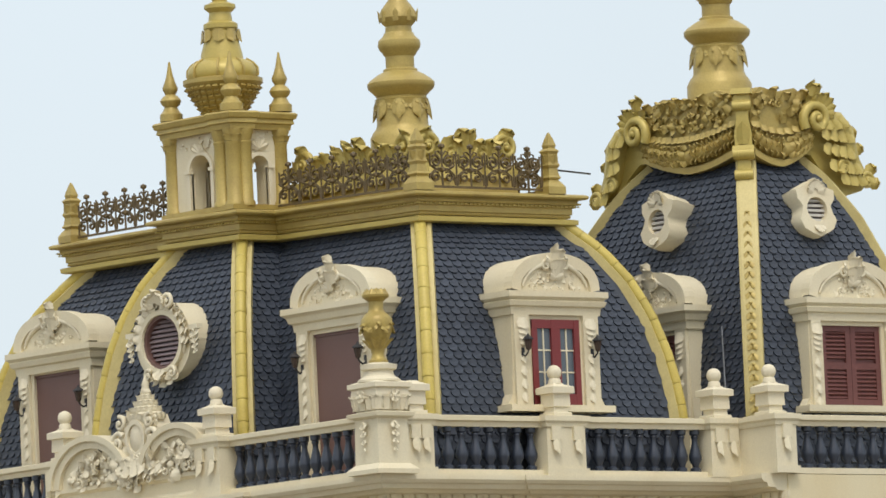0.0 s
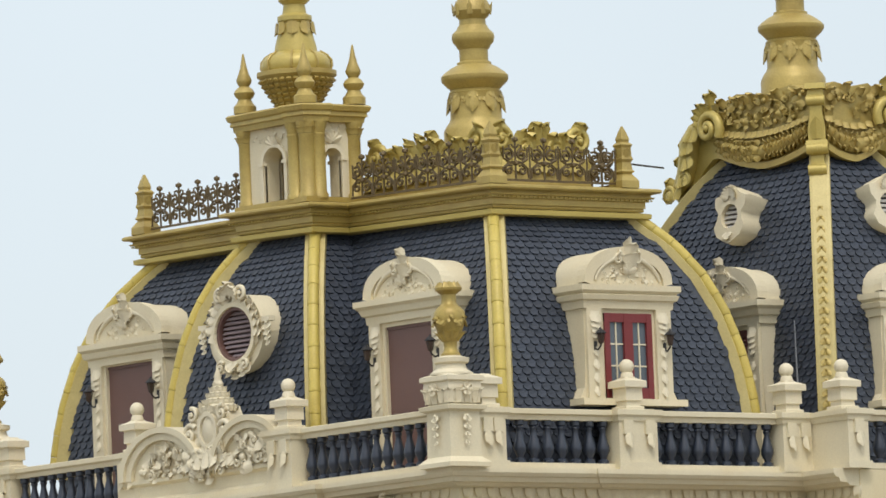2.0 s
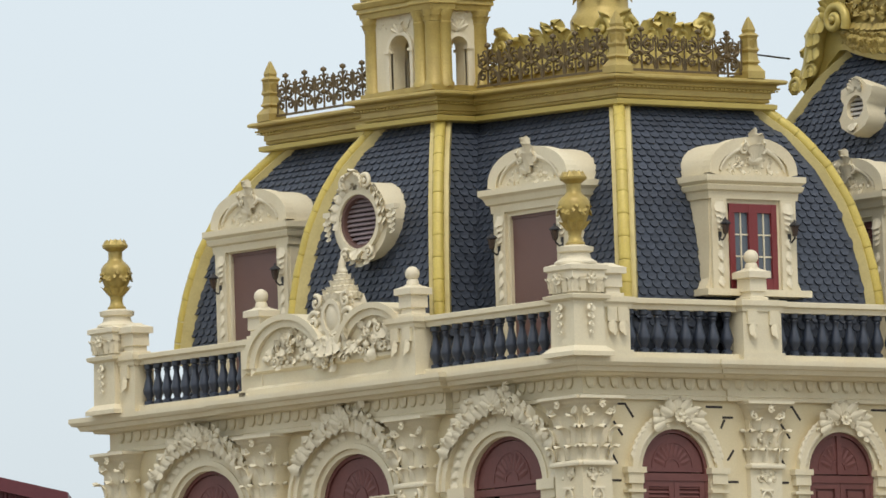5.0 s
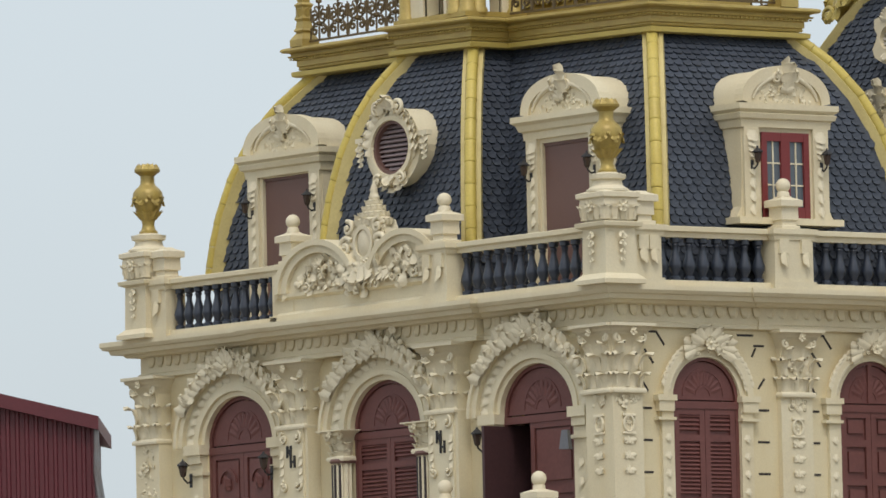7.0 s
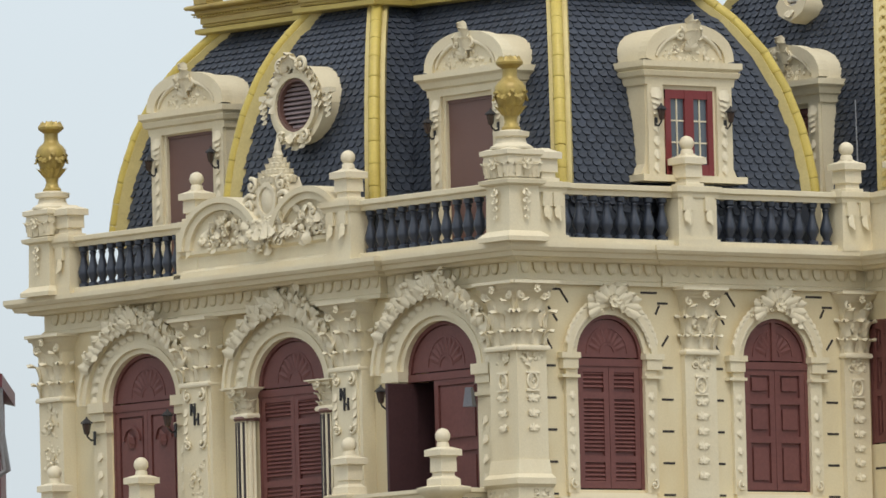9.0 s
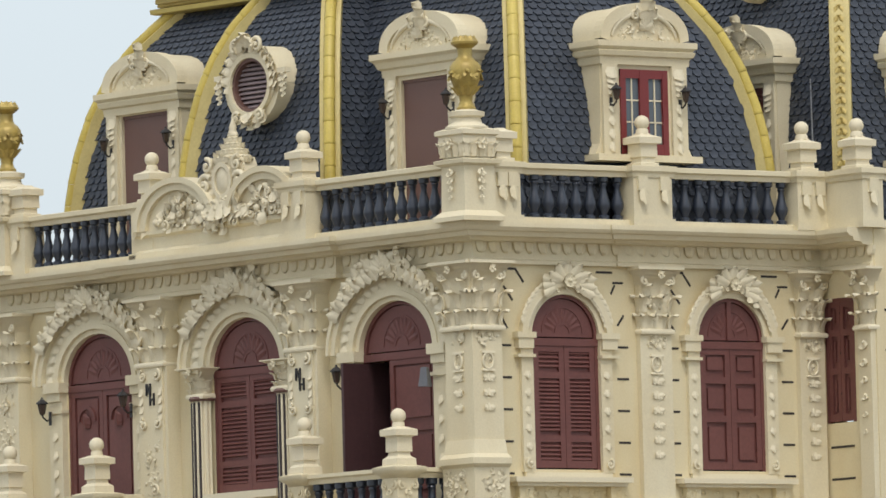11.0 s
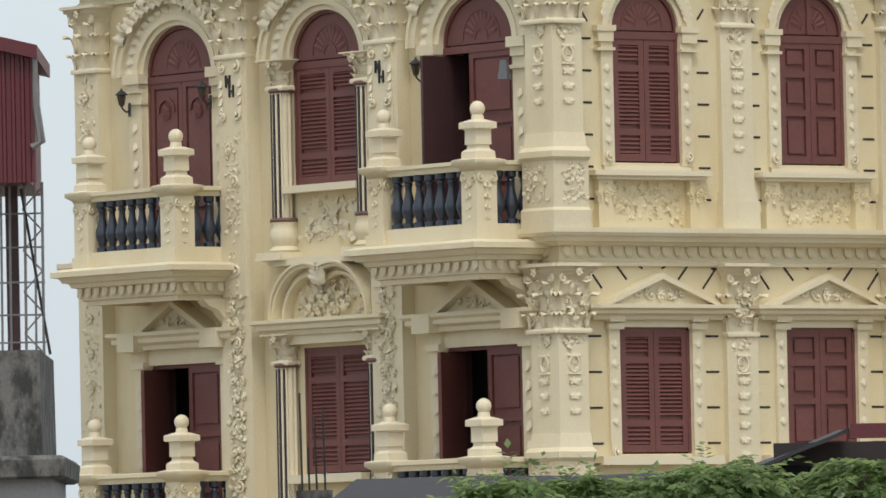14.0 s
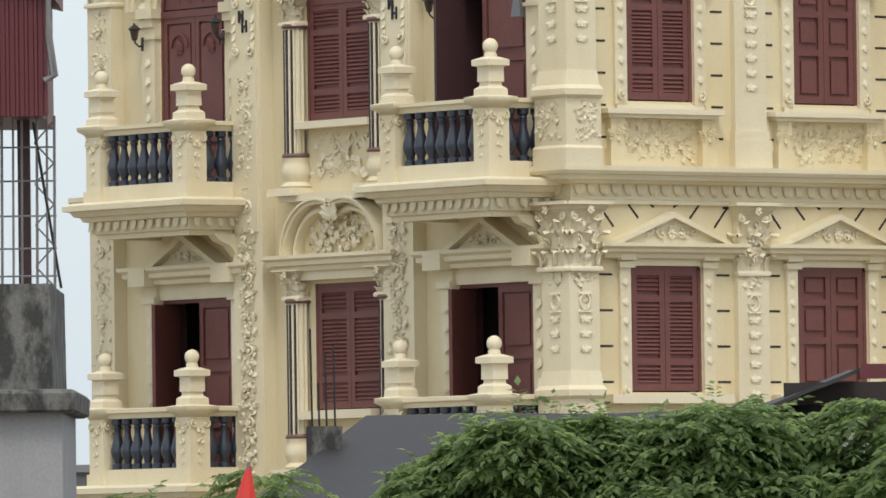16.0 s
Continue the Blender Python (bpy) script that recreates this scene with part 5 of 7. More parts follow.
# ---- balconies ----
def balcony(m, floor, w0, w1, depth, label):
    """A projecting balcony: slab with moulded edge, four piers and three runs of balusters."""
    t = thing("balcony", m, label, "balcony", "west balconies")
    bm = B()
    path = [(w0, 0.0), (w0, -depth), (w1, -depth), (w1, 0.0)]
    sweep(bm, path, [(-0.3, floor - 0.60), (-0.12, floor - 0.60), (-0.12, floor - 0.54), (-0.06, floor - 0.52), (-0.06, floor - 0.36), (0.03, floor - 0.345), (0.05, floor - 0.29), (0.12, floor - 0.275), (0.16, floor - 0.21), (0.24, floor - 0.195), (0.24, floor - 0.12), (0.12, floor - 0.08), (-0.3, floor - 0.08)])
    box(bm, w0 + 0.2, w1 - 0.2, -depth + 0.2, 0.02, floor - 0.48, floor - 0.09)
    part("slab", bm, IVORY, t)
    n = int((w1 - w0) / 0.2)
    spots = [T(w0 + 0.1 + k * (w1 - w0 - 0.2) / (n - 1), -depth + 0.03, floor - 0.355) for k in range(n)]
    spots += [T(w1 - 0.03, -0.1 - 0.2 * k, floor - 0.355) @ RZ(90) for k in range(int(depth / 0.2))]
    bm = B()
    leaf(bm, RY(180), 0.15, 0.13, 0.4, 1)
    first = part("scalloped_bracket", bm, IVORY, t, "", 70)
    first.matrix_basis = spots[0]
    for mm in spots[1:]:
        again(first, mm)
    bm = B()
    for x in (w1 - 0.15,):
        prism(bm, [(0, floor - 0.58), (depth - 0.5, floor - 0.58), (depth - 0.6, floor - 0.68), (depth * 0.3, floor - 0.74), (depth * 0.15, floor - 0.92), (0, floor - 0.95)], -0.09, 0.09, T(x, 0, 0) @ RZ(-90))
    part("console", bm, IVORY, t)
    rail = floor + 0.98
    for x in (w0 + 0.17, w1 - 0.19):
        post_piece(t, T(x, -depth + 0.19, 0), floor, rail)
    L = w1 - w0 - 0.36 - 0.40
    for mm, ln in ((T(w0 + 0.36, -depth + 0.17, 0), L), (T(w1 - 0.19, -depth + 0.38, 0) @ RZ(90), depth - 0.42)):
        bm = B()
        box(bm, 0, ln, -0.12, 0.12, floor - 0.09, floor + 0.14)
        o = part("plinth", bm, IVORY, t)
        o.matrix_basis = mm
        bm = B()
        sweep(bm, [(0, 0), (ln, 0)], [(-0.11, rail - 0.13), (0.09, rail - 0.13), (0.10, rail - 0.07), (0.15, rail - 0.05), (0.15, rail), (-0.11, rail + 0.02)])
        o = part("handrail", bm, IVORY, t)
        o.matrix_basis = mm
        k = max(1, round(ln / 0.25))
        for q in range(k):
            o = new("baluster", BALUSTER_DATA)
            o.parent = t
            o.matrix_basis = mm @ T((q + 0.5) * ln / k, 0, floor + 0.14) @ Matrix.Diagonal((1.15, 1.15, (rail - 0.13 - floor - 0.14) / 0.58, 1))
    return t


def post_piece(t, m, floor, rail):
    bm = B()
    box(bm, -0.20, 0.20, -0.20, 0.20, floor - 0.09, floor + 0.08)
    box(bm, -0.17, 0.17, -0.17, 0.17, floor + 0.08, rail - 0.12)
    square(bm, [(0.17, rail - 0.14), (0.19, rail - 0.10), (0.26, rail - 0.05), (0.26, rail + 0.01), (0.18, rail + 0.03)])
    for a in range(4):
        mm = RZ(90 * a) @ T(0, -0.17, 0)
        for sx in (-0.1, 0.1):
            spiral(bm, mm @ T(sx, -0.01, rail - 0.24), 0.06, 1.2, 0.3, 1 if sx > 0 else -1)
        drop(bm, mm, rail - 0.3, rail - 0.75, 0.11, 4)
    o = part("pier", bm, IVORY, t, "", 70)
    o.matrix_basis = m
    bm = B()
    q = 0.128
    rail += 0.06
    square(bm, [(q * 1.3, rail - 0.06), (q * 1.25, rail + 0.06), (q * 0.85, rail + 0.10), (q * 0.82, rail + 0.15), (q * 1.0, rail + 0.155), (q * 0.98, rail + 0.34), (q * 1.05, rail + 0.36), (q * 1.42, rail + 0.37), (q * 1.42, rail + 0.45), (q * 0.6, rail + 0.49)])
    c = part("cap", bm, WHITE, o)
    bm = B()
    lathe(bm, [(0.09, rail + 0.48), (0.08, rail + 0.55)] + [(0.105 * math.cos(radians(a)), rail + 0.635 + 0.105 * math.sin(radians(a))) for a in range(-50, 91, 20)], seg=16)
    part("ball", bm, WHITE, o, "", 50)


for fl in (LOW - 0.03, LOW - 4.0):
    balcony(W(9.10), fl, -1.12, 1.34, 1.10, "small cream balcony with dark balusters and ball-topped piers")
    balcony(W(2.15), fl, -1.12, 1.34, 1.10, "small cream balcony with dark balusters and ball-topped piers")

# ---- dormers ----
LAMP_GLASS = material("smoked_lamp_glass", (0.05, 0.032, 0.024), 0.25, stain=0.3, stain_size=8)


def lantern(m):
    m = m @ Matrix.Scale(0.8, 4)
    t = thing("wall_lantern", m, "small dark bronze wall lantern on a curled bracket", "lantern", "wall lanterns")
    bm = B()
    tube(bm, [(0, 0, -0.06), (0, -0.07, -0.09), (0, -0.15, -0.03), (0, -0.16, 0.02)], 0.016, 6)
    box(bm, -0.03, 0.03, -0.015, 0.0, -0.16, 0.06)
    part("bracket", bm, BLACK, t)
    bm = B()
    lathe(bm, [(0.02, 0.0), (0.045, 0.02), (0.075, 0.17), (0.07, 0.18)], (0, -0.16, 0), 6)
    part("glass_box", bm, LAMP_GLASS, t)
    bm = B()
    lathe(bm, [(0.10, 0.18), (0.10, 0.195), (0.05, 0.24), (0.02, 0.26), (0.015, 0.29)], (0, -0.16, 0), 6)
    part("hood", bm, BLACK, t)
    return t


def dormer(m, cap, body, half, z0, style, label, lamps=True, depth=1.15, zt=2.22):
    """A roof window: piers, entablature, barrel roof and a carved segmental pediment."""
    t = thing("dormer", m, label, "dormer", "roof dormers")
    for sgn in (-1, 1):
        bm = B()
        lo, hi = sorted((sgn * half, sgn * body))
        box(bm, lo, hi, 0.0, depth, z0, 2.32)
        lo, hi = sorted((sgn * (half + 0.06), sgn * (body - 0.012)))
        box(bm, lo, hi, -0.05, 0.02, z0 + 0.004, 2.31)
        prism(bm, [(sgn * x, z) for x, z in [(body, z0), (body + 0.10, z0), (body + 0.02, 1.2), (body, 1.6)]], 0.01, depth)
        part("pier", bm, IVORY, t)
    bm = B()
    box(bm, -half, half, 0.0, depth, zt, 2.32)
    part("lintel", bm, IVORY, t)
    bm = B()
    box(bm, -half, half, 0.10, depth, z0, zt)
    part("back", bm, IVORY, t)
    bm = B()
    sweep(bm, [(-body, depth), (-body, -0.02), (body, -0.02), (body, depth)], [(-0.1, 2.28), (0.03, 2.28), (0.04, 2.38), (0.08, 2.40), (0.10, 2.46), (cap - body - 0.05, 2.48), (cap - body, 2.52), (cap - body, 2.60), (-0.1, 2.62)])
    box(bm, -body, body, 0.0, depth, 2.3, 2.6)
    part("entablature", bm, IVORY, t)
    R_, rise = cap - 0.10, 0.50
    out = [(-R_ * math.cos(math.pi * i / 22), 2.60 + rise * math.sin(math.pi * i / 22) ** 0.85) for i in range(23)]
    bm = B()
    prism(bm, out, 0.06, depth + 0.4)
    part("barrel_roof", bm, IVORY, t, "", 40)
    bm = B()
    inner = [(x * 0.80, 2.60 + (z - 2.60) * 0.76) for x, z in out]
    a = [bm.verts.new((x, -0.08, z + 0.03)) for x, z in out]
    b = [bm.verts.new((x, -0.08, z)) for x, z in inner]
    c = [bm.verts.new((x, 0.10, z + 0.03)) for x, z in out]
    d = [bm.verts.new((x, -0.035, z)) for x, z in inner]
    for p, q in ((a, b), (b, d), (a, c)):
        for i in range(22):
            bm.faces.new((p[i], p[i + 1], q[i + 1], q[i]))
    bm.faces.new(d)
    part("pediment", bm, IVORY, t)
    bm = B()
    for sgn in (-1, 1):
        arc = [(sgn * R_ * (0.74 - 0.10 * a / 76) * math.cos(radians(a)), -0.045, 2.64 + rise * 0.72 * math.sin(radians(a))) for a in range(4, 78, 8)]
        tube(bm, arc, [0.022 + 0.003 * k for k in range(len(arc))], 7)
        spiral(bm, T(sgn * 0.155, -0.07, 2.955), 0.075, 1.3, 0.34, sgn)
        jamb = B()
        for k in range(4):
            leaf(jamb, T(sgn * (half + body) / 2 * 1.02, -0.045, 2.24 - 0.09 * k) @ RY(180), 0.22 - 0.02 * k, 0.18 - 0.025 * k, 0.6, 3)
            leaf(jamb, T(sgn * (half + body) / 2 * 1.02, -0.045, 1.76 - 0.18 * k) @ RY(180), 0.16, 0.10, 0.4, 2)
        part("jamb_carving", jamb, WHITE, t, "carved leaf drop", 70)
        leaf(bm, T(sgn * 0.05, -0.06, 3.0) @ RY(sgn * 72), 0.24, 0.13, 0.9, 3)
    foliage(bm, T(0, -0.03, 0), half_disc(0, 2.63, R_ * 0.58, 0.25), 44, 0.105, int(cap * 100), 0.012)
    for k in range(5):
        leaf(bm, T(0, -0.07, 2.80) @ RY(-76 + 38 * k), 0.16, 0.11, 0.6, 3, 0.15)
    for q, (dx, dz, tl, ln, wd) in enumerate(((0.05, 2.86, 0, 0.26, 0.26), (0.05, 2.98, 4, 0.28, 0.22), (0.04, 3.13, -34, 0.19, 0.17))):
        leaf(bm, T(dx, -0.07, dz) @ RY(tl), ln, wd, 0.7, 3, 0.25)
    part("carving", bm, WHITE, t, "carved shell and scroll crest", 70)
    if z0 > 0.5:
        bm = B()
        box(bm, -body - 0.16, body + 0.16, -0.14, 0.3, z0 - 0.09, z0)
        part("sill", bm, IVORY, t)
    if style == "glazed":
        bm = B()
        for x0, x1 in ((-half, -half + 0.09), (-0.075, 0.075), (half - 0.09, half)):
            box(bm, x0, x1, -0.03, 0.09, z0, zt)
        for za, zb in ((z0, z0 + 0.16), (zt - 0.12, zt)):
            box(bm, -half, half, -0.026, 0.086, za, zb)
        fr = part("window_frame", bm, REDWOOD, t, "deep red wooden window frame")
        for sgn in (-1, 1):
            bm = B()
            x0, x1 = sorted((sgn * 0.075, sgn * (half - 0.09)))
            box(bm, x0, x1, 0.01, 0.02, z0 + 0.16, zt - 0.12)
            part("pane", bm, GLASS, fr, "reflecting window pane")
            bm = B()
            box(bm, (x0 + x1) / 2 - 0.01, (x0 + x1) / 2 + 0.01, -0.005, 0.01, z0 + 0.16, zt - 0.12)
            for q in range(1, 3):
                z = z0 + 0.16 + (zt - z0 - 0.28) * q / 3
                box(bm, x0, x1, -0.003, 0.01, z - 0.01, z + 0.01)
            part("glazing_bar", bm, WHITE, fr)
    elif style == "shutter":
        leaf_door(t, T(-half, 0.06, 0), half - 0.004, z0, zt, (0, 0.5, 1.0))
        leaf_door(t, T(0.004, 0.06, 0), half - 0.004, z0, zt, (0, 0.5, 1.0))
    else:
        bm = B()
        box(bm, -half, half, 0.05, 0.09, z0, zt)
        box(bm, -half, half, 0.03, 0.06, zt - 0.04, zt)
        part("door_panel", bm, BROWN, t, "plain brown closed door panel")
    if lamps:
        for sgn in (-1, 1):
            lantern(m @ T(sgn * (half + 0.19), -0.05, 1.78))
    return t


dormer(S(3.43, 0, 0.45), 0.86, 0.74, 0.41, 1.05, "glazed", "cream dormer with red glazed window and carved round pediment")
dormer(W(2.48, 0, 1.25), 1.0, 0.84, 0.52, 0.05, "panel", "cream dormer with brown door and carved round pediment")
dormer(W(9.0, 0, 1.25), 1.02, 0.88, 0.56, 0.05, "panel", "cream dormer with brown door and carved round pediment", zt=2.26)
dormer(S(8.62, 0, 0.35), 0.90, 0.78, 0.53, 1.10, "shutter", "cream dormer with maroon louvred shutters and carved pediment", False)
dormer(W(2.46, 0, 6.80), 0.92, 0.76, 0.46, 0.30, "shutter", "cream dormer on the pavilion roof with dark shutters", False)


def oval_window(m, a, b, label, depth=0.7, ears=True):
    """A bull's-eye window: oval frame, louvres and carved wreath."""
    t = thing("oval_window", m, label, "oval window", "bull's-eye windows")
    sx = a / b
    bm = B()
    ring(bm, b, b * 1.14, -0.10, 0.06, 0, 0, 0, 360, 28, sx)
    part("louvre_frame", bm, BROWN, t, "brown oval louvre frame", 40)
    bm = B()
    ring(bm, b * 1.14, b * 1.34, -0.14, depth, 0, 0, 0, 360, 28, sx)
    ring(bm, b * 1.34, b * 1.66, -0.08, depth, 0, 0, 0, 360, 28, sx)
    part("surround", bm, IVORY, t, "", 40)
    bm = B()
    pts = [(a * 1.05 * math.cos(math.tau * i / 24), b * 1.05 * math.sin(math.tau * i / 24)) for i in range(24)]
    prism(bm, pts, 0.05, 0.10)
    part("backing", bm, DARK, t)
    for i in range(10):
        z = b * (-0.88 + 1.76 * i / 9)
        w = a * math.sqrt(max(0.05, 1 - (z / b) ** 2))
        o = new("slat", SLAT_DATA)
        o.data = SLAT_BROWN
        o.parent = t
        o.matrix_basis = T(0, -0.02, z) @ Matrix.Diagonal((2 * w, 1, 0.9, 1))
    bm = B()
    for an in list(range(-84, 85, 14)) + list(range(140, 221, 14)):
        side = 1 if 0 <= an < 180 else -1
        leaf(bm, RY(an) @ T(0, -0.11, b * 1.36) @ RY(side * 60), b * 0.62, b * 0.40, 0.6, 3, 0.15)
        leaf(bm, RY(an + 7) @ T(0, -0.09, b * 1.50) @ RY(side * 30), b * 0.66, b * 0.40, 0.7, 3, 0.2)
    for sgn in (-1, 1):
        leaf(bm, RY(sgn * 112) @ T(0, -0.09, b * 1.44) @ RY(-sgn * 80), b * 0.6, b * 0.3, 0.4, 3)
    for sgn in (-1, 1):
        spiral(bm, T(sgn * b * 0.75, -0.16, b * 1.62), b * 0.34, 1.4, 0.32, sgn)
        spiral(bm, T(sgn * b * 0.85, -0.16, -b * 1.35), b * 0.26, 1.4, 0.32, sgn)
        for k in range(4):
            leaf(bm, T(sgn * b * 0.3, -0.15, b * 1.62) @ RY(sgn * (8 + 30 * k)), b * 0.62, b * 0.36, 0.9, 3, 0.3)
    for k in range(5):
        leaf(bm, T(0, -0.14, -b * 1.3) @ RY(120 + 30 * k), b * 0.6, b * 0.42, 0.8, 3, 0.3)
    for k in range(3):
        leaf(bm, T(0, -0.12, b * 1.58) @ RY(-34 + 34 * k), b * (0.98 if k == 1 else 0.82), b * 0.60, 0.8, 3, 0.3)
    if ears:
        for sgn in (-1, 1):
            box(bm, sgn * a * 1.95 - 0.09, sgn * a * 1.95 + 0.09, -0.12, -0.02, b * 0.35, b * 0.55)
            drop(bm, T(sgn * a * 1.95, -0.08, 0), b * 0.3, -b * 0.5, 0.17, 4)
    part("wreath", bm, WHITE, t, "carved leaf wreath", 70)


SLAT_BROWN = SLAT_DATA.copy()
SLAT_BROWN.materials.clear()
SLAT_BROWN.materials.append(material("grey_mauve_louvre", (0.27, 0.21, 0.21), 0.5, stain=0.2))
oval_window(W(5.60, 2.36, 0.72), 0.38, 0.33, "round louvred bull's-eye window in a cream leaf wreath")
PALE = material("pale_louvre", (0.55, 0.52, 0.46), 0.6, stain=0.2, grain=0.06)


def roof_vent(m):
    """A shield-shaped vent frame with pale louvres, its drum running back into the slates."""
    t = thing("roof_vent", m, "small cream shield-shaped vent with pale louvres on the slates", "vent", "shield vents")
    shield = [(0.0, -0.42), (0.14, -0.37), (0.28, -0.30), (0.36, -0.16), (0.30, -0.06), (0.27, 0.06), (0.36, 0.16), (0.37, 0.30), (0.24, 0.34), (0.12, 0.42), (0.0, 0.45)]
    outline = shield + [(-x, z) for x, z in shield[-2:0:-1]]
    bm = B()
    hole = [(0.20 * math.cos(math.tau * (i / 20 - 0.25)), 0.19 * math.sin(math.tau * (i / 20 - 0.25))) for i in range(20)]
    f1 = [bm.verts.new((x, -0.10, z)) for x, z in outline]
    b1 = [bm.verts.new((x * 0.92, 0.55, z * 0.92)) for x, z in outline]
    e1 = [bm.verts.new((x * 1.04, -0.02, z * 1.04)) for x, z in outline]
    h1 = [bm.verts.new((x, -0.10, z)) for x, z in hole]
    h2 = [bm.verts.new((x, 0.04, z)) for x, z in hole]
    n = len(outline)
    for i in range(n):
        bm.faces.new((f1[i], f1[(i + 1) % n], h1[(i + 1) % n], h1[i]))
        bm.faces.new((h1[i], h1[(i + 1) % n], h2[(i + 1) % n], h2[i]))
        bm.faces.new((f1[i], f1[(i + 1) % n], e1[(i + 1) % n], e1[i]))
        bm.faces.new((e1[i], e1[(i + 1) % n], b1[(i + 1) % n], b1[i]))
    part("frame", bm, IVORY, t, "", 70)
    bm = B()
    box(bm, -0.22, 0.22, 0.03, 0.05, -0.21, 0.21)
    part("backing", bm, DARK, t)
    for i in range(5):
        z = -0.15 + 0.075 * i
        w = math.sqrt(0.2 ** 2 - z * z)
        bm = B()
        box(bm, -w, w, -0.03, 0.025, z - 0.022, z + 0.018)
        part("slat", bm, PALE, t)
    bm = B()
    for k in range(9):
        leaf(bm, T(0, -0.10, 0.28) @ RY(-80 + 20 * k) @ T(0, 0, 0.04), 0.20, 0.12, 0.7, 3)
    for k in range(5):
        leaf(bm, T(0, -0.09, -0.26) @ RY(130 + 25 * k), 0.16, 0.12, 0.7, 3)
    leaf(bm, T(0, -0.06, 0.36), 0.2, 0.16, 0.9, 2)
    part("carving", bm, WHITE, t, "ruffled leaf carving", 70)


roof_vent(W(2.62, 3.86, 7.16) @ RX(-8) @ Matrix.Scale(0.92, 4))
roof_vent(S(8.48, 3.88, 0.88) @ RX(-8) @ Matrix.Scale(0.92, 4))

# ---- carved crest over the middle of the west balustrade ----
t = thing("balustrade_crest", W(5.58, 0, 0.20), "cream carved broken pediment with cartouche in the balustrade", "crest")
bm = B()
sweep(bm, [(-2.02, 0.3), (-2.02, -0.05), (1.70, -0.05), (1.70, 0.3)], [(-0.1, 0.05), (0.07, 0.05), (0.07, 0.16), (0.02, 0.2), (0.02, 0.36), (0.08, 0.40), (0.08, 0.45), (-0.1, 0.46)])
box(bm, -2.02, 1.70, -0.04, 0.3, 0.05, 0.44)
part("base", bm, IVORY, t)
for sgn in (-1, 1):
    bm = B()
    cx, sx = (-1.08, 1.38) if sgn < 0 else (0.97, 1.26)
    ring(bm, 0.52, 0.62, -0.16, 0.25, cx, 0.45, 0, 180, 24, sx)
    ring(bm, 0.62, 0.70, -0.20, 0.25, cx, 0.45, 0, 180, 24, sx)
    prism(bm, [(cx + sx * 0.53 * math.cos(math.pi * i / 18), 0.45 + 0.53 * math.sin(math.pi * i / 18)) for i in range(19)], -0.10, 0.25)
    part("arch", bm, IVORY, t)
bm = B()
prism(bm, [(-0.5, 0.44), (0.5, 0.44), (0.42, 1.0), (0.26, 1.34), (-0.26, 1.34), (-0.42, 1.0)], -0.06, 0.25)
for r, z in ((0.36, 1.28), (0.29, 1.37), (0.22, 1.46), (0.16, 1.54), (0.10, 1.62)):
    lathe(bm, [(r - 0.03, z), (r, z + 0.02), (r, z + 0.05), (r - 0.06, z + 0.09)], (0, 0.08, 0), 20, 1.0, 0.6)
lathe(bm, [(0.07, 1.68), (0.05, 1.74), (0.06, 1.76), (0.01, 1.88)], (0, 0.08, 0), 10)
for r, z, n in ((0.33, 1.26, 13), (0.26, 1.36, 11), (0.19, 1.45, 9), (0.13, 1.53, 7)):
    for k in range(n):
        leaf(bm, T(0, 0.08, z) @ Matrix.Diagonal((1, 0.6, 1, 1)) @ RZ(-100 + 200 * k / (n - 1)) @ T(0, -r, 0), 0.13, 0.12, 0.7, 3, 0.2)
part("cartouche", bm, WHITE, t, "stepped shell and cartouche", 60)
bm = B()
lathe(bm, [(0.02, -0.05), (0.14, -0.04), (0.17, 0.0)], (0, 0, 0), 18)
for v in bm.verts:
    v.co = T(0, -0.08, 1.02) @ Vector((v.co.x, v.co.z, v.co.y * 1.3))
ring(bm, 0.19, 0.25, -0.14, 0.0, 0, 1.02, 0, 360, 24, 0.9)
for k in range(12):
    leaf(bm, T(0, -0.07, 1.02) @ RY(360 * k / 12) @ T(0, 0, 0.22), 0.20, 0.17, 0.7, 3)
for sgn in (-1, 1):
    spiral(bm, T(sgn * 0.40, -0.12, 0.98), 0.15, 1.4, 0.30, sgn)
    spiral(bm, T(sgn * 0.34, -0.12, 1.24), 0.11, 1.3, 0.30, -sgn)
    foliage(bm, T(0, -0.105, 0), half_disc(sgn * 1.0, 0.45, 0.60, 0.46), 64, 0.17, 71 + sgn, 0.07)
    garland(bm, T(0, -0.12, 0), sgn * 0.06, 0.80, sgn * 0.70, 0.56, 0.03, 0.20, 9, 5 + sgn)
foliage(bm, T(0, -0.12, 0), rect(-0.40, 0.40, 0.36, 0.80), 44, 0.19, 80, 0.08)
foliage(bm, T(0, -0.06, 0), rect(-0.44, 0.44, 0.80, 1.32), 44, 0.15, 81, 0.05)
for k in range(3):
    leaf(bm, T(0.12 * (k - 1), -0.16, 0.70) @ RY(180 - 22 * (k - 1)), 0.34, 0.20, 0.7, 3)
part("carving", bm, WHITE, t, "deep carved acanthus and shells", 70)

# ---- gold roof-top pieces ----
def spire(m):
    t = thing("spire_finial", m, "small gold turned spire finial on the turret", "finial", "turret spires")
    bm = B()
    lathe(bm, [(0.16, 0), (0.16, 0.10), (0.12, 0.14), (0.09, 0.20), (0.13, 0.24), (0.15, 0.29), (0.12, 0.34), (0.07, 0.38), (0.10, 0.43), (0.11, 0.47), (0.07, 0.57), (0.045, 0.66), (0.012, 0.84)], seg=12)
    part("body", bm, GOLD, t, "", 40)


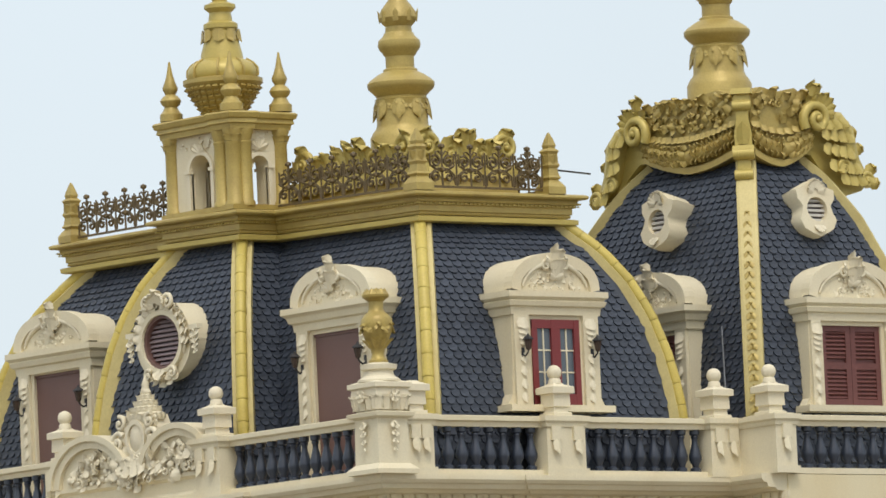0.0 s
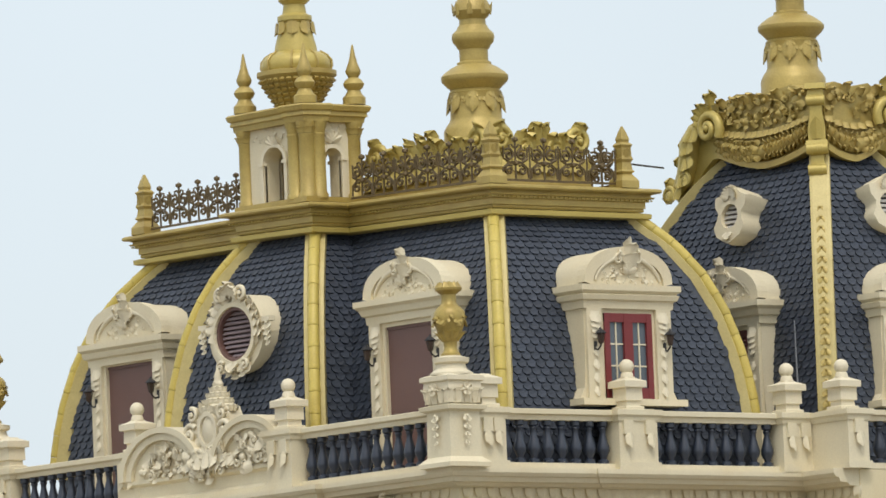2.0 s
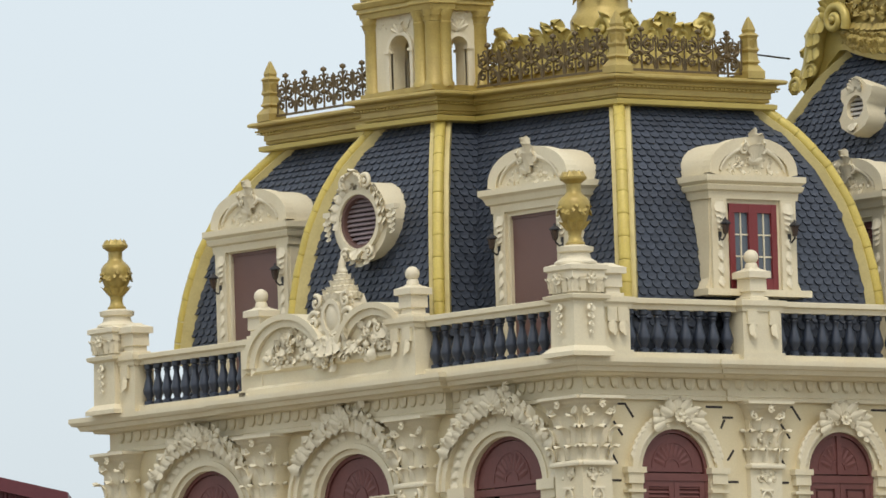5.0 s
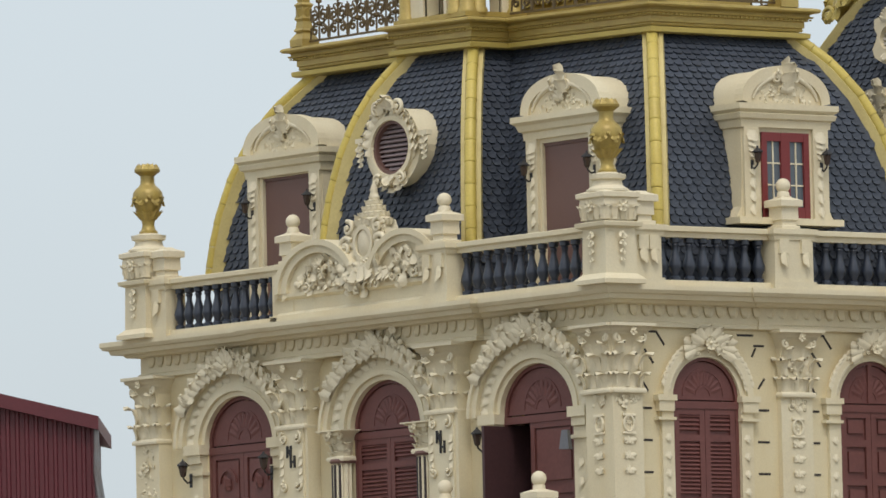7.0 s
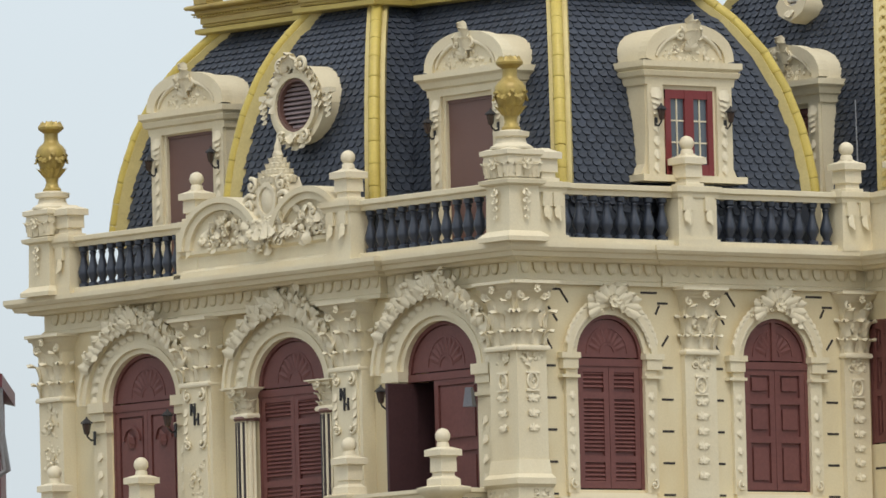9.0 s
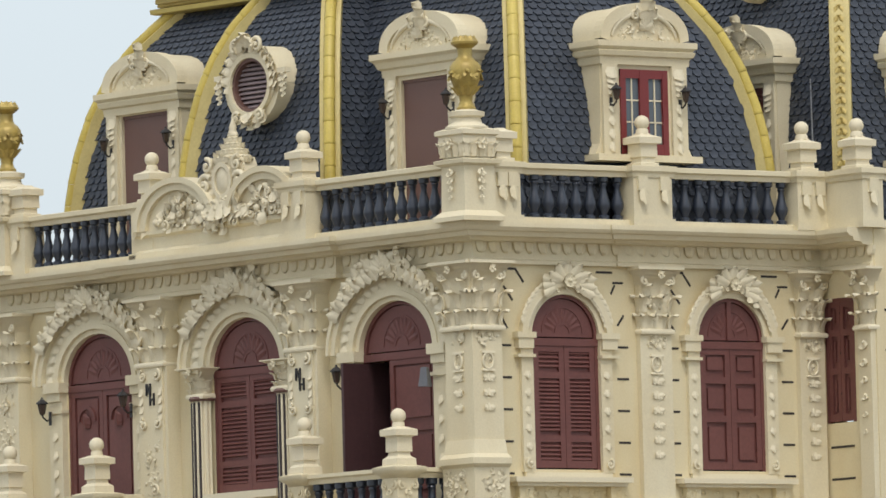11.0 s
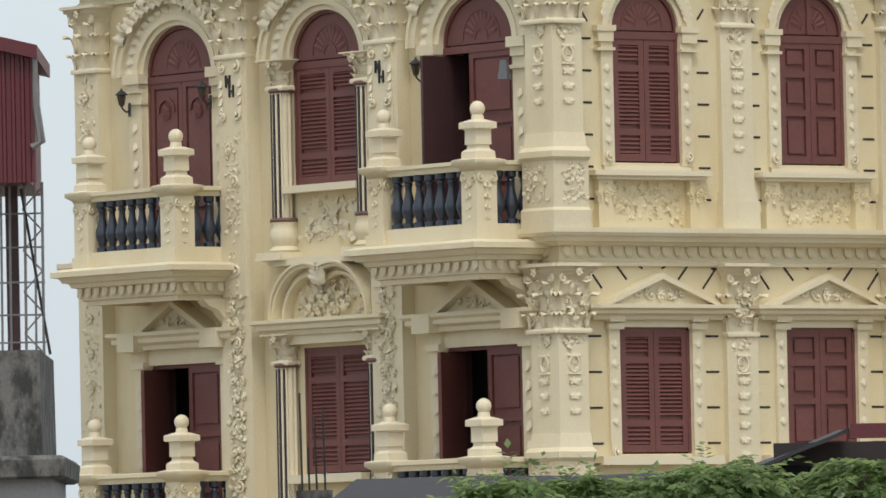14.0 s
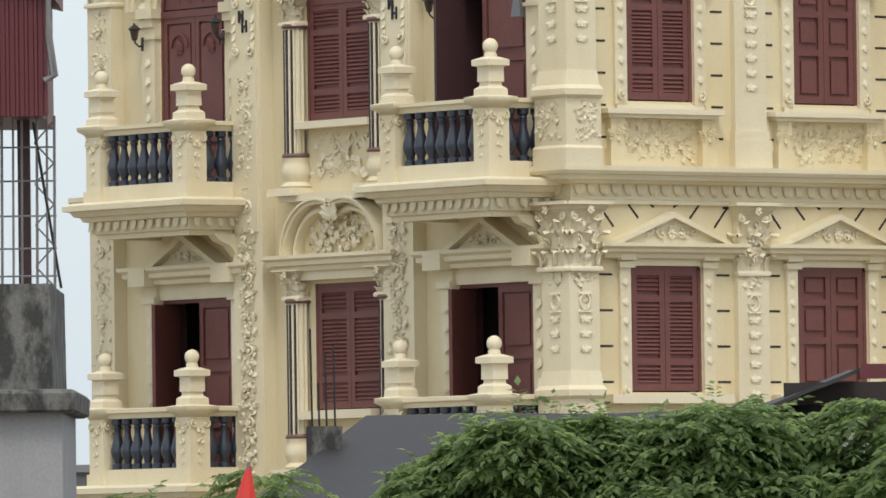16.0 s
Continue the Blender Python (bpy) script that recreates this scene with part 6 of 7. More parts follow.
turret = thing("roof_turret", T(1.90, 5.66, 4.15), "gold and cream lantern turret with clustered columns", "turret")
bm = B()
hx, hy = 0.40, 0.70
box(bm, -hx - 0.14, hx + 0.14, -hy - 0.14, hy + 0.14, 0.0, 0.08)
part("plinth", bm, GOLD, turret)
for sx, sy, extra in ((-1, -1, True), (-1, 1, False), (1, -1, False), (1, 1, False)):
    spots = [(sx * hx, sy * hy)]
    if extra:
        spots = [(-hx, -hy), (-hx + 0.16, -hy - 0.03), (-hx - 0.03, -hy + 0.22)]
    for x, y in spots:
        bm = B()
        lathe(bm, [(0.14, 0.06), (0.14, 0.12), (0.115, 0.16), (0.11, 1.05), (0.12, 1.07), (0.12, 1.09), (0.11, 1.10), (0.125, 1.18), (0.15, 1.26), (0.15, 1.30)], (x, y, 0), 14)
        part("column", bm, GOLD, turret, "", 40)
for mm, half in ((T(-hx, 0, 0) @ RZ(-90), hy - 0.12), (T(0, -hy, 0), hx - 0.10), (T(hx, 0, 0) @ RZ(-90), hy - 0.12), (T(0, hy, 0), hx - 0.10)):
    bm = B()
    wall_bay(bm, mm @ T(0, -0.03, 0), -half, half, 0.06, 1.30, 0.24 if half > 0.4 else 0.15, 0.06, 0.72, True, 0.0, 0.24)
    panel = part("arch_panel", bm, IVORY, turret, "cream arched panel")
    bm = B()
    hh = 0.24 if half > 0.4 else 0.15
    ring(bm, hh, hh + 0.06, -0.07, 0.0, 0, 0.72)
    for sgn in (-1, 1):
        lo, hi = sorted((sgn * hh, sgn * (hh + 0.07)))
        box(bm, lo, hi, -0.07, 0.0, 0.06, 0.70)
        box(bm, lo - 0.02, hi + 0.02, -0.09, 0.0, 0.68, 0.73)
    for k in range(5):
        leaf(bm, T(0, -0.05, 0.98) @ RY(-60 + 30 * k), 0.2, 0.1, 0.5, 2)
    foliage(bm, T(0, -0.03, 0), rect(-half + 0.05, half - 0.05, 1.06, 1.26), 16, 0.09, 61, 0.01)
    o = part("arch_trim", bm, WHITE, panel)
    o.matrix_basis = mm
bm = B()
sweep(bm, [(-hx, hy), (-hx, -hy + 0.25), (-hx - 0.06, -hy + 0.2), (-hx - 0.02, -hy - 0.02), (-hx + 0.2, -hy - 0.06), (-hx + 0.25, -hy), (hx, -hy), (hx, hy)],
      [(-0.2, 1.28), (0.12, 1.28), (0.13, 1.36), (0.16, 1.38), (0.15, 1.44), (0.18, 1.46), (0.20, 1.53), (0.17, 1.56), (-0.2, 1.57)], closed=True)
box(bm, -hx + 0.02, hx - 0.02, -hy + 0.02, hy - 0.02, 1.3, 1.56)
part("entablature", bm, GOLD, turret)
bm = B()
for sx, sy in ((-1, -1), (-1, 1), (1, -1), (1, 1)):
    for a in range(8):
        leaf(bm, T(sx * hx, sy * hy, 1.10) @ RZ(45 * a) @ T(0, -0.11, 0), 0.16, 0.10, 0.8, 2)
part("capital_leaves", bm, GOLD, turret, "", 70)
bm = B()
lathe(bm, [(0.27, 1.55), (0.27, 1.60), (0.53, 2.02), (0.56, 2.04), (0.56, 2.10), (0.46, 2.12)], seg=24)
bowl = part("bowl", bm, GOLD, turret, "", 25)
bm = B()
for row in range(6):
    z = 1.635 + row * 0.066
    r = 0.28 + (z - 1.60) * 0.62
    n = 18 + row * 3
    for k in range(n):
        a = 360 * (k + 0.5 * (row % 2)) / n
        box(bm, -math.pi * r / n * 0.75, math.pi * r / n * 0.75, -0.035, 0.02, -0.022, 0.022, 0.008, RZ(a) @ T(0, -r, z) @ RX(-35))
part("honeycomb", bm, GOLD, bowl, "rows of small raised scales")
bm = B()
lathe(bm, [(0.46, 2.10), (0.49, 2.16), (0.485, 2.24), (0.44, 2.31), (0.36, 2.36), (0.30, 2.38), (0.29, 2.46), (0.22, 2.72), (0.21, 2.78), (0.24, 2.82), (0.24, 2.88), (0.17, 2.92), (0.15, 3.04), (0.22, 3.10), (0.22, 3.15), (0.10, 3.20), (0.14, 3.34), (0.08, 3.48), (0.02, 3.9)], seg=20)
part("dome", bm, GOLD_BRIGHT, turret, "", 30)
for a in range(8):
    bm = B()
    tube(bm, [RZ(45 * a) @ Vector((0, -r, z)) for r, z in ((0.47, 2.11), (0.50, 2.17), (0.495, 2.25), (0.44, 2.32), (0.34, 2.38))], 0.018, 5)
    leaf(bm, RZ(45 * a) @ T(0, -0.24, 2.80) @ RX(8) @ RY(180), 0.24, 0.16, 0.6, 3)
    part("dome_rib", bm, GOLD, turret, "", 40)
for o in turret.children_recursive:
    for v in o.data.vertices:
        v.co.z = v.co.z * 0.873 if v.co.z < 1.57 else v.co.z - 0.20
for x, y in ((1.50, 6.36), (2.34, 4.94), (1.52, 4.98), (2.3, 6.36)):
    spire(T(x, y, 5.53))


def great_finial(m, label):
    t = thing("roof_finial", m, label, "finial", "great roof finials")
    bm = B()
    lathe(bm, [(0.46, -0.3), (0.46, 0.02), (0.42, 0.10), (0.38, 0.15), (0.36, 0.2), (0.355, 0.52), (0.37, 0.56), (0.34, 0.60), (0.40, 0.66), (0.46, 0.72), (0.47, 0.75), (0.47, 0.79), (0.42, 0.84), (0.32, 0.91), (0.24, 0.95), (0.24, 0.98), (0.20, 1.0), (0.20, 1.16), (0.23, 1.19), (0.24, 1.22),
               (0.28, 1.26), (0.30, 1.32), (0.29, 1.38), (0.22, 1.45), (0.21, 1.48), (0.19, 1.50), (0.18, 1.58), (0.23, 1.63), (0.265, 1.70), (0.25, 1.78), (0.20, 1.86), (0.13, 1.95), (0.10, 2.1), (0.16, 2.2), (0.06, 2.5), (0.02, 2.9)], seg=24)
    part("body", bm, GOLD, t, "", 30)
    bm = B()
    for a in range(8):
        mm = RZ(45 * a) @ T(0, -0.36, 0)
        leaf(bm, mm @ T(0, 0.02, 0.55) @ RY(180), 0.30, 0.18, 0.3, 3)
        garland(bm, RZ(45 * a + 22.5) @ T(0, -0.35, 0), -0.13, 0.54, 0.13, 0.54, 0.07, 0.08, 4, a)
        leaf(bm, RZ(45 * a) @ T(0, -0.25, 1.64), 0.18, 0.08, 0.2, 1)
    part("garland", bm, GOLD, t, "carved leaf garland", 70)


great_finial(T(3.40, 3.56, 5.02), "tall turned gold finial with leaf garland on the roof")
great_finial(T(8.40, 2.70, 5.82), "tall turned gold finial with leaf garland on the pavilion roof")

# attic with scroll cresting behind the railings
t = thing("roof_attic", Matrix(), "low gold roof attic crowned with carved scrolls and leaves", "attic")
bm = B()
rings = []
for ins, z in ((0, 4.04), (0.06, 4.3), (0.2, 4.62), (0.16, 4.66), (0.16, 4.72), (0.3, 4.76)):
    rings.append([bm.verts.new(p) for p in ((2.55 + ins, 2.15 + ins, z), (4.35 - ins, 2.15 + ins, z), (4.35 - ins, 5.25 - ins, z), (2.55 + ins, 5.25 - ins, z))])
for a, b in zip(rings, rings[1:]):
    for k in range(4):
        bm.faces.new((a[k], a[(k + 1) % 4], b[(k + 1) % 4], b[k]))
bm.faces.new(rings[-1])
part("body", bm, GOLD, t)
bm = B()
rnd = random.Random(7)
for mm, L in ((W(3.7, 4.66, 2.70), 1.45), (S(3.45, 4.66, 2.30), 0.85)):
    k = 0
    x = -L
    while x < L:
        h = 0.36 + 0.14 * math.cos(x / L * 2.2) + rnd.uniform(-0.02, 0.04)
        leaf(bm, mm @ T(x, -0.03, -0.06) @ RY(rnd.uniform(-25, 25)), h, 0.20, rnd.uniform(0.5, 0.9), 3)
        leaf(bm, mm @ T(x, -0.06, -0.12) @ RY(180 + rnd.uniform(-30, 30)), 0.3, 0.2, 0.6, 3)
        k += 1
        x += 0.15
    for sgn in (-1, 1):
        spiral(bm, mm @ T(sgn * L * 0.80, -0.06, 0.12), 0.19, 1.5, 0.30, sgn)
        spiral(bm, mm @ T(sgn * L * 0.30, -0.06, 0.0), 0.14, 1.4, 0.30, -sgn)
        leaf(bm, mm @ T(sgn * L * 0.78, -0.05, 0.18) @ RY(sgn * 20), 0.34, 0.24, 0.9, 3)
        leaf(bm, mm @ T(sgn * L * 0.12, -0.05, 0.14) @ RY(-sgn * 16), 0.38, 0.24, 0.9, 3)
part("cresting", bm, GOLD_BRIGHT, t, "carved gold scrolls and leaves", 70)


# iron roof railings
def unit_mesh():
    bm = B()
    for sgn in (-1, 1):
        for zc, r, fl in ((0.15, 0.075, 1), (0.36, 0.085, -1)):
            pts = []
            for i in range(16):
                a = i / 15 * 1.35 * math.tau
                rr = r * (0.2 + 0.8 * i / 15)
                pts.append((sgn * (0.095 + fl * rr * math.cos(a) * 0.9), 0, zc + rr * math.sin(a)))
            tube(bm, pts, 0.016, 5)
        tube(bm, [(sgn * 0.02, 0, 0.27), (sgn * 0.09, 0, 0.26), (sgn * 0.17, 0, 0.30), (sgn * 0.18, 0, 0.47)], 0.012, 5)
        tube(bm, [(sgn * 0.02, 0, 0.24), (sgn * 0.10, 0, 0.25), (sgn * 0.18, 0, 0.18), (sgn * 0.19, 0, 0.04)], 0.012, 5)
        leaf(bm, T(sgn * 0.10, 0, 0.27) @ RY(sgn * 60), 0.09, 0.05, 0.4, 1)
    tube(bm, [(0, 0, 0.0), (0, 0, 0.56)], 0.013, 5)
    bmesh.ops.create_icosphere(bm, subdivisions=1, radius=0.045, matrix=T(0, 0, 0.25))
    bmesh.ops.create_icosphere(bm, subdivisions=1, radius=0.042, matrix=T(0, 0, 0.57))
    for sgn in (-1, 1):
        tube(bm, [(0, 0, 0.44), (sgn * 0.05, 0, 0.50), (sgn * 0.09, 0, 0.49), (sgn * 0.09, 0, 0.45), (sgn * 0.06, 0, 0.44)], 0.011, 5)
    tube(bm, [(0.21, 0, 0.0), (0.21, 0, 0.50)], 0.011, 5)
    return part("scroll_panel", bm, IRON)


um = unit_mesh()
UNIT = um.data
bpy.data.objects.remove(um)


def railing(m, length):
    t = thing("roof_railing", m, "gilded wrought-iron scroll railing along the roof edge", "railing", "roof railings")
    n = max(1, round(length / 0.48))
    for k in range(n):
        o = new("scroll_panel", UNIT)
        o.parent = t
        o.matrix_basis = T((k + 0.5) * length / n, 0, 0.05) @ Matrix.Diagonal((length / n / 0.42, 1.3, 1.0, 1))
    bm = B()
    box(bm, 0, length, -0.015, 0.015, 0.05, 0.08)
    part("bottom_rail", bm, IRON, t)


def roof_post(m):
    t = thing("roof_post", m, "small gold pedestal finial between roof railings", "finial", "roof posts")
    bm = B()
    square(bm, [(0.15, 0), (0.15, 0.10), (0.11, 0.16), (0.08, 0.20), (0.11, 0.23), (0.09, 0.26), (0.075, 0.36), (0.10, 0.40), (0.085, 0.44), (0.08, 0.56), (0.10, 0.60), (0.06, 0.64), (0.07, 0.68), (0.04, 0.78), (0.01, 0.86)])
    part("shaft", bm, GOLD, t)
    bm = B()
    for a in range(4):
        leaf(bm, RZ(90 * a) @ T(0, -0.08, 0.42), 0.18, 0.11, 0.6, 3)
    part("leaves", bm, GOLD, t, "", 70)


roof_post(T(2.03, 1.50, 4.06))
roof_post(T(4.32, 1.50, 4.06))
roof_post(T(2.03, 9.55, 4.17))
railing(W(4.66, 4.12, 2.02) @ RY(1.1), 2.98)
railing(W(9.40, 4.17, 2.02), 2.75)
railing(S(2.20, 4.06, 1.50), 1.98)
railing(T(4.3, 1.7, 4.06) @ RZ(90), 3.0)

# pavilion roof crest
t = thing("pavilion_crest", Matrix(), "gold carved crest with garlands and great scrolls on the roof top", "crest")
bm = B()
TX0, TX1, TY0, TY1 = 7.82, 8.84, 1.50, 3.50


def crest_panel(bm, mm, half, sg):
    us = [2 * i / 16 - 1 for i in range(17)]
    lo = [(half * u, 4.42 + 0.15 * u * u + 0.12 * max(0.0, sg * u)) for u in us]
    prism(bm, lo + [(half, 5.42), (half * 0.6, 5.54), (0, 5.48), (-half * 0.6, 5.54), (-half, 5.42)], -0.12, 0.25, mm)
    inner = [(x, z + 0.09) for x, z in lo]
    prism(bm, lo + inner[::-1], -0.20, -0.05, mm)


MW, MS = W((TY0 + TY1) / 2, 0.12, TX0 - 0.02), S((TX0 + TX1) / 2, 0.12, TY0 - 0.02)
HW, HS = (TY1 - TY0) / 2, (TX1 - TX0) / 2
crest_panel(bm, MW, HW, -1)
crest_panel(bm, MS, HS, 1)
part("panel", bm, GOLD, t)
bm = B()
for mm, half, sd in ((MW, HW, 1), (MS, HS, 2)):
    n = int(half * 2 / 0.085)
    # swag: a bulging roll of leaves under a scalloped cloth edge
    pts = [mm @ Vector((half * u * 0.95, -0.14, 4.66 + 0.22 * u * u)) for u in (-1, -0.75, -0.5, -0.25, 0, 0.25, 0.5, 0.75, 1)]
    tube(bm, pts, [0.06, 0.09, 0.11, 0.12, 0.12, 0.12, 0.11, 0.09, 0.06], 8)
    for row, (z, k, yy) in enumerate(((4.60, 0.14, -0.22), (4.68, 0.15, -0.25), (4.75, 0.13, -0.22))):
        for i in range(n):
            x = half * (2 * (i + 0.5) / n - 1) * 0.95
            side = 1 if x > 0 else -1
            leaf(bm, mm @ T(x, yy + 0.08 * abs(x / half), z + 0.22 * (x / half) ** 2) @ RY(side * (72 - 30 * (row - 1)) + 14 * math.sin(i * 2.1)), k, 0.11, 0.8, 3, 0.3)
    for i in range(int(n * 0.7)):
        x = half * (2 * (i + 0.5) / int(n * 0.7) - 1)
        leaf(bm, mm @ T(x, -0.15, 4.96 + 0.12 * (x / half) ** 2) @ RY(180), 0.13, 0.17, 0.6, 1, 0.5)
    rnd = random.Random(sd)
    for i in range(int(half * 12)):
        x = rnd.uniform(-0.93, 0.93) * half
        leaf(bm, mm @ T(x, -0.14, rnd.uniform(5.0, 5.22)) @ RY(rnd.uniform(-70, 70)), rnd.uniform(0.16, 0.24), rnd.uniform(0.10, 0.15), 0.7, 3, 0.2)
    for i in range(int(half * 9)):
        x = half * (2 * (i + 0.5) / int(half * 9) - 1) * 0.95
        leaf(bm, mm @ T(x, -0.13, 5.36) @ RY(rnd.uniform(-40, 40)), rnd.uniform(0.16, 0.30), 0.15, 0.9, 3, 0.35)
    foliage(bm, mm @ T(0, -0.15, 0), rect(-half * 0.92, half * 0.92, 5.02, 5.42), int(half * 60), 0.13, 33 + sd, 0.04)
part("garland", bm, GOLD, t, "carved leaf garlands and foliage", 70)
for mm, half, sg in ((MW, HW, -1), (MS, HS, 1)):
    mq = mm @ T(sg * (half + 0.02), -0.16, 0)

    def piece(name, build, smooth=70):
        bm = B()
        build(bm)
        part(name, bm, GOLD_BRIGHT, t, "", smooth)

    plate = [(-0.1, 5.46), (0.15, 5.46), (0.30, 5.26), (0.54, 5.14), (0.70, 4.96), (0.75, 4.74), (0.86, 4.52), (1.00, 4.38), (1.06, 4.24), (0.96, 4.14), (0.80, 4.12), (0.62, 4.28), (0.42, 4.50), (0.15, 4.68), (-0.1, 4.68)]
    shift = 0.0
    if sg > 0:
        plate = plate[:9] + [(0.92, 4.12), (0.62, 4.04), (0.42, 4.12), (0.28, 4.30), (0.16, 4.44), (0.03, 4.60), (-0.1, 4.62)]
        shift = 0.10
    piece("scroll_plate", lambda bm: prism(bm, [(sg * x, z) for x, z in plate], 0.04, 0.20, mq), 0)
    # great volute under a spray of leaves, then a long body curling down and out
    piece("volute", lambda bm: spiral(bm, mq @ T(sg * 0.04, -0.09, 5.10), 0.24, 1.6, 0.30, sg, 8))
    for k in range(6):
        piece("acanthus_leaf", lambda bm: leaf(bm, mq @ T(sg * 0.12, -0.04, 5.20) @ RY(sg * (-26 + 24 * k)), 0.38 - 0.025 * abs(k - 2), 0.24, 0.6, 3, 0.22))
    for dx, dz, an, ln in ((0.06, 5.42, 14, 0.30), (0.05, 5.54, -30, 0.18)):
        piece("acanthus_leaf", lambda bm: leaf(bm, mq @ T(sg * dx, -0.02, dz) @ RY(sg * an), ln, 0.20, 0.9, 3, 0.2))
    curve = [(0.26, 5.14), (0.46, 5.10), (0.60, 4.94), (0.64, 4.72), (0.72, 4.50), (0.88, 4.32), (1.00, 4.26)]
    piece("scroll_body", lambda bm: tube(bm, [mq @ Vector((sg * x, 0.0, z)) for x, z in curve], [0.09, 0.14, 0.16, 0.155, 0.14, 0.11, 0.06], 10))
    for (x, z), fl in zip(curve[1:6], (135, 160, 176, 160, 135)):
        for q, off in ((28, 0.13), (6, 0.04)) if sg < 0 else ((30, 0.30), (26, 0.16), (6, 0.04), (-10, -0.06)):
            piece("acanthus_leaf", lambda bm: leaf(bm, mq @ T(sg * (x - shift - off), -0.12, z + off * 0.1) @ RY(sg * (fl + q)), 0.25, 0.15, 0.6, 3, 0.15))
    for x, z, an, ln in ((0.72, 4.92, 70, 0.16), (0.80, 4.66, 52, 0.22), (1.00, 4.36, 50, 0.26), (1.04, 4.24, 96, 0.24)):
        piece("acanthus_leaf", lambda bm: leaf(bm, mq @ T(sg * x, 0.02, z) @ RY(sg * an), ln, 0.17, 0.9, 3, 0.2))
    for x, z, r in ((0.58 - shift, 4.42, 0.12), (0.94 - shift * 0.5, 4.24, 0.13)):
        piece("volute", lambda bm: spiral(bm, mq @ T(sg * x, -0.12, z), r, 1.5, 0.30, -sg))
bm = B()
c0 = Vector((TX0 - 0.08, TY0 - 0.08, 4.45))
mq = T(*c0) @ RZ(-45) @ T(0, 0, -4.45)
# stacked consoles: cap, waisted shaft and rolled brackets
box(bm, -0.15, 0.15, -0.20, 0.15, 5.54, 5.62, 0.015, mq)
box(bm, -0.12, 0.12, -0.15, 0.15, 5.44, 5.54, 0.015, mq)
for z, r, w, d in ((5.38, 0.075, 0.13, 0.12), (4.70, 0.085, 0.15, 0.14), (4.40, 0.075, 0.13, 0.20), (4.16, 0.07, 0.12, 0.22), (3.96, 0.055, 0.10, 0.22)):
    tube(bm, [mq @ Vector((-w, -d, z)), mq @ Vector((w, -d, z))], r, 10)
    for sx in (-0.5, 0.0, 0.5):
        tube(bm, [mq @ Vector((w * sx - 0.008, -d, z)), mq @ Vector((w * sx + 0.008, -d, z))], r * 1.12, 10)
for zs in ([(0.085, 5.32), (0.085, 5.20), (0.12, 5.0), (0.12, 4.84), (0.075, 4.76)],):
    for (w0, za), (w1, zb) in zip(zs, zs[1:]):
        prism(bm, [(-w1, zb), (w1, zb), (w0, za), (-w0, za)], -0.13, 0.15, mq)
for z0, z1, hw, d in ((4.76, 4.82, 0.16, 0.20), (4.46, 4.66, 0.10, 0.15), (4.20, 4.38, 0.09, 0.20), (3.98, 4.14, 0.085, 0.20)):
    box(bm, -hw, hw, -d, 0.15, z0, z1, 0.015, mq)
leaf(bm, mq @ T(0, -0.14, 4.84), 0.34, 0.16, 0.4, 3)
part("corner_console", bm, GOLD_BRIGHT, t, "", 40)
# small gold husks down the hip
for k in range(21):
    bm = B()
    p = ROOF2.corner(0, 3.85 - 0.145 * k)
    for a in (-34, 34):
        leaf(bm, T(*p) @ RZ(-45) @ T(0, -0.06, 0) @ RY(180 + a), 0.13, 0.075, 0.5, 2)
    bmesh.ops.create_icosphere(bm, subdivisions=1, radius=0.022, matrix=T(*p) @ RZ(-45) @ T(0, -0.075, 0))
    part("husk", bm, GOLD, t, "", 70)

# cable, rod and wall lamps
t = thing("lightning_rod", T(6.84, 1.0, 0), "thin grey metal rod standing on the terrace", "rod")
bm = B()
tube(bm, [(0, 0, -0.02), (0, 0, 1.4), (-0.01, 0, 2.25)], [0.018, 0.014, 0.008], 6)
part("rod", bm, material("bare_zinc", (0.35, 0.36, 0.38), 0.45, metal=0.5, stain=0.3), t)
t = thing("cable", Matrix(), "thin dark cable between two roof finials", "cable")
bm = B()
tube(bm, [(4.35, 1.5, 4.50), (4.9, 2.2, 4.52), (5.6, 3.2, 4.64), (7.2, 4.2, 4.72)], 0.014, 5)
part("wire", bm, BLACK, t)
for y, z in ((9.14 + 0.98, -1.95), (9.14 - 0.98, -1.95), (2.20 + 0.98, -1.92)):
    lantern(W(y, z, 0.30) @ T(0, 0, 0) @ Matrix.Scale(1.1, 4))
t = thing("floodlight", W(2.20 - 0.92, -1.95, 0.28) @ RZ(30), "small grey floodlight on the wall by the door", "floodlight")
bm = B()
box(bm, -0.07, 0.07, -0.20, -0.05, -0.13, 0.13, 0.03)
part("housing", bm, material("grey_plastic", (0.13, 0.135, 0.15), 0.5, stain=0.2), t)
bm = B()
tube(bm, [(0, 0, 0), (0, -0.1, 0)], 0.02)
part("arm", bm, BLACK, t)

# ---- the small blue and white dome behind ----
t = thing("glazed_dome", T(5.35, 3.0, 3.72) @ Matrix.Scale(0.5, 4), "small blue and white glazed dome behind the roofs", "dome")
bm = B()
lathe(bm, [(0.55, -2.2), (0.55, 0.5), (0.52, 0.75), (0.42, 0.98), (0.22, 1.15), (0.05, 1.2)], seg=20)
part("shell", bm, material("blue_glaze", (0.07, 0.09, 0.22), 0.3, stain=0.6, stain_size=6, stain_colour=(0.5, 0.5, 0.55), grain=0.1), t, "", 40)

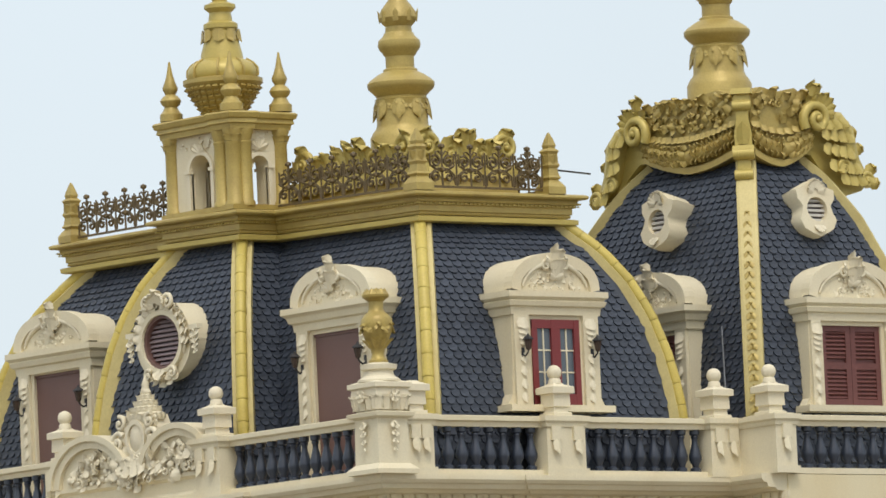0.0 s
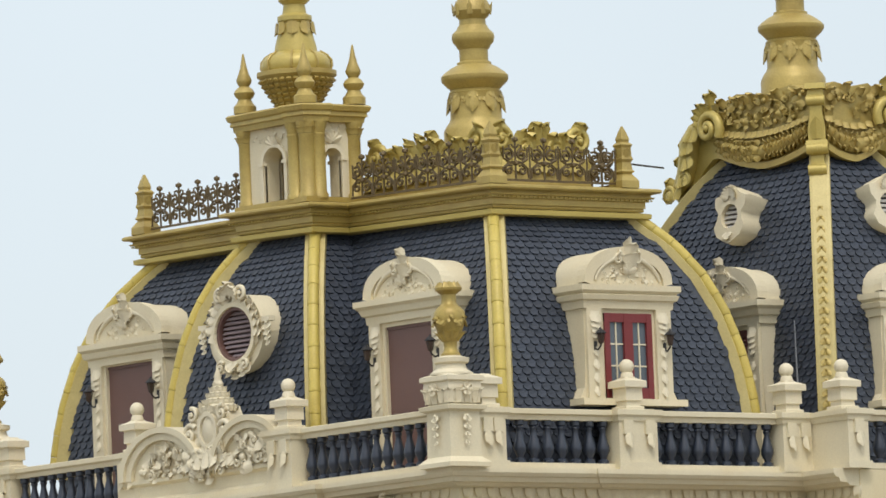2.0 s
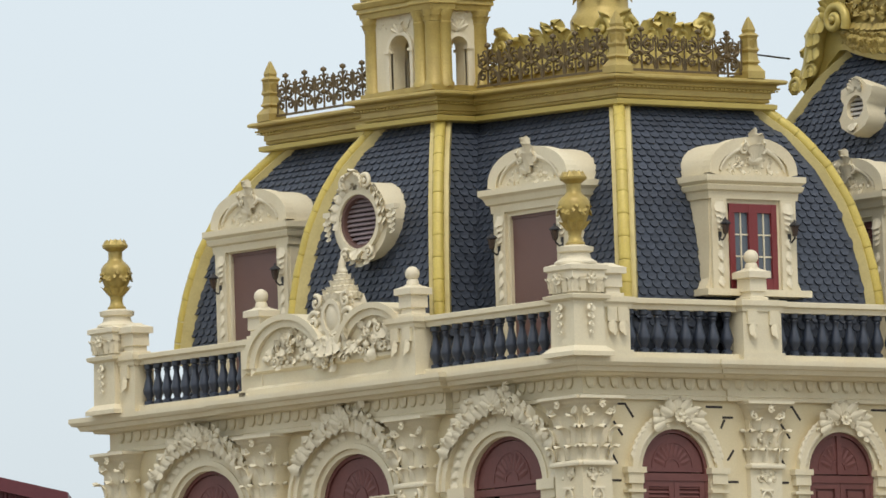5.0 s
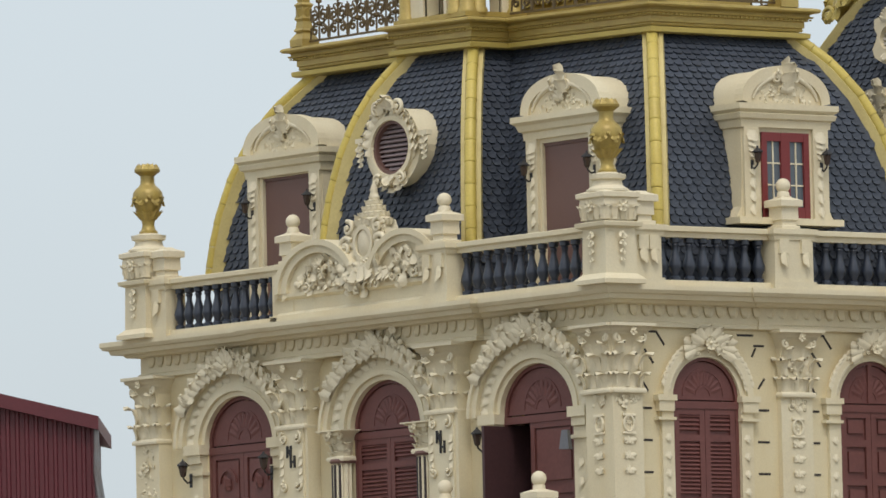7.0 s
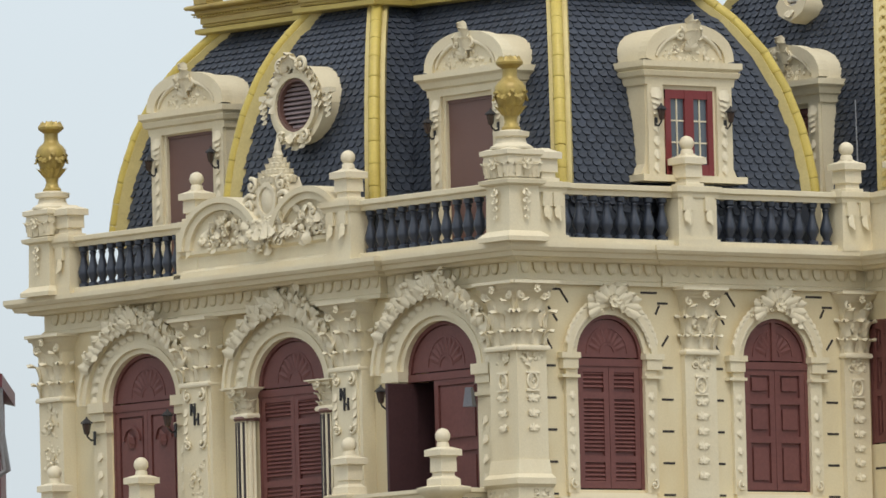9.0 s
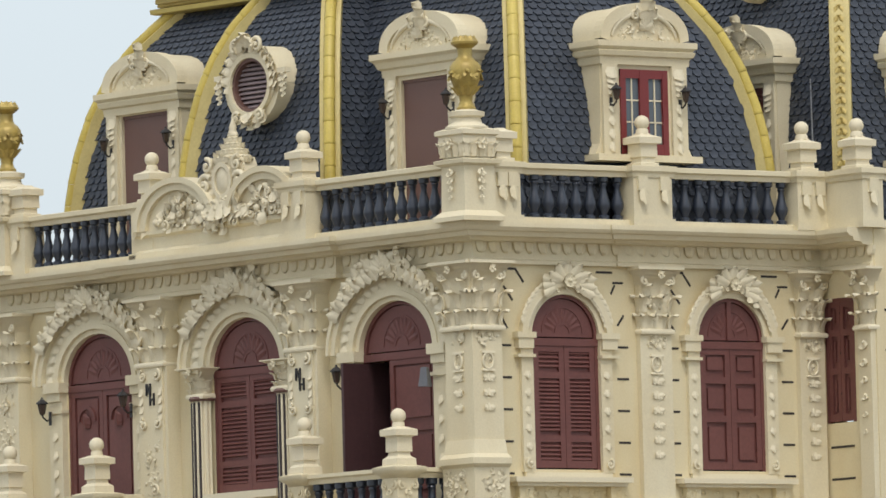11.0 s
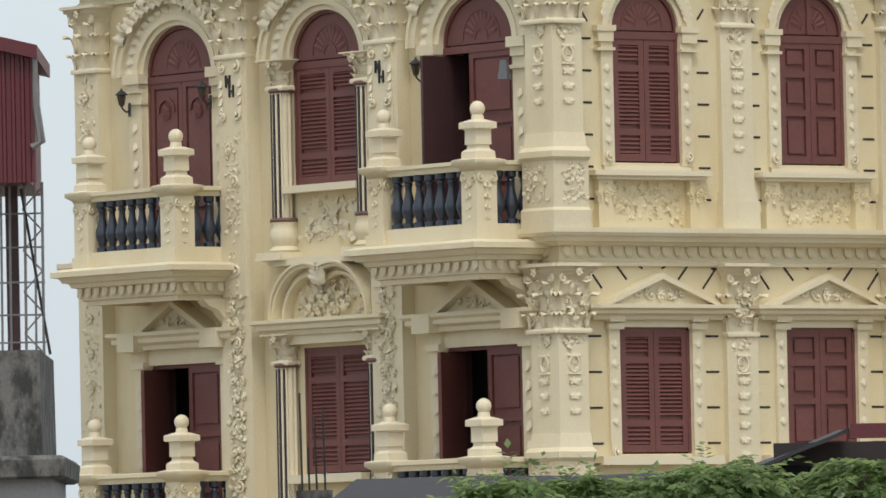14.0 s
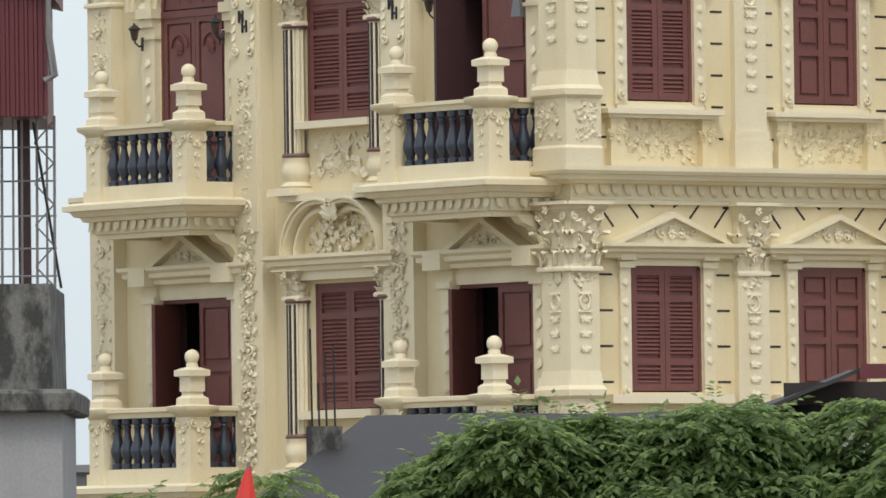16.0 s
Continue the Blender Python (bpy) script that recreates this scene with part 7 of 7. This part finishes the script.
# ---- foreground roofs, wall and trees, between the viewer and the mansion ----
FG = T(EYE[0], EYE[1], 0) @ RZ(-36.868)
CONCRETE = material("stained_concrete", (0.155, 0.152, 0.14), 0.9, stain=0.95, stain_size=7.0, stain_colour=(0.035, 0.036, 0.033), grain=0.15, streak=0.45, bump=0.5, edge=(0.40, 0.57))
CEMENT = material("grey_cement_render", (0.21, 0.21, 0.215), 0.9, stain=0.45, stain_size=1.5, stain_colour=(0.15, 0.15, 0.15), grain=0.08, streak=0.3, edge=(0.42, 0.7))
RENDER = material("light_grey_render", (0.31, 0.31, 0.315), 0.9, stain=0.4, stain_size=2.5, stain_colour=(0.18, 0.18, 0.18), grain=0.08, streak=0.3)
REDMETAL = material("dark_red_sheet", (0.115, 0.022, 0.028), 0.45, stain=0.35, stain_size=1.5, grain=0.08, streak=0.2)
TARP = material("dark_grey_sheet", (0.030, 0.029, 0.031), 0.65, stain=0.5, stain_size=1.4, stain_colour=(0.035, 0.036, 0.04), grain=0.1)
PINK = material("faded_pink_roof", (0.21, 0.105, 0.09), 0.8, stain=0.5, stain_size=2.0, grain=0.15)
STEEL = material("grey_steel", (0.22, 0.22, 0.22), 0.5, metal=0.4, stain=0.5, stain_size=6, stain_colour=(0.14, 0.07, 0.04), grain=0.1)

t = thing("concrete_parapet", FG, "grey weather-stained concrete rooftop wall with a projecting coping", "wall")
bm = B()
box(bm, -7.0, -3.09, 80.0, 83.0, -8.12, -7.27, 0.01)
part("upper_wall", bm, CONCRETE, t, "black-stained rough concrete")
bm = B()
sweep(bm, [(-7.0, 80.0), (-3.07, 80.0), (-3.07, 83.0)], [(-0.3, -8.29), (0.12, -8.29), (0.16, -8.27), (0.17, -8.14), (0.14, -8.11), (-0.3, -8.08)])
part("coping", bm, CONCRETE, t)
bm = B()
box(bm, -7.0, -3.02, 80.0, 83.0, GRD, -8.27)
part("lower_wall", bm, RENDER, t, "smooth grey cement render")

t = thing("red_shed", FG @ T(-0.09, 0, 0.02), "dark red corrugated metal rooftop shed on posts", "shed")
bm = B()
prof = []
x = -7.0
while x < -3.09:
    for dx, dy in ((0, 0), (0.03, 0), (0.04, -0.02), (0.06, -0.02), (0.07, 0)):
        prof.append((x + dx, 80.6 + dy))
    x += 0.075


def shed_top(x):
    return -4.90 - (x + 3.05) * 0.255


lo = [bm.verts.new((px, py, -5.94)) for px, py in prof]
hi = [bm.verts.new((px, py, shed_top(px))) for px, py in prof]
for i in range(len(prof) - 1):
    bm.faces.new((lo[i], lo[i + 1], hi[i + 1], hi[i]))
box(bm, -7.0, -3.08, 80.64, 83.0, -5.94, -4.95)
part("cladding", bm, REDMETAL, t)
bm = B()
prism(bm, [(-7.0, shed_top(-7.0) - 0.05), (-3.0, shed_top(-3.0) - 0.05), (-3.0, shed_top(-3.0) + 0.06), (-7.0, shed_top(-7.0) + 0.06)], 80.5, 83.2)
part("roof_edge", bm, REDMETAL, t)
bm = B()
tube(bm, [(-3.02, 80.55, -4.95), (-3.02, 80.55, -5.3), (-2.98, 80.55, -5.62), (-3.06, 80.55, -5.66)], [0.02, 0.03, 0.035, 0.03], 8)
part("downpipe", bm, STEEL, t, "grey plastic downpipe", 40)
t = thing("steel_frame", FG, "slim grey steel grille frame standing on the concrete wall", "scaffold")
for k, (xx, r) in enumerate(((-3.62, 0.010), (-3.52, 0.012), (-3.43, 0.010), (-3.36, 0.010), (-3.24, 0.012), (-3.16, 0.010), (-3.10, 0.012))):
    bm = B()
    tube(bm, [(xx, 81.0, -7.3), (xx + 0.01, 81.0, -5.9)], r, 6)
    part("upright", bm, STEEL, t)
bm = B()
box(bm, -3.40, -3.30, 81.3, 81.4, -7.3, -5.9)
part("post", bm, DARKWOOD_SHADE, t)
for k in range(8):
    bm = B()
    a, b = (-3.25, -3.10) if k % 2 else (-3.10, -3.25)
    tube(bm, [(a, 81.0, -5.95 - 0.165 * k), (b, 81.0, -5.95 - 0.165 * (k + 1))], 0.008, 6)
    part("lacing_bar", bm, STEEL, t)
for z in (-6.15, -6.42, -6.70, -6.96, -7.18):
    bm = B()
    tube(bm, [(-3.9, 81.0, z), (-3.08, 81.0, z)], 0.008, 6)
    part("crossbar", bm, STEEL, t)
bm = B()
tube(bm, [(-3.26, 81.0, -5.95), (-3.05, 81.0, -7.28)], 0.012, 6)
part("brace", bm, BLACK, t)

t = thing("grey_building", FG, "distant grey concrete building with flat roof edge", "building")
bm = B()
box(bm, -12.0, -6.75, 200, 212, GRD, -7.35)
part("wall", bm, CEMENT, t)
bm = B()
box(bm, -12.2, -6.6, 199.8, 212, -7.35, -7.2)
part("roof_edge", bm, CEMENT, t)


def sheet(bm, pts, th=0.03, sag=0.0, n=10):
    """A thin sheet between four corners, slightly sagging."""
    a, b, c, d = (Vector(p) for p in pts)
    top, low = [], []
    for i in range(n + 1):
        ru, rl = [], []
        for j in range(n + 1):
            u, v = i / n, j / n
            p = a.lerp(b, u).lerp(d.lerp(c, u), v)
            p.z -= sag * math.sin(math.pi * u) * (0.5 + 0.5 * math.sin(9 * u + 3 * v)) * 0.6 + sag * 0.4 * math.sin(math.pi * v)
            ru.append(bm.verts.new(p))
            rl.append(bm.verts.new(p - Vector((0, 0, th))))
        top.append(ru)
        low.append(rl)
    for i in range(n):
        for j in range(n):
            bm.faces.new((top[i][j], top[i + 1][j], top[i + 1][j + 1], top[i][j + 1]))
            bm.faces.new((low[i][j], low[i][j + 1], low[i + 1][j + 1], low[i + 1][j]))
    for g in (0, n):
        for k in range(n):
            bm.faces.new((top[g][k], top[g][k + 1], low[g][k + 1], low[g][k]))
            bm.faces.new((top[k][g], top[k + 1][g], low[k + 1][g], low[k][g]))


t = thing("sheet_roof", FG, "dark grey sheet roof of a low shed before the mansion", "roof")
bm = B()
sheet(bm, [(-1.75, 82.0, -9.1), (3.2, 82.0, -9.1), (3.2, 85.0, -8.22), (-0.66, 85.0, -8.26)], 0.03, 0.05)
part("sheet", bm, TARP, t)
bm = B()
box(bm, -1.3, 5.0, 85.1, 88.0, GRD, -8.9)
part("wall", bm, CEMENT, t)
bm = B()
sheet(bm, [(2.72, 83.4, -8.42), (5.5, 83.4, -8.42), (5.5, 81.4, -9.3), (2.3, 81.4, -9.2)], 0.03, 0.03)
part("sheet", bm, material("pale_grey_sheet", (0.17, 0.165, 0.165), 0.6, stain=0.5, stain_size=1.6, stain_colour=(0.08, 0.075, 0.075), grain=0.1), t, "paler grey sheet")
bm = B()
sheet(bm, [(2.55, 84.3, -8.28), (3.45, 84.3, -7.93), (3.45, 86.5, -7.90), (2.55, 86.5, -8.24)], 0.035, 0.02)
part("sheet", bm, TARP, t)
bm = B()
box(bm, 2.85, 5.5, 85.2, 85.3, -8.9, -8.03)
part("back_board", bm, material("dark_board", (0.035, 0.027, 0.026), 0.8, stain=0.3), t)
bm = B()
box(bm, 3.45, 5.5, 84.2, 84.4, -8.02, -7.90)
part("ridge", bm, REDMETAL, t)
t = thing("concrete_stub", FG, "short grey concrete column stub with bare steel bars", "column")
bm = B()
box(bm, -1.16, -0.84, 84.0, 84.3, GRD, -8.36, 0.01)
part("stub", bm, CONCRETE, t)
for xx, top in ((-1.10, -7.55), (-0.98, -7.75), (-0.91, -7.68), (-1.04, -8.0)):
    bm = B()
    tube(bm, [(xx, 84.1, -8.4), (xx - 0.01, 84.1, top)], 0.009, 6)
    part("steel_bar", bm, BLACK, t)
t = thing("pink_roof", FG, "faded pink sheet roof edge at the front", "roof")
bm = B()
sheet(bm, [(-2.6, 60.6, -9.67), (-0.1, 60.6, -9.67), (-0.1, 62.2, -9.19), (-2.2, 62.2, -9.25)], 0.04, 0.02)
part("sheet", bm, PINK, t)
bm = B()
box(bm, -2.0, -0.2, 62.3, 64.0, GRD, -9.45)
part("wall", bm, CEMENT, t)
t = thing("flag", FG, "folded red cloth flag hanging from a thin pole", "flag")
bm = B()
prof = [(0.012, -8.98), (0.03, -9.05), (0.06, -9.17), (0.085, -9.30), (0.10, -9.45), (0.11, -9.75)]
rings = []
for r, z in prof:
    rings.append([bm.verts.new((-1.15 + 0.10 * (z + 8.98) + 0.8 * r * (1 + 0.35 * math.sin(3 * a)) * math.cos(a), 59.3 + r * 0.6 * math.sin(a), z)) for a in [math.tau * i / 18 for i in range(18)]])
for a, b in zip(rings, rings[1:]):
    for i in range(18):
        bm.faces.new((a[i], a[(i + 1) % 18], b[(i + 1) % 18], b[i]))
part("cloth", bm, material("red_cloth", (0.62, 0.05, 0.04), 0.8, stain=0.2, stain_size=6, grain=0.05), t, "", 50)
bm = B()
tube(bm, [(-1.15, 59.3, -8.96), (-1.22, 59.3, -9.6), (-1.22, 59.3, GRD)], 0.012, 6)
part("pole", bm, STEEL, t)


# ---- trees ----
LEAF = material("green_leaf", (0.120, 0.170, 0.076), 0.75, stain=0.5, stain_size=3.0, stain_colour=(0.062, 0.095, 0.034), grain=0.15, grain_size=60, vary=0.6)
lb = LEAF.node_tree.nodes["Principled BSDF"]
lb.inputs["Specular IOR Level"].default_value = 0.2
lt = LEAF.node_tree.nodes.new("ShaderNodeBsdfTranslucent")
lt.inputs["Color"].default_value = (0.40, 0.52, 0.19, 1)
lm = LEAF.node_tree.nodes.new("ShaderNodeMixShader")
lm.inputs["Fac"].default_value = 0.5
LEAF.node_tree.links.new(lb.outputs[0], lm.inputs[1])
LEAF.node_tree.links.new(lt.outputs[0], lm.inputs[2])
LEAF.node_tree.links.new(lm.outputs[0], LEAF.node_tree.nodes["Material Output"].inputs["Surface"])
BARK = material("grey_bark", (0.16, 0.13, 0.10), 0.9, stain=0.5, stain_size=6, grain=0.2, bump=0.6)


def crown(parent, blobs, count, seed, size=0.074):
    """Drooping sprigs of pointed leaflets over the outer part of several rounded masses."""
    rnd = random.Random(seed)
    v, f = [], []
    weights = [b[3] * b[5] for b in blobs]
    for _ in range(count):
        cx, cy, cz, rx, ry, rz = rnd.choices(blobs, weights)[0]
        d = Vector((rnd.gauss(0, 1), rnd.gauss(0, 1) - 0.45, rnd.gauss(0, 1) + 0.3)).normalized()
        k = rnd.uniform(0.5, 0.95) ** 0.6
        p = Vector((cx + d.x * rx * k, cy + d.y * ry * k, cz + d.z * rz * k))
        go = Vector((d.x + rnd.gauss(0, 0.5), d.y + rnd.gauss(0, 0.5), min(0.2, d.z * 0.4) + rnd.uniform(-0.18, 0.10))).normalized()
        n = rnd.randint(5, 8)
        step = size * rnd.uniform(0.35, 0.5)
        for i in range(n):
            go = (go + Vector((0, 0, -0.09))).normalized()
            p = p + go * step
            side = go.cross(Vector((0, 0, 1)))
            side = side.normalized() if side.length > 0.01 else Vector((1, 0, 0))
            for sg in ((-1, 1) if i < n - 1 else (0,)):
                L = size * rnd.uniform(0.7, 1.15)
                ax = (side * sg * 1.0 + go * (0.7 if sg else 1) + Vector((0, 0, rnd.uniform(-0.4, 0.15)))).normalized()
                wd = ax.cross(Vector((rnd.gauss(0, 0.35), rnd.gauss(0, 0.35), 1))).normalized() * L * 0.27
                up = ax.cross(wd).normalized() * L * 0.05
                b = len(v)
                q = p + ax * L * 0.38
                v.extend((tuple(p), tuple(q + wd), tuple(q - up), tuple(q - wd), tuple(p + ax * L - Vector((0, 0, L * 0.15)))))
                f.extend(((b, b + 1, b + 2), (b, b + 2, b + 3), (b + 1, b + 4, b + 2), (b + 2, b + 4, b + 3)))
    me = bpy.data.meshes.new("crown")
    me.from_pydata(v, [], f)
    me.materials.append(LEAF)
    o = new("crown", me)
    o.parent = parent
    o["label"] = "dense drooping green compound leaves"
    return o


def tree(base, blobs, count, seed, label, size=0.074):
    t = thing("tree", FG, label, "tree", "foreground trees")
    bm = B()
    rnd = random.Random(seed)
    x, y = base
    top = max(b[2] for b in blobs)
    trunk = [(x, y, GRD), (x + 0.05, y, GRD + 1.2), (x - 0.03, y + 0.05, top - 1.6), (x, y, top - 0.7)]
    tube(bm, trunk, [0.17, 0.14, 0.10, 0.07], 9)
    for cx, cy, cz, rx, ry, rz in blobs[:24]:
        for _ in range(2):
            e = (cx + rnd.uniform(-0.7, 0.7) * rx, cy + rnd.uniform(-0.7, 0.7) * ry, cz + rnd.uniform(-0.2, 0.75) * rz)
            m = ((x + e[0]) / 2 + rnd.uniform(-0.1, 0.1), (y + e[1]) / 2, (top - 1.2 + e[2]) / 2 + 0.1)
            tube(bm, [trunk[2], m, e], [0.06, 0.035, 0.012], 6)
    part("trunk", bm, BARK, t, "", 50)
    crown(t, blobs, count, seed, size)
    return t


BLOBS = []
rnd = random.Random(21)
SKYLINE = ((-0.45, -9.25), (-0.31, -9.12), (-0.08, -8.92), (0.29, -8.68), (0.72, -8.54), (1.06, -8.62), (1.40, -8.68), (1.56, -8.56), (1.72, -8.50), (1.86, -8.60), (2.06, -8.72), (2.3, -8.64), (2.53, -8.50), (3.3, -8.54))
for k in range(84):
    x = rnd.uniform(-0.4, 3.2)
    r = rnd.uniform(0.16, 0.34)
    top = float(np.interp(x, [p[0] for p in SKYLINE], [p[1] for p in SKYLINE]))
    deep = 0.0 if k < 26 else rnd.uniform(0.15, 1.3)
    BLOBS.append((x, rnd.uniform(60.0, 61.2) - 1.1 * deep, top - 0.07 - r * 1.05 - deep, r * 1.25, r * 1.1, r))
tree((1.6, 61.2), BLOBS, 12500, 3, "leafy green tree with drooping compound leaves before the mansion")
tree((-1.7, 60.2), [(-1.78, 60.0, -9.44, 0.36, 0.4, 0.34), (-1.52, 60.1, -9.50, 0.3, 0.3, 0.3)], 150, 5, "small green treetop with feathery leaves", 0.085)
tree((-1.15, 60.3), [(-1.10, 61.5, -9.19, 0.26, 0.3, 0.24)], 70, 8, "small green treetop beside the red flag", 0.085)
YELLOW = material("yellow_flower", (0.72, 0.55, 0.05), 0.7, stain=0.1)
rnd = random.Random(12)
t = thing("blossoms", FG, "few tiny yellow blossoms among the green leaves", "flowers", "", "stuff")
bm = B()
for _ in range(16):
    b = rnd.choice(BLOBS)
    bmesh.ops.create_icosphere(bm, subdivisions=1, radius=0.014, matrix=T(b[0] + rnd.uniform(-0.6, 0.6) * b[3], b[1] - b[4] * 0.95, b[2] + rnd.uniform(-0.2, 0.6) * b[5]))
part("petals", bm, YELLOW, t)

# ---- roof slates ----
def own_slates(frames, parent, near, most):
    """Make the slates inside a stretch of the roof objects of their own; give back the others."""
    rest, done = [], 0
    for m in frames:
        if done < most and near(m.translation):
            done += 1
            o = new("slate", TILE_DATA)
            o.parent = parent
            o.matrix_basis = m
        else:
            rest.append(m)
    return rest


for s in (0, 1):
    frames_main, frames_pav = ROOF.tiles(s), ROOF2.tiles(s)
    if s == 0:
        frames_main = own_slates(frames_main, roof_t, lambda p: 1.9 < p.x < 3.6 and p.z < 2.75, 300)
        frames_pav = own_slates(frames_pav, roof_p, lambda p: p.x < 8.9 and 2.6 < p.z < 4.6, 300)
    tile_sheet(frames_main, roof_t)
    tile_sheet(BULGE.tiles(s), roof_t)
    tile_sheet(frames_pav, roof_p)
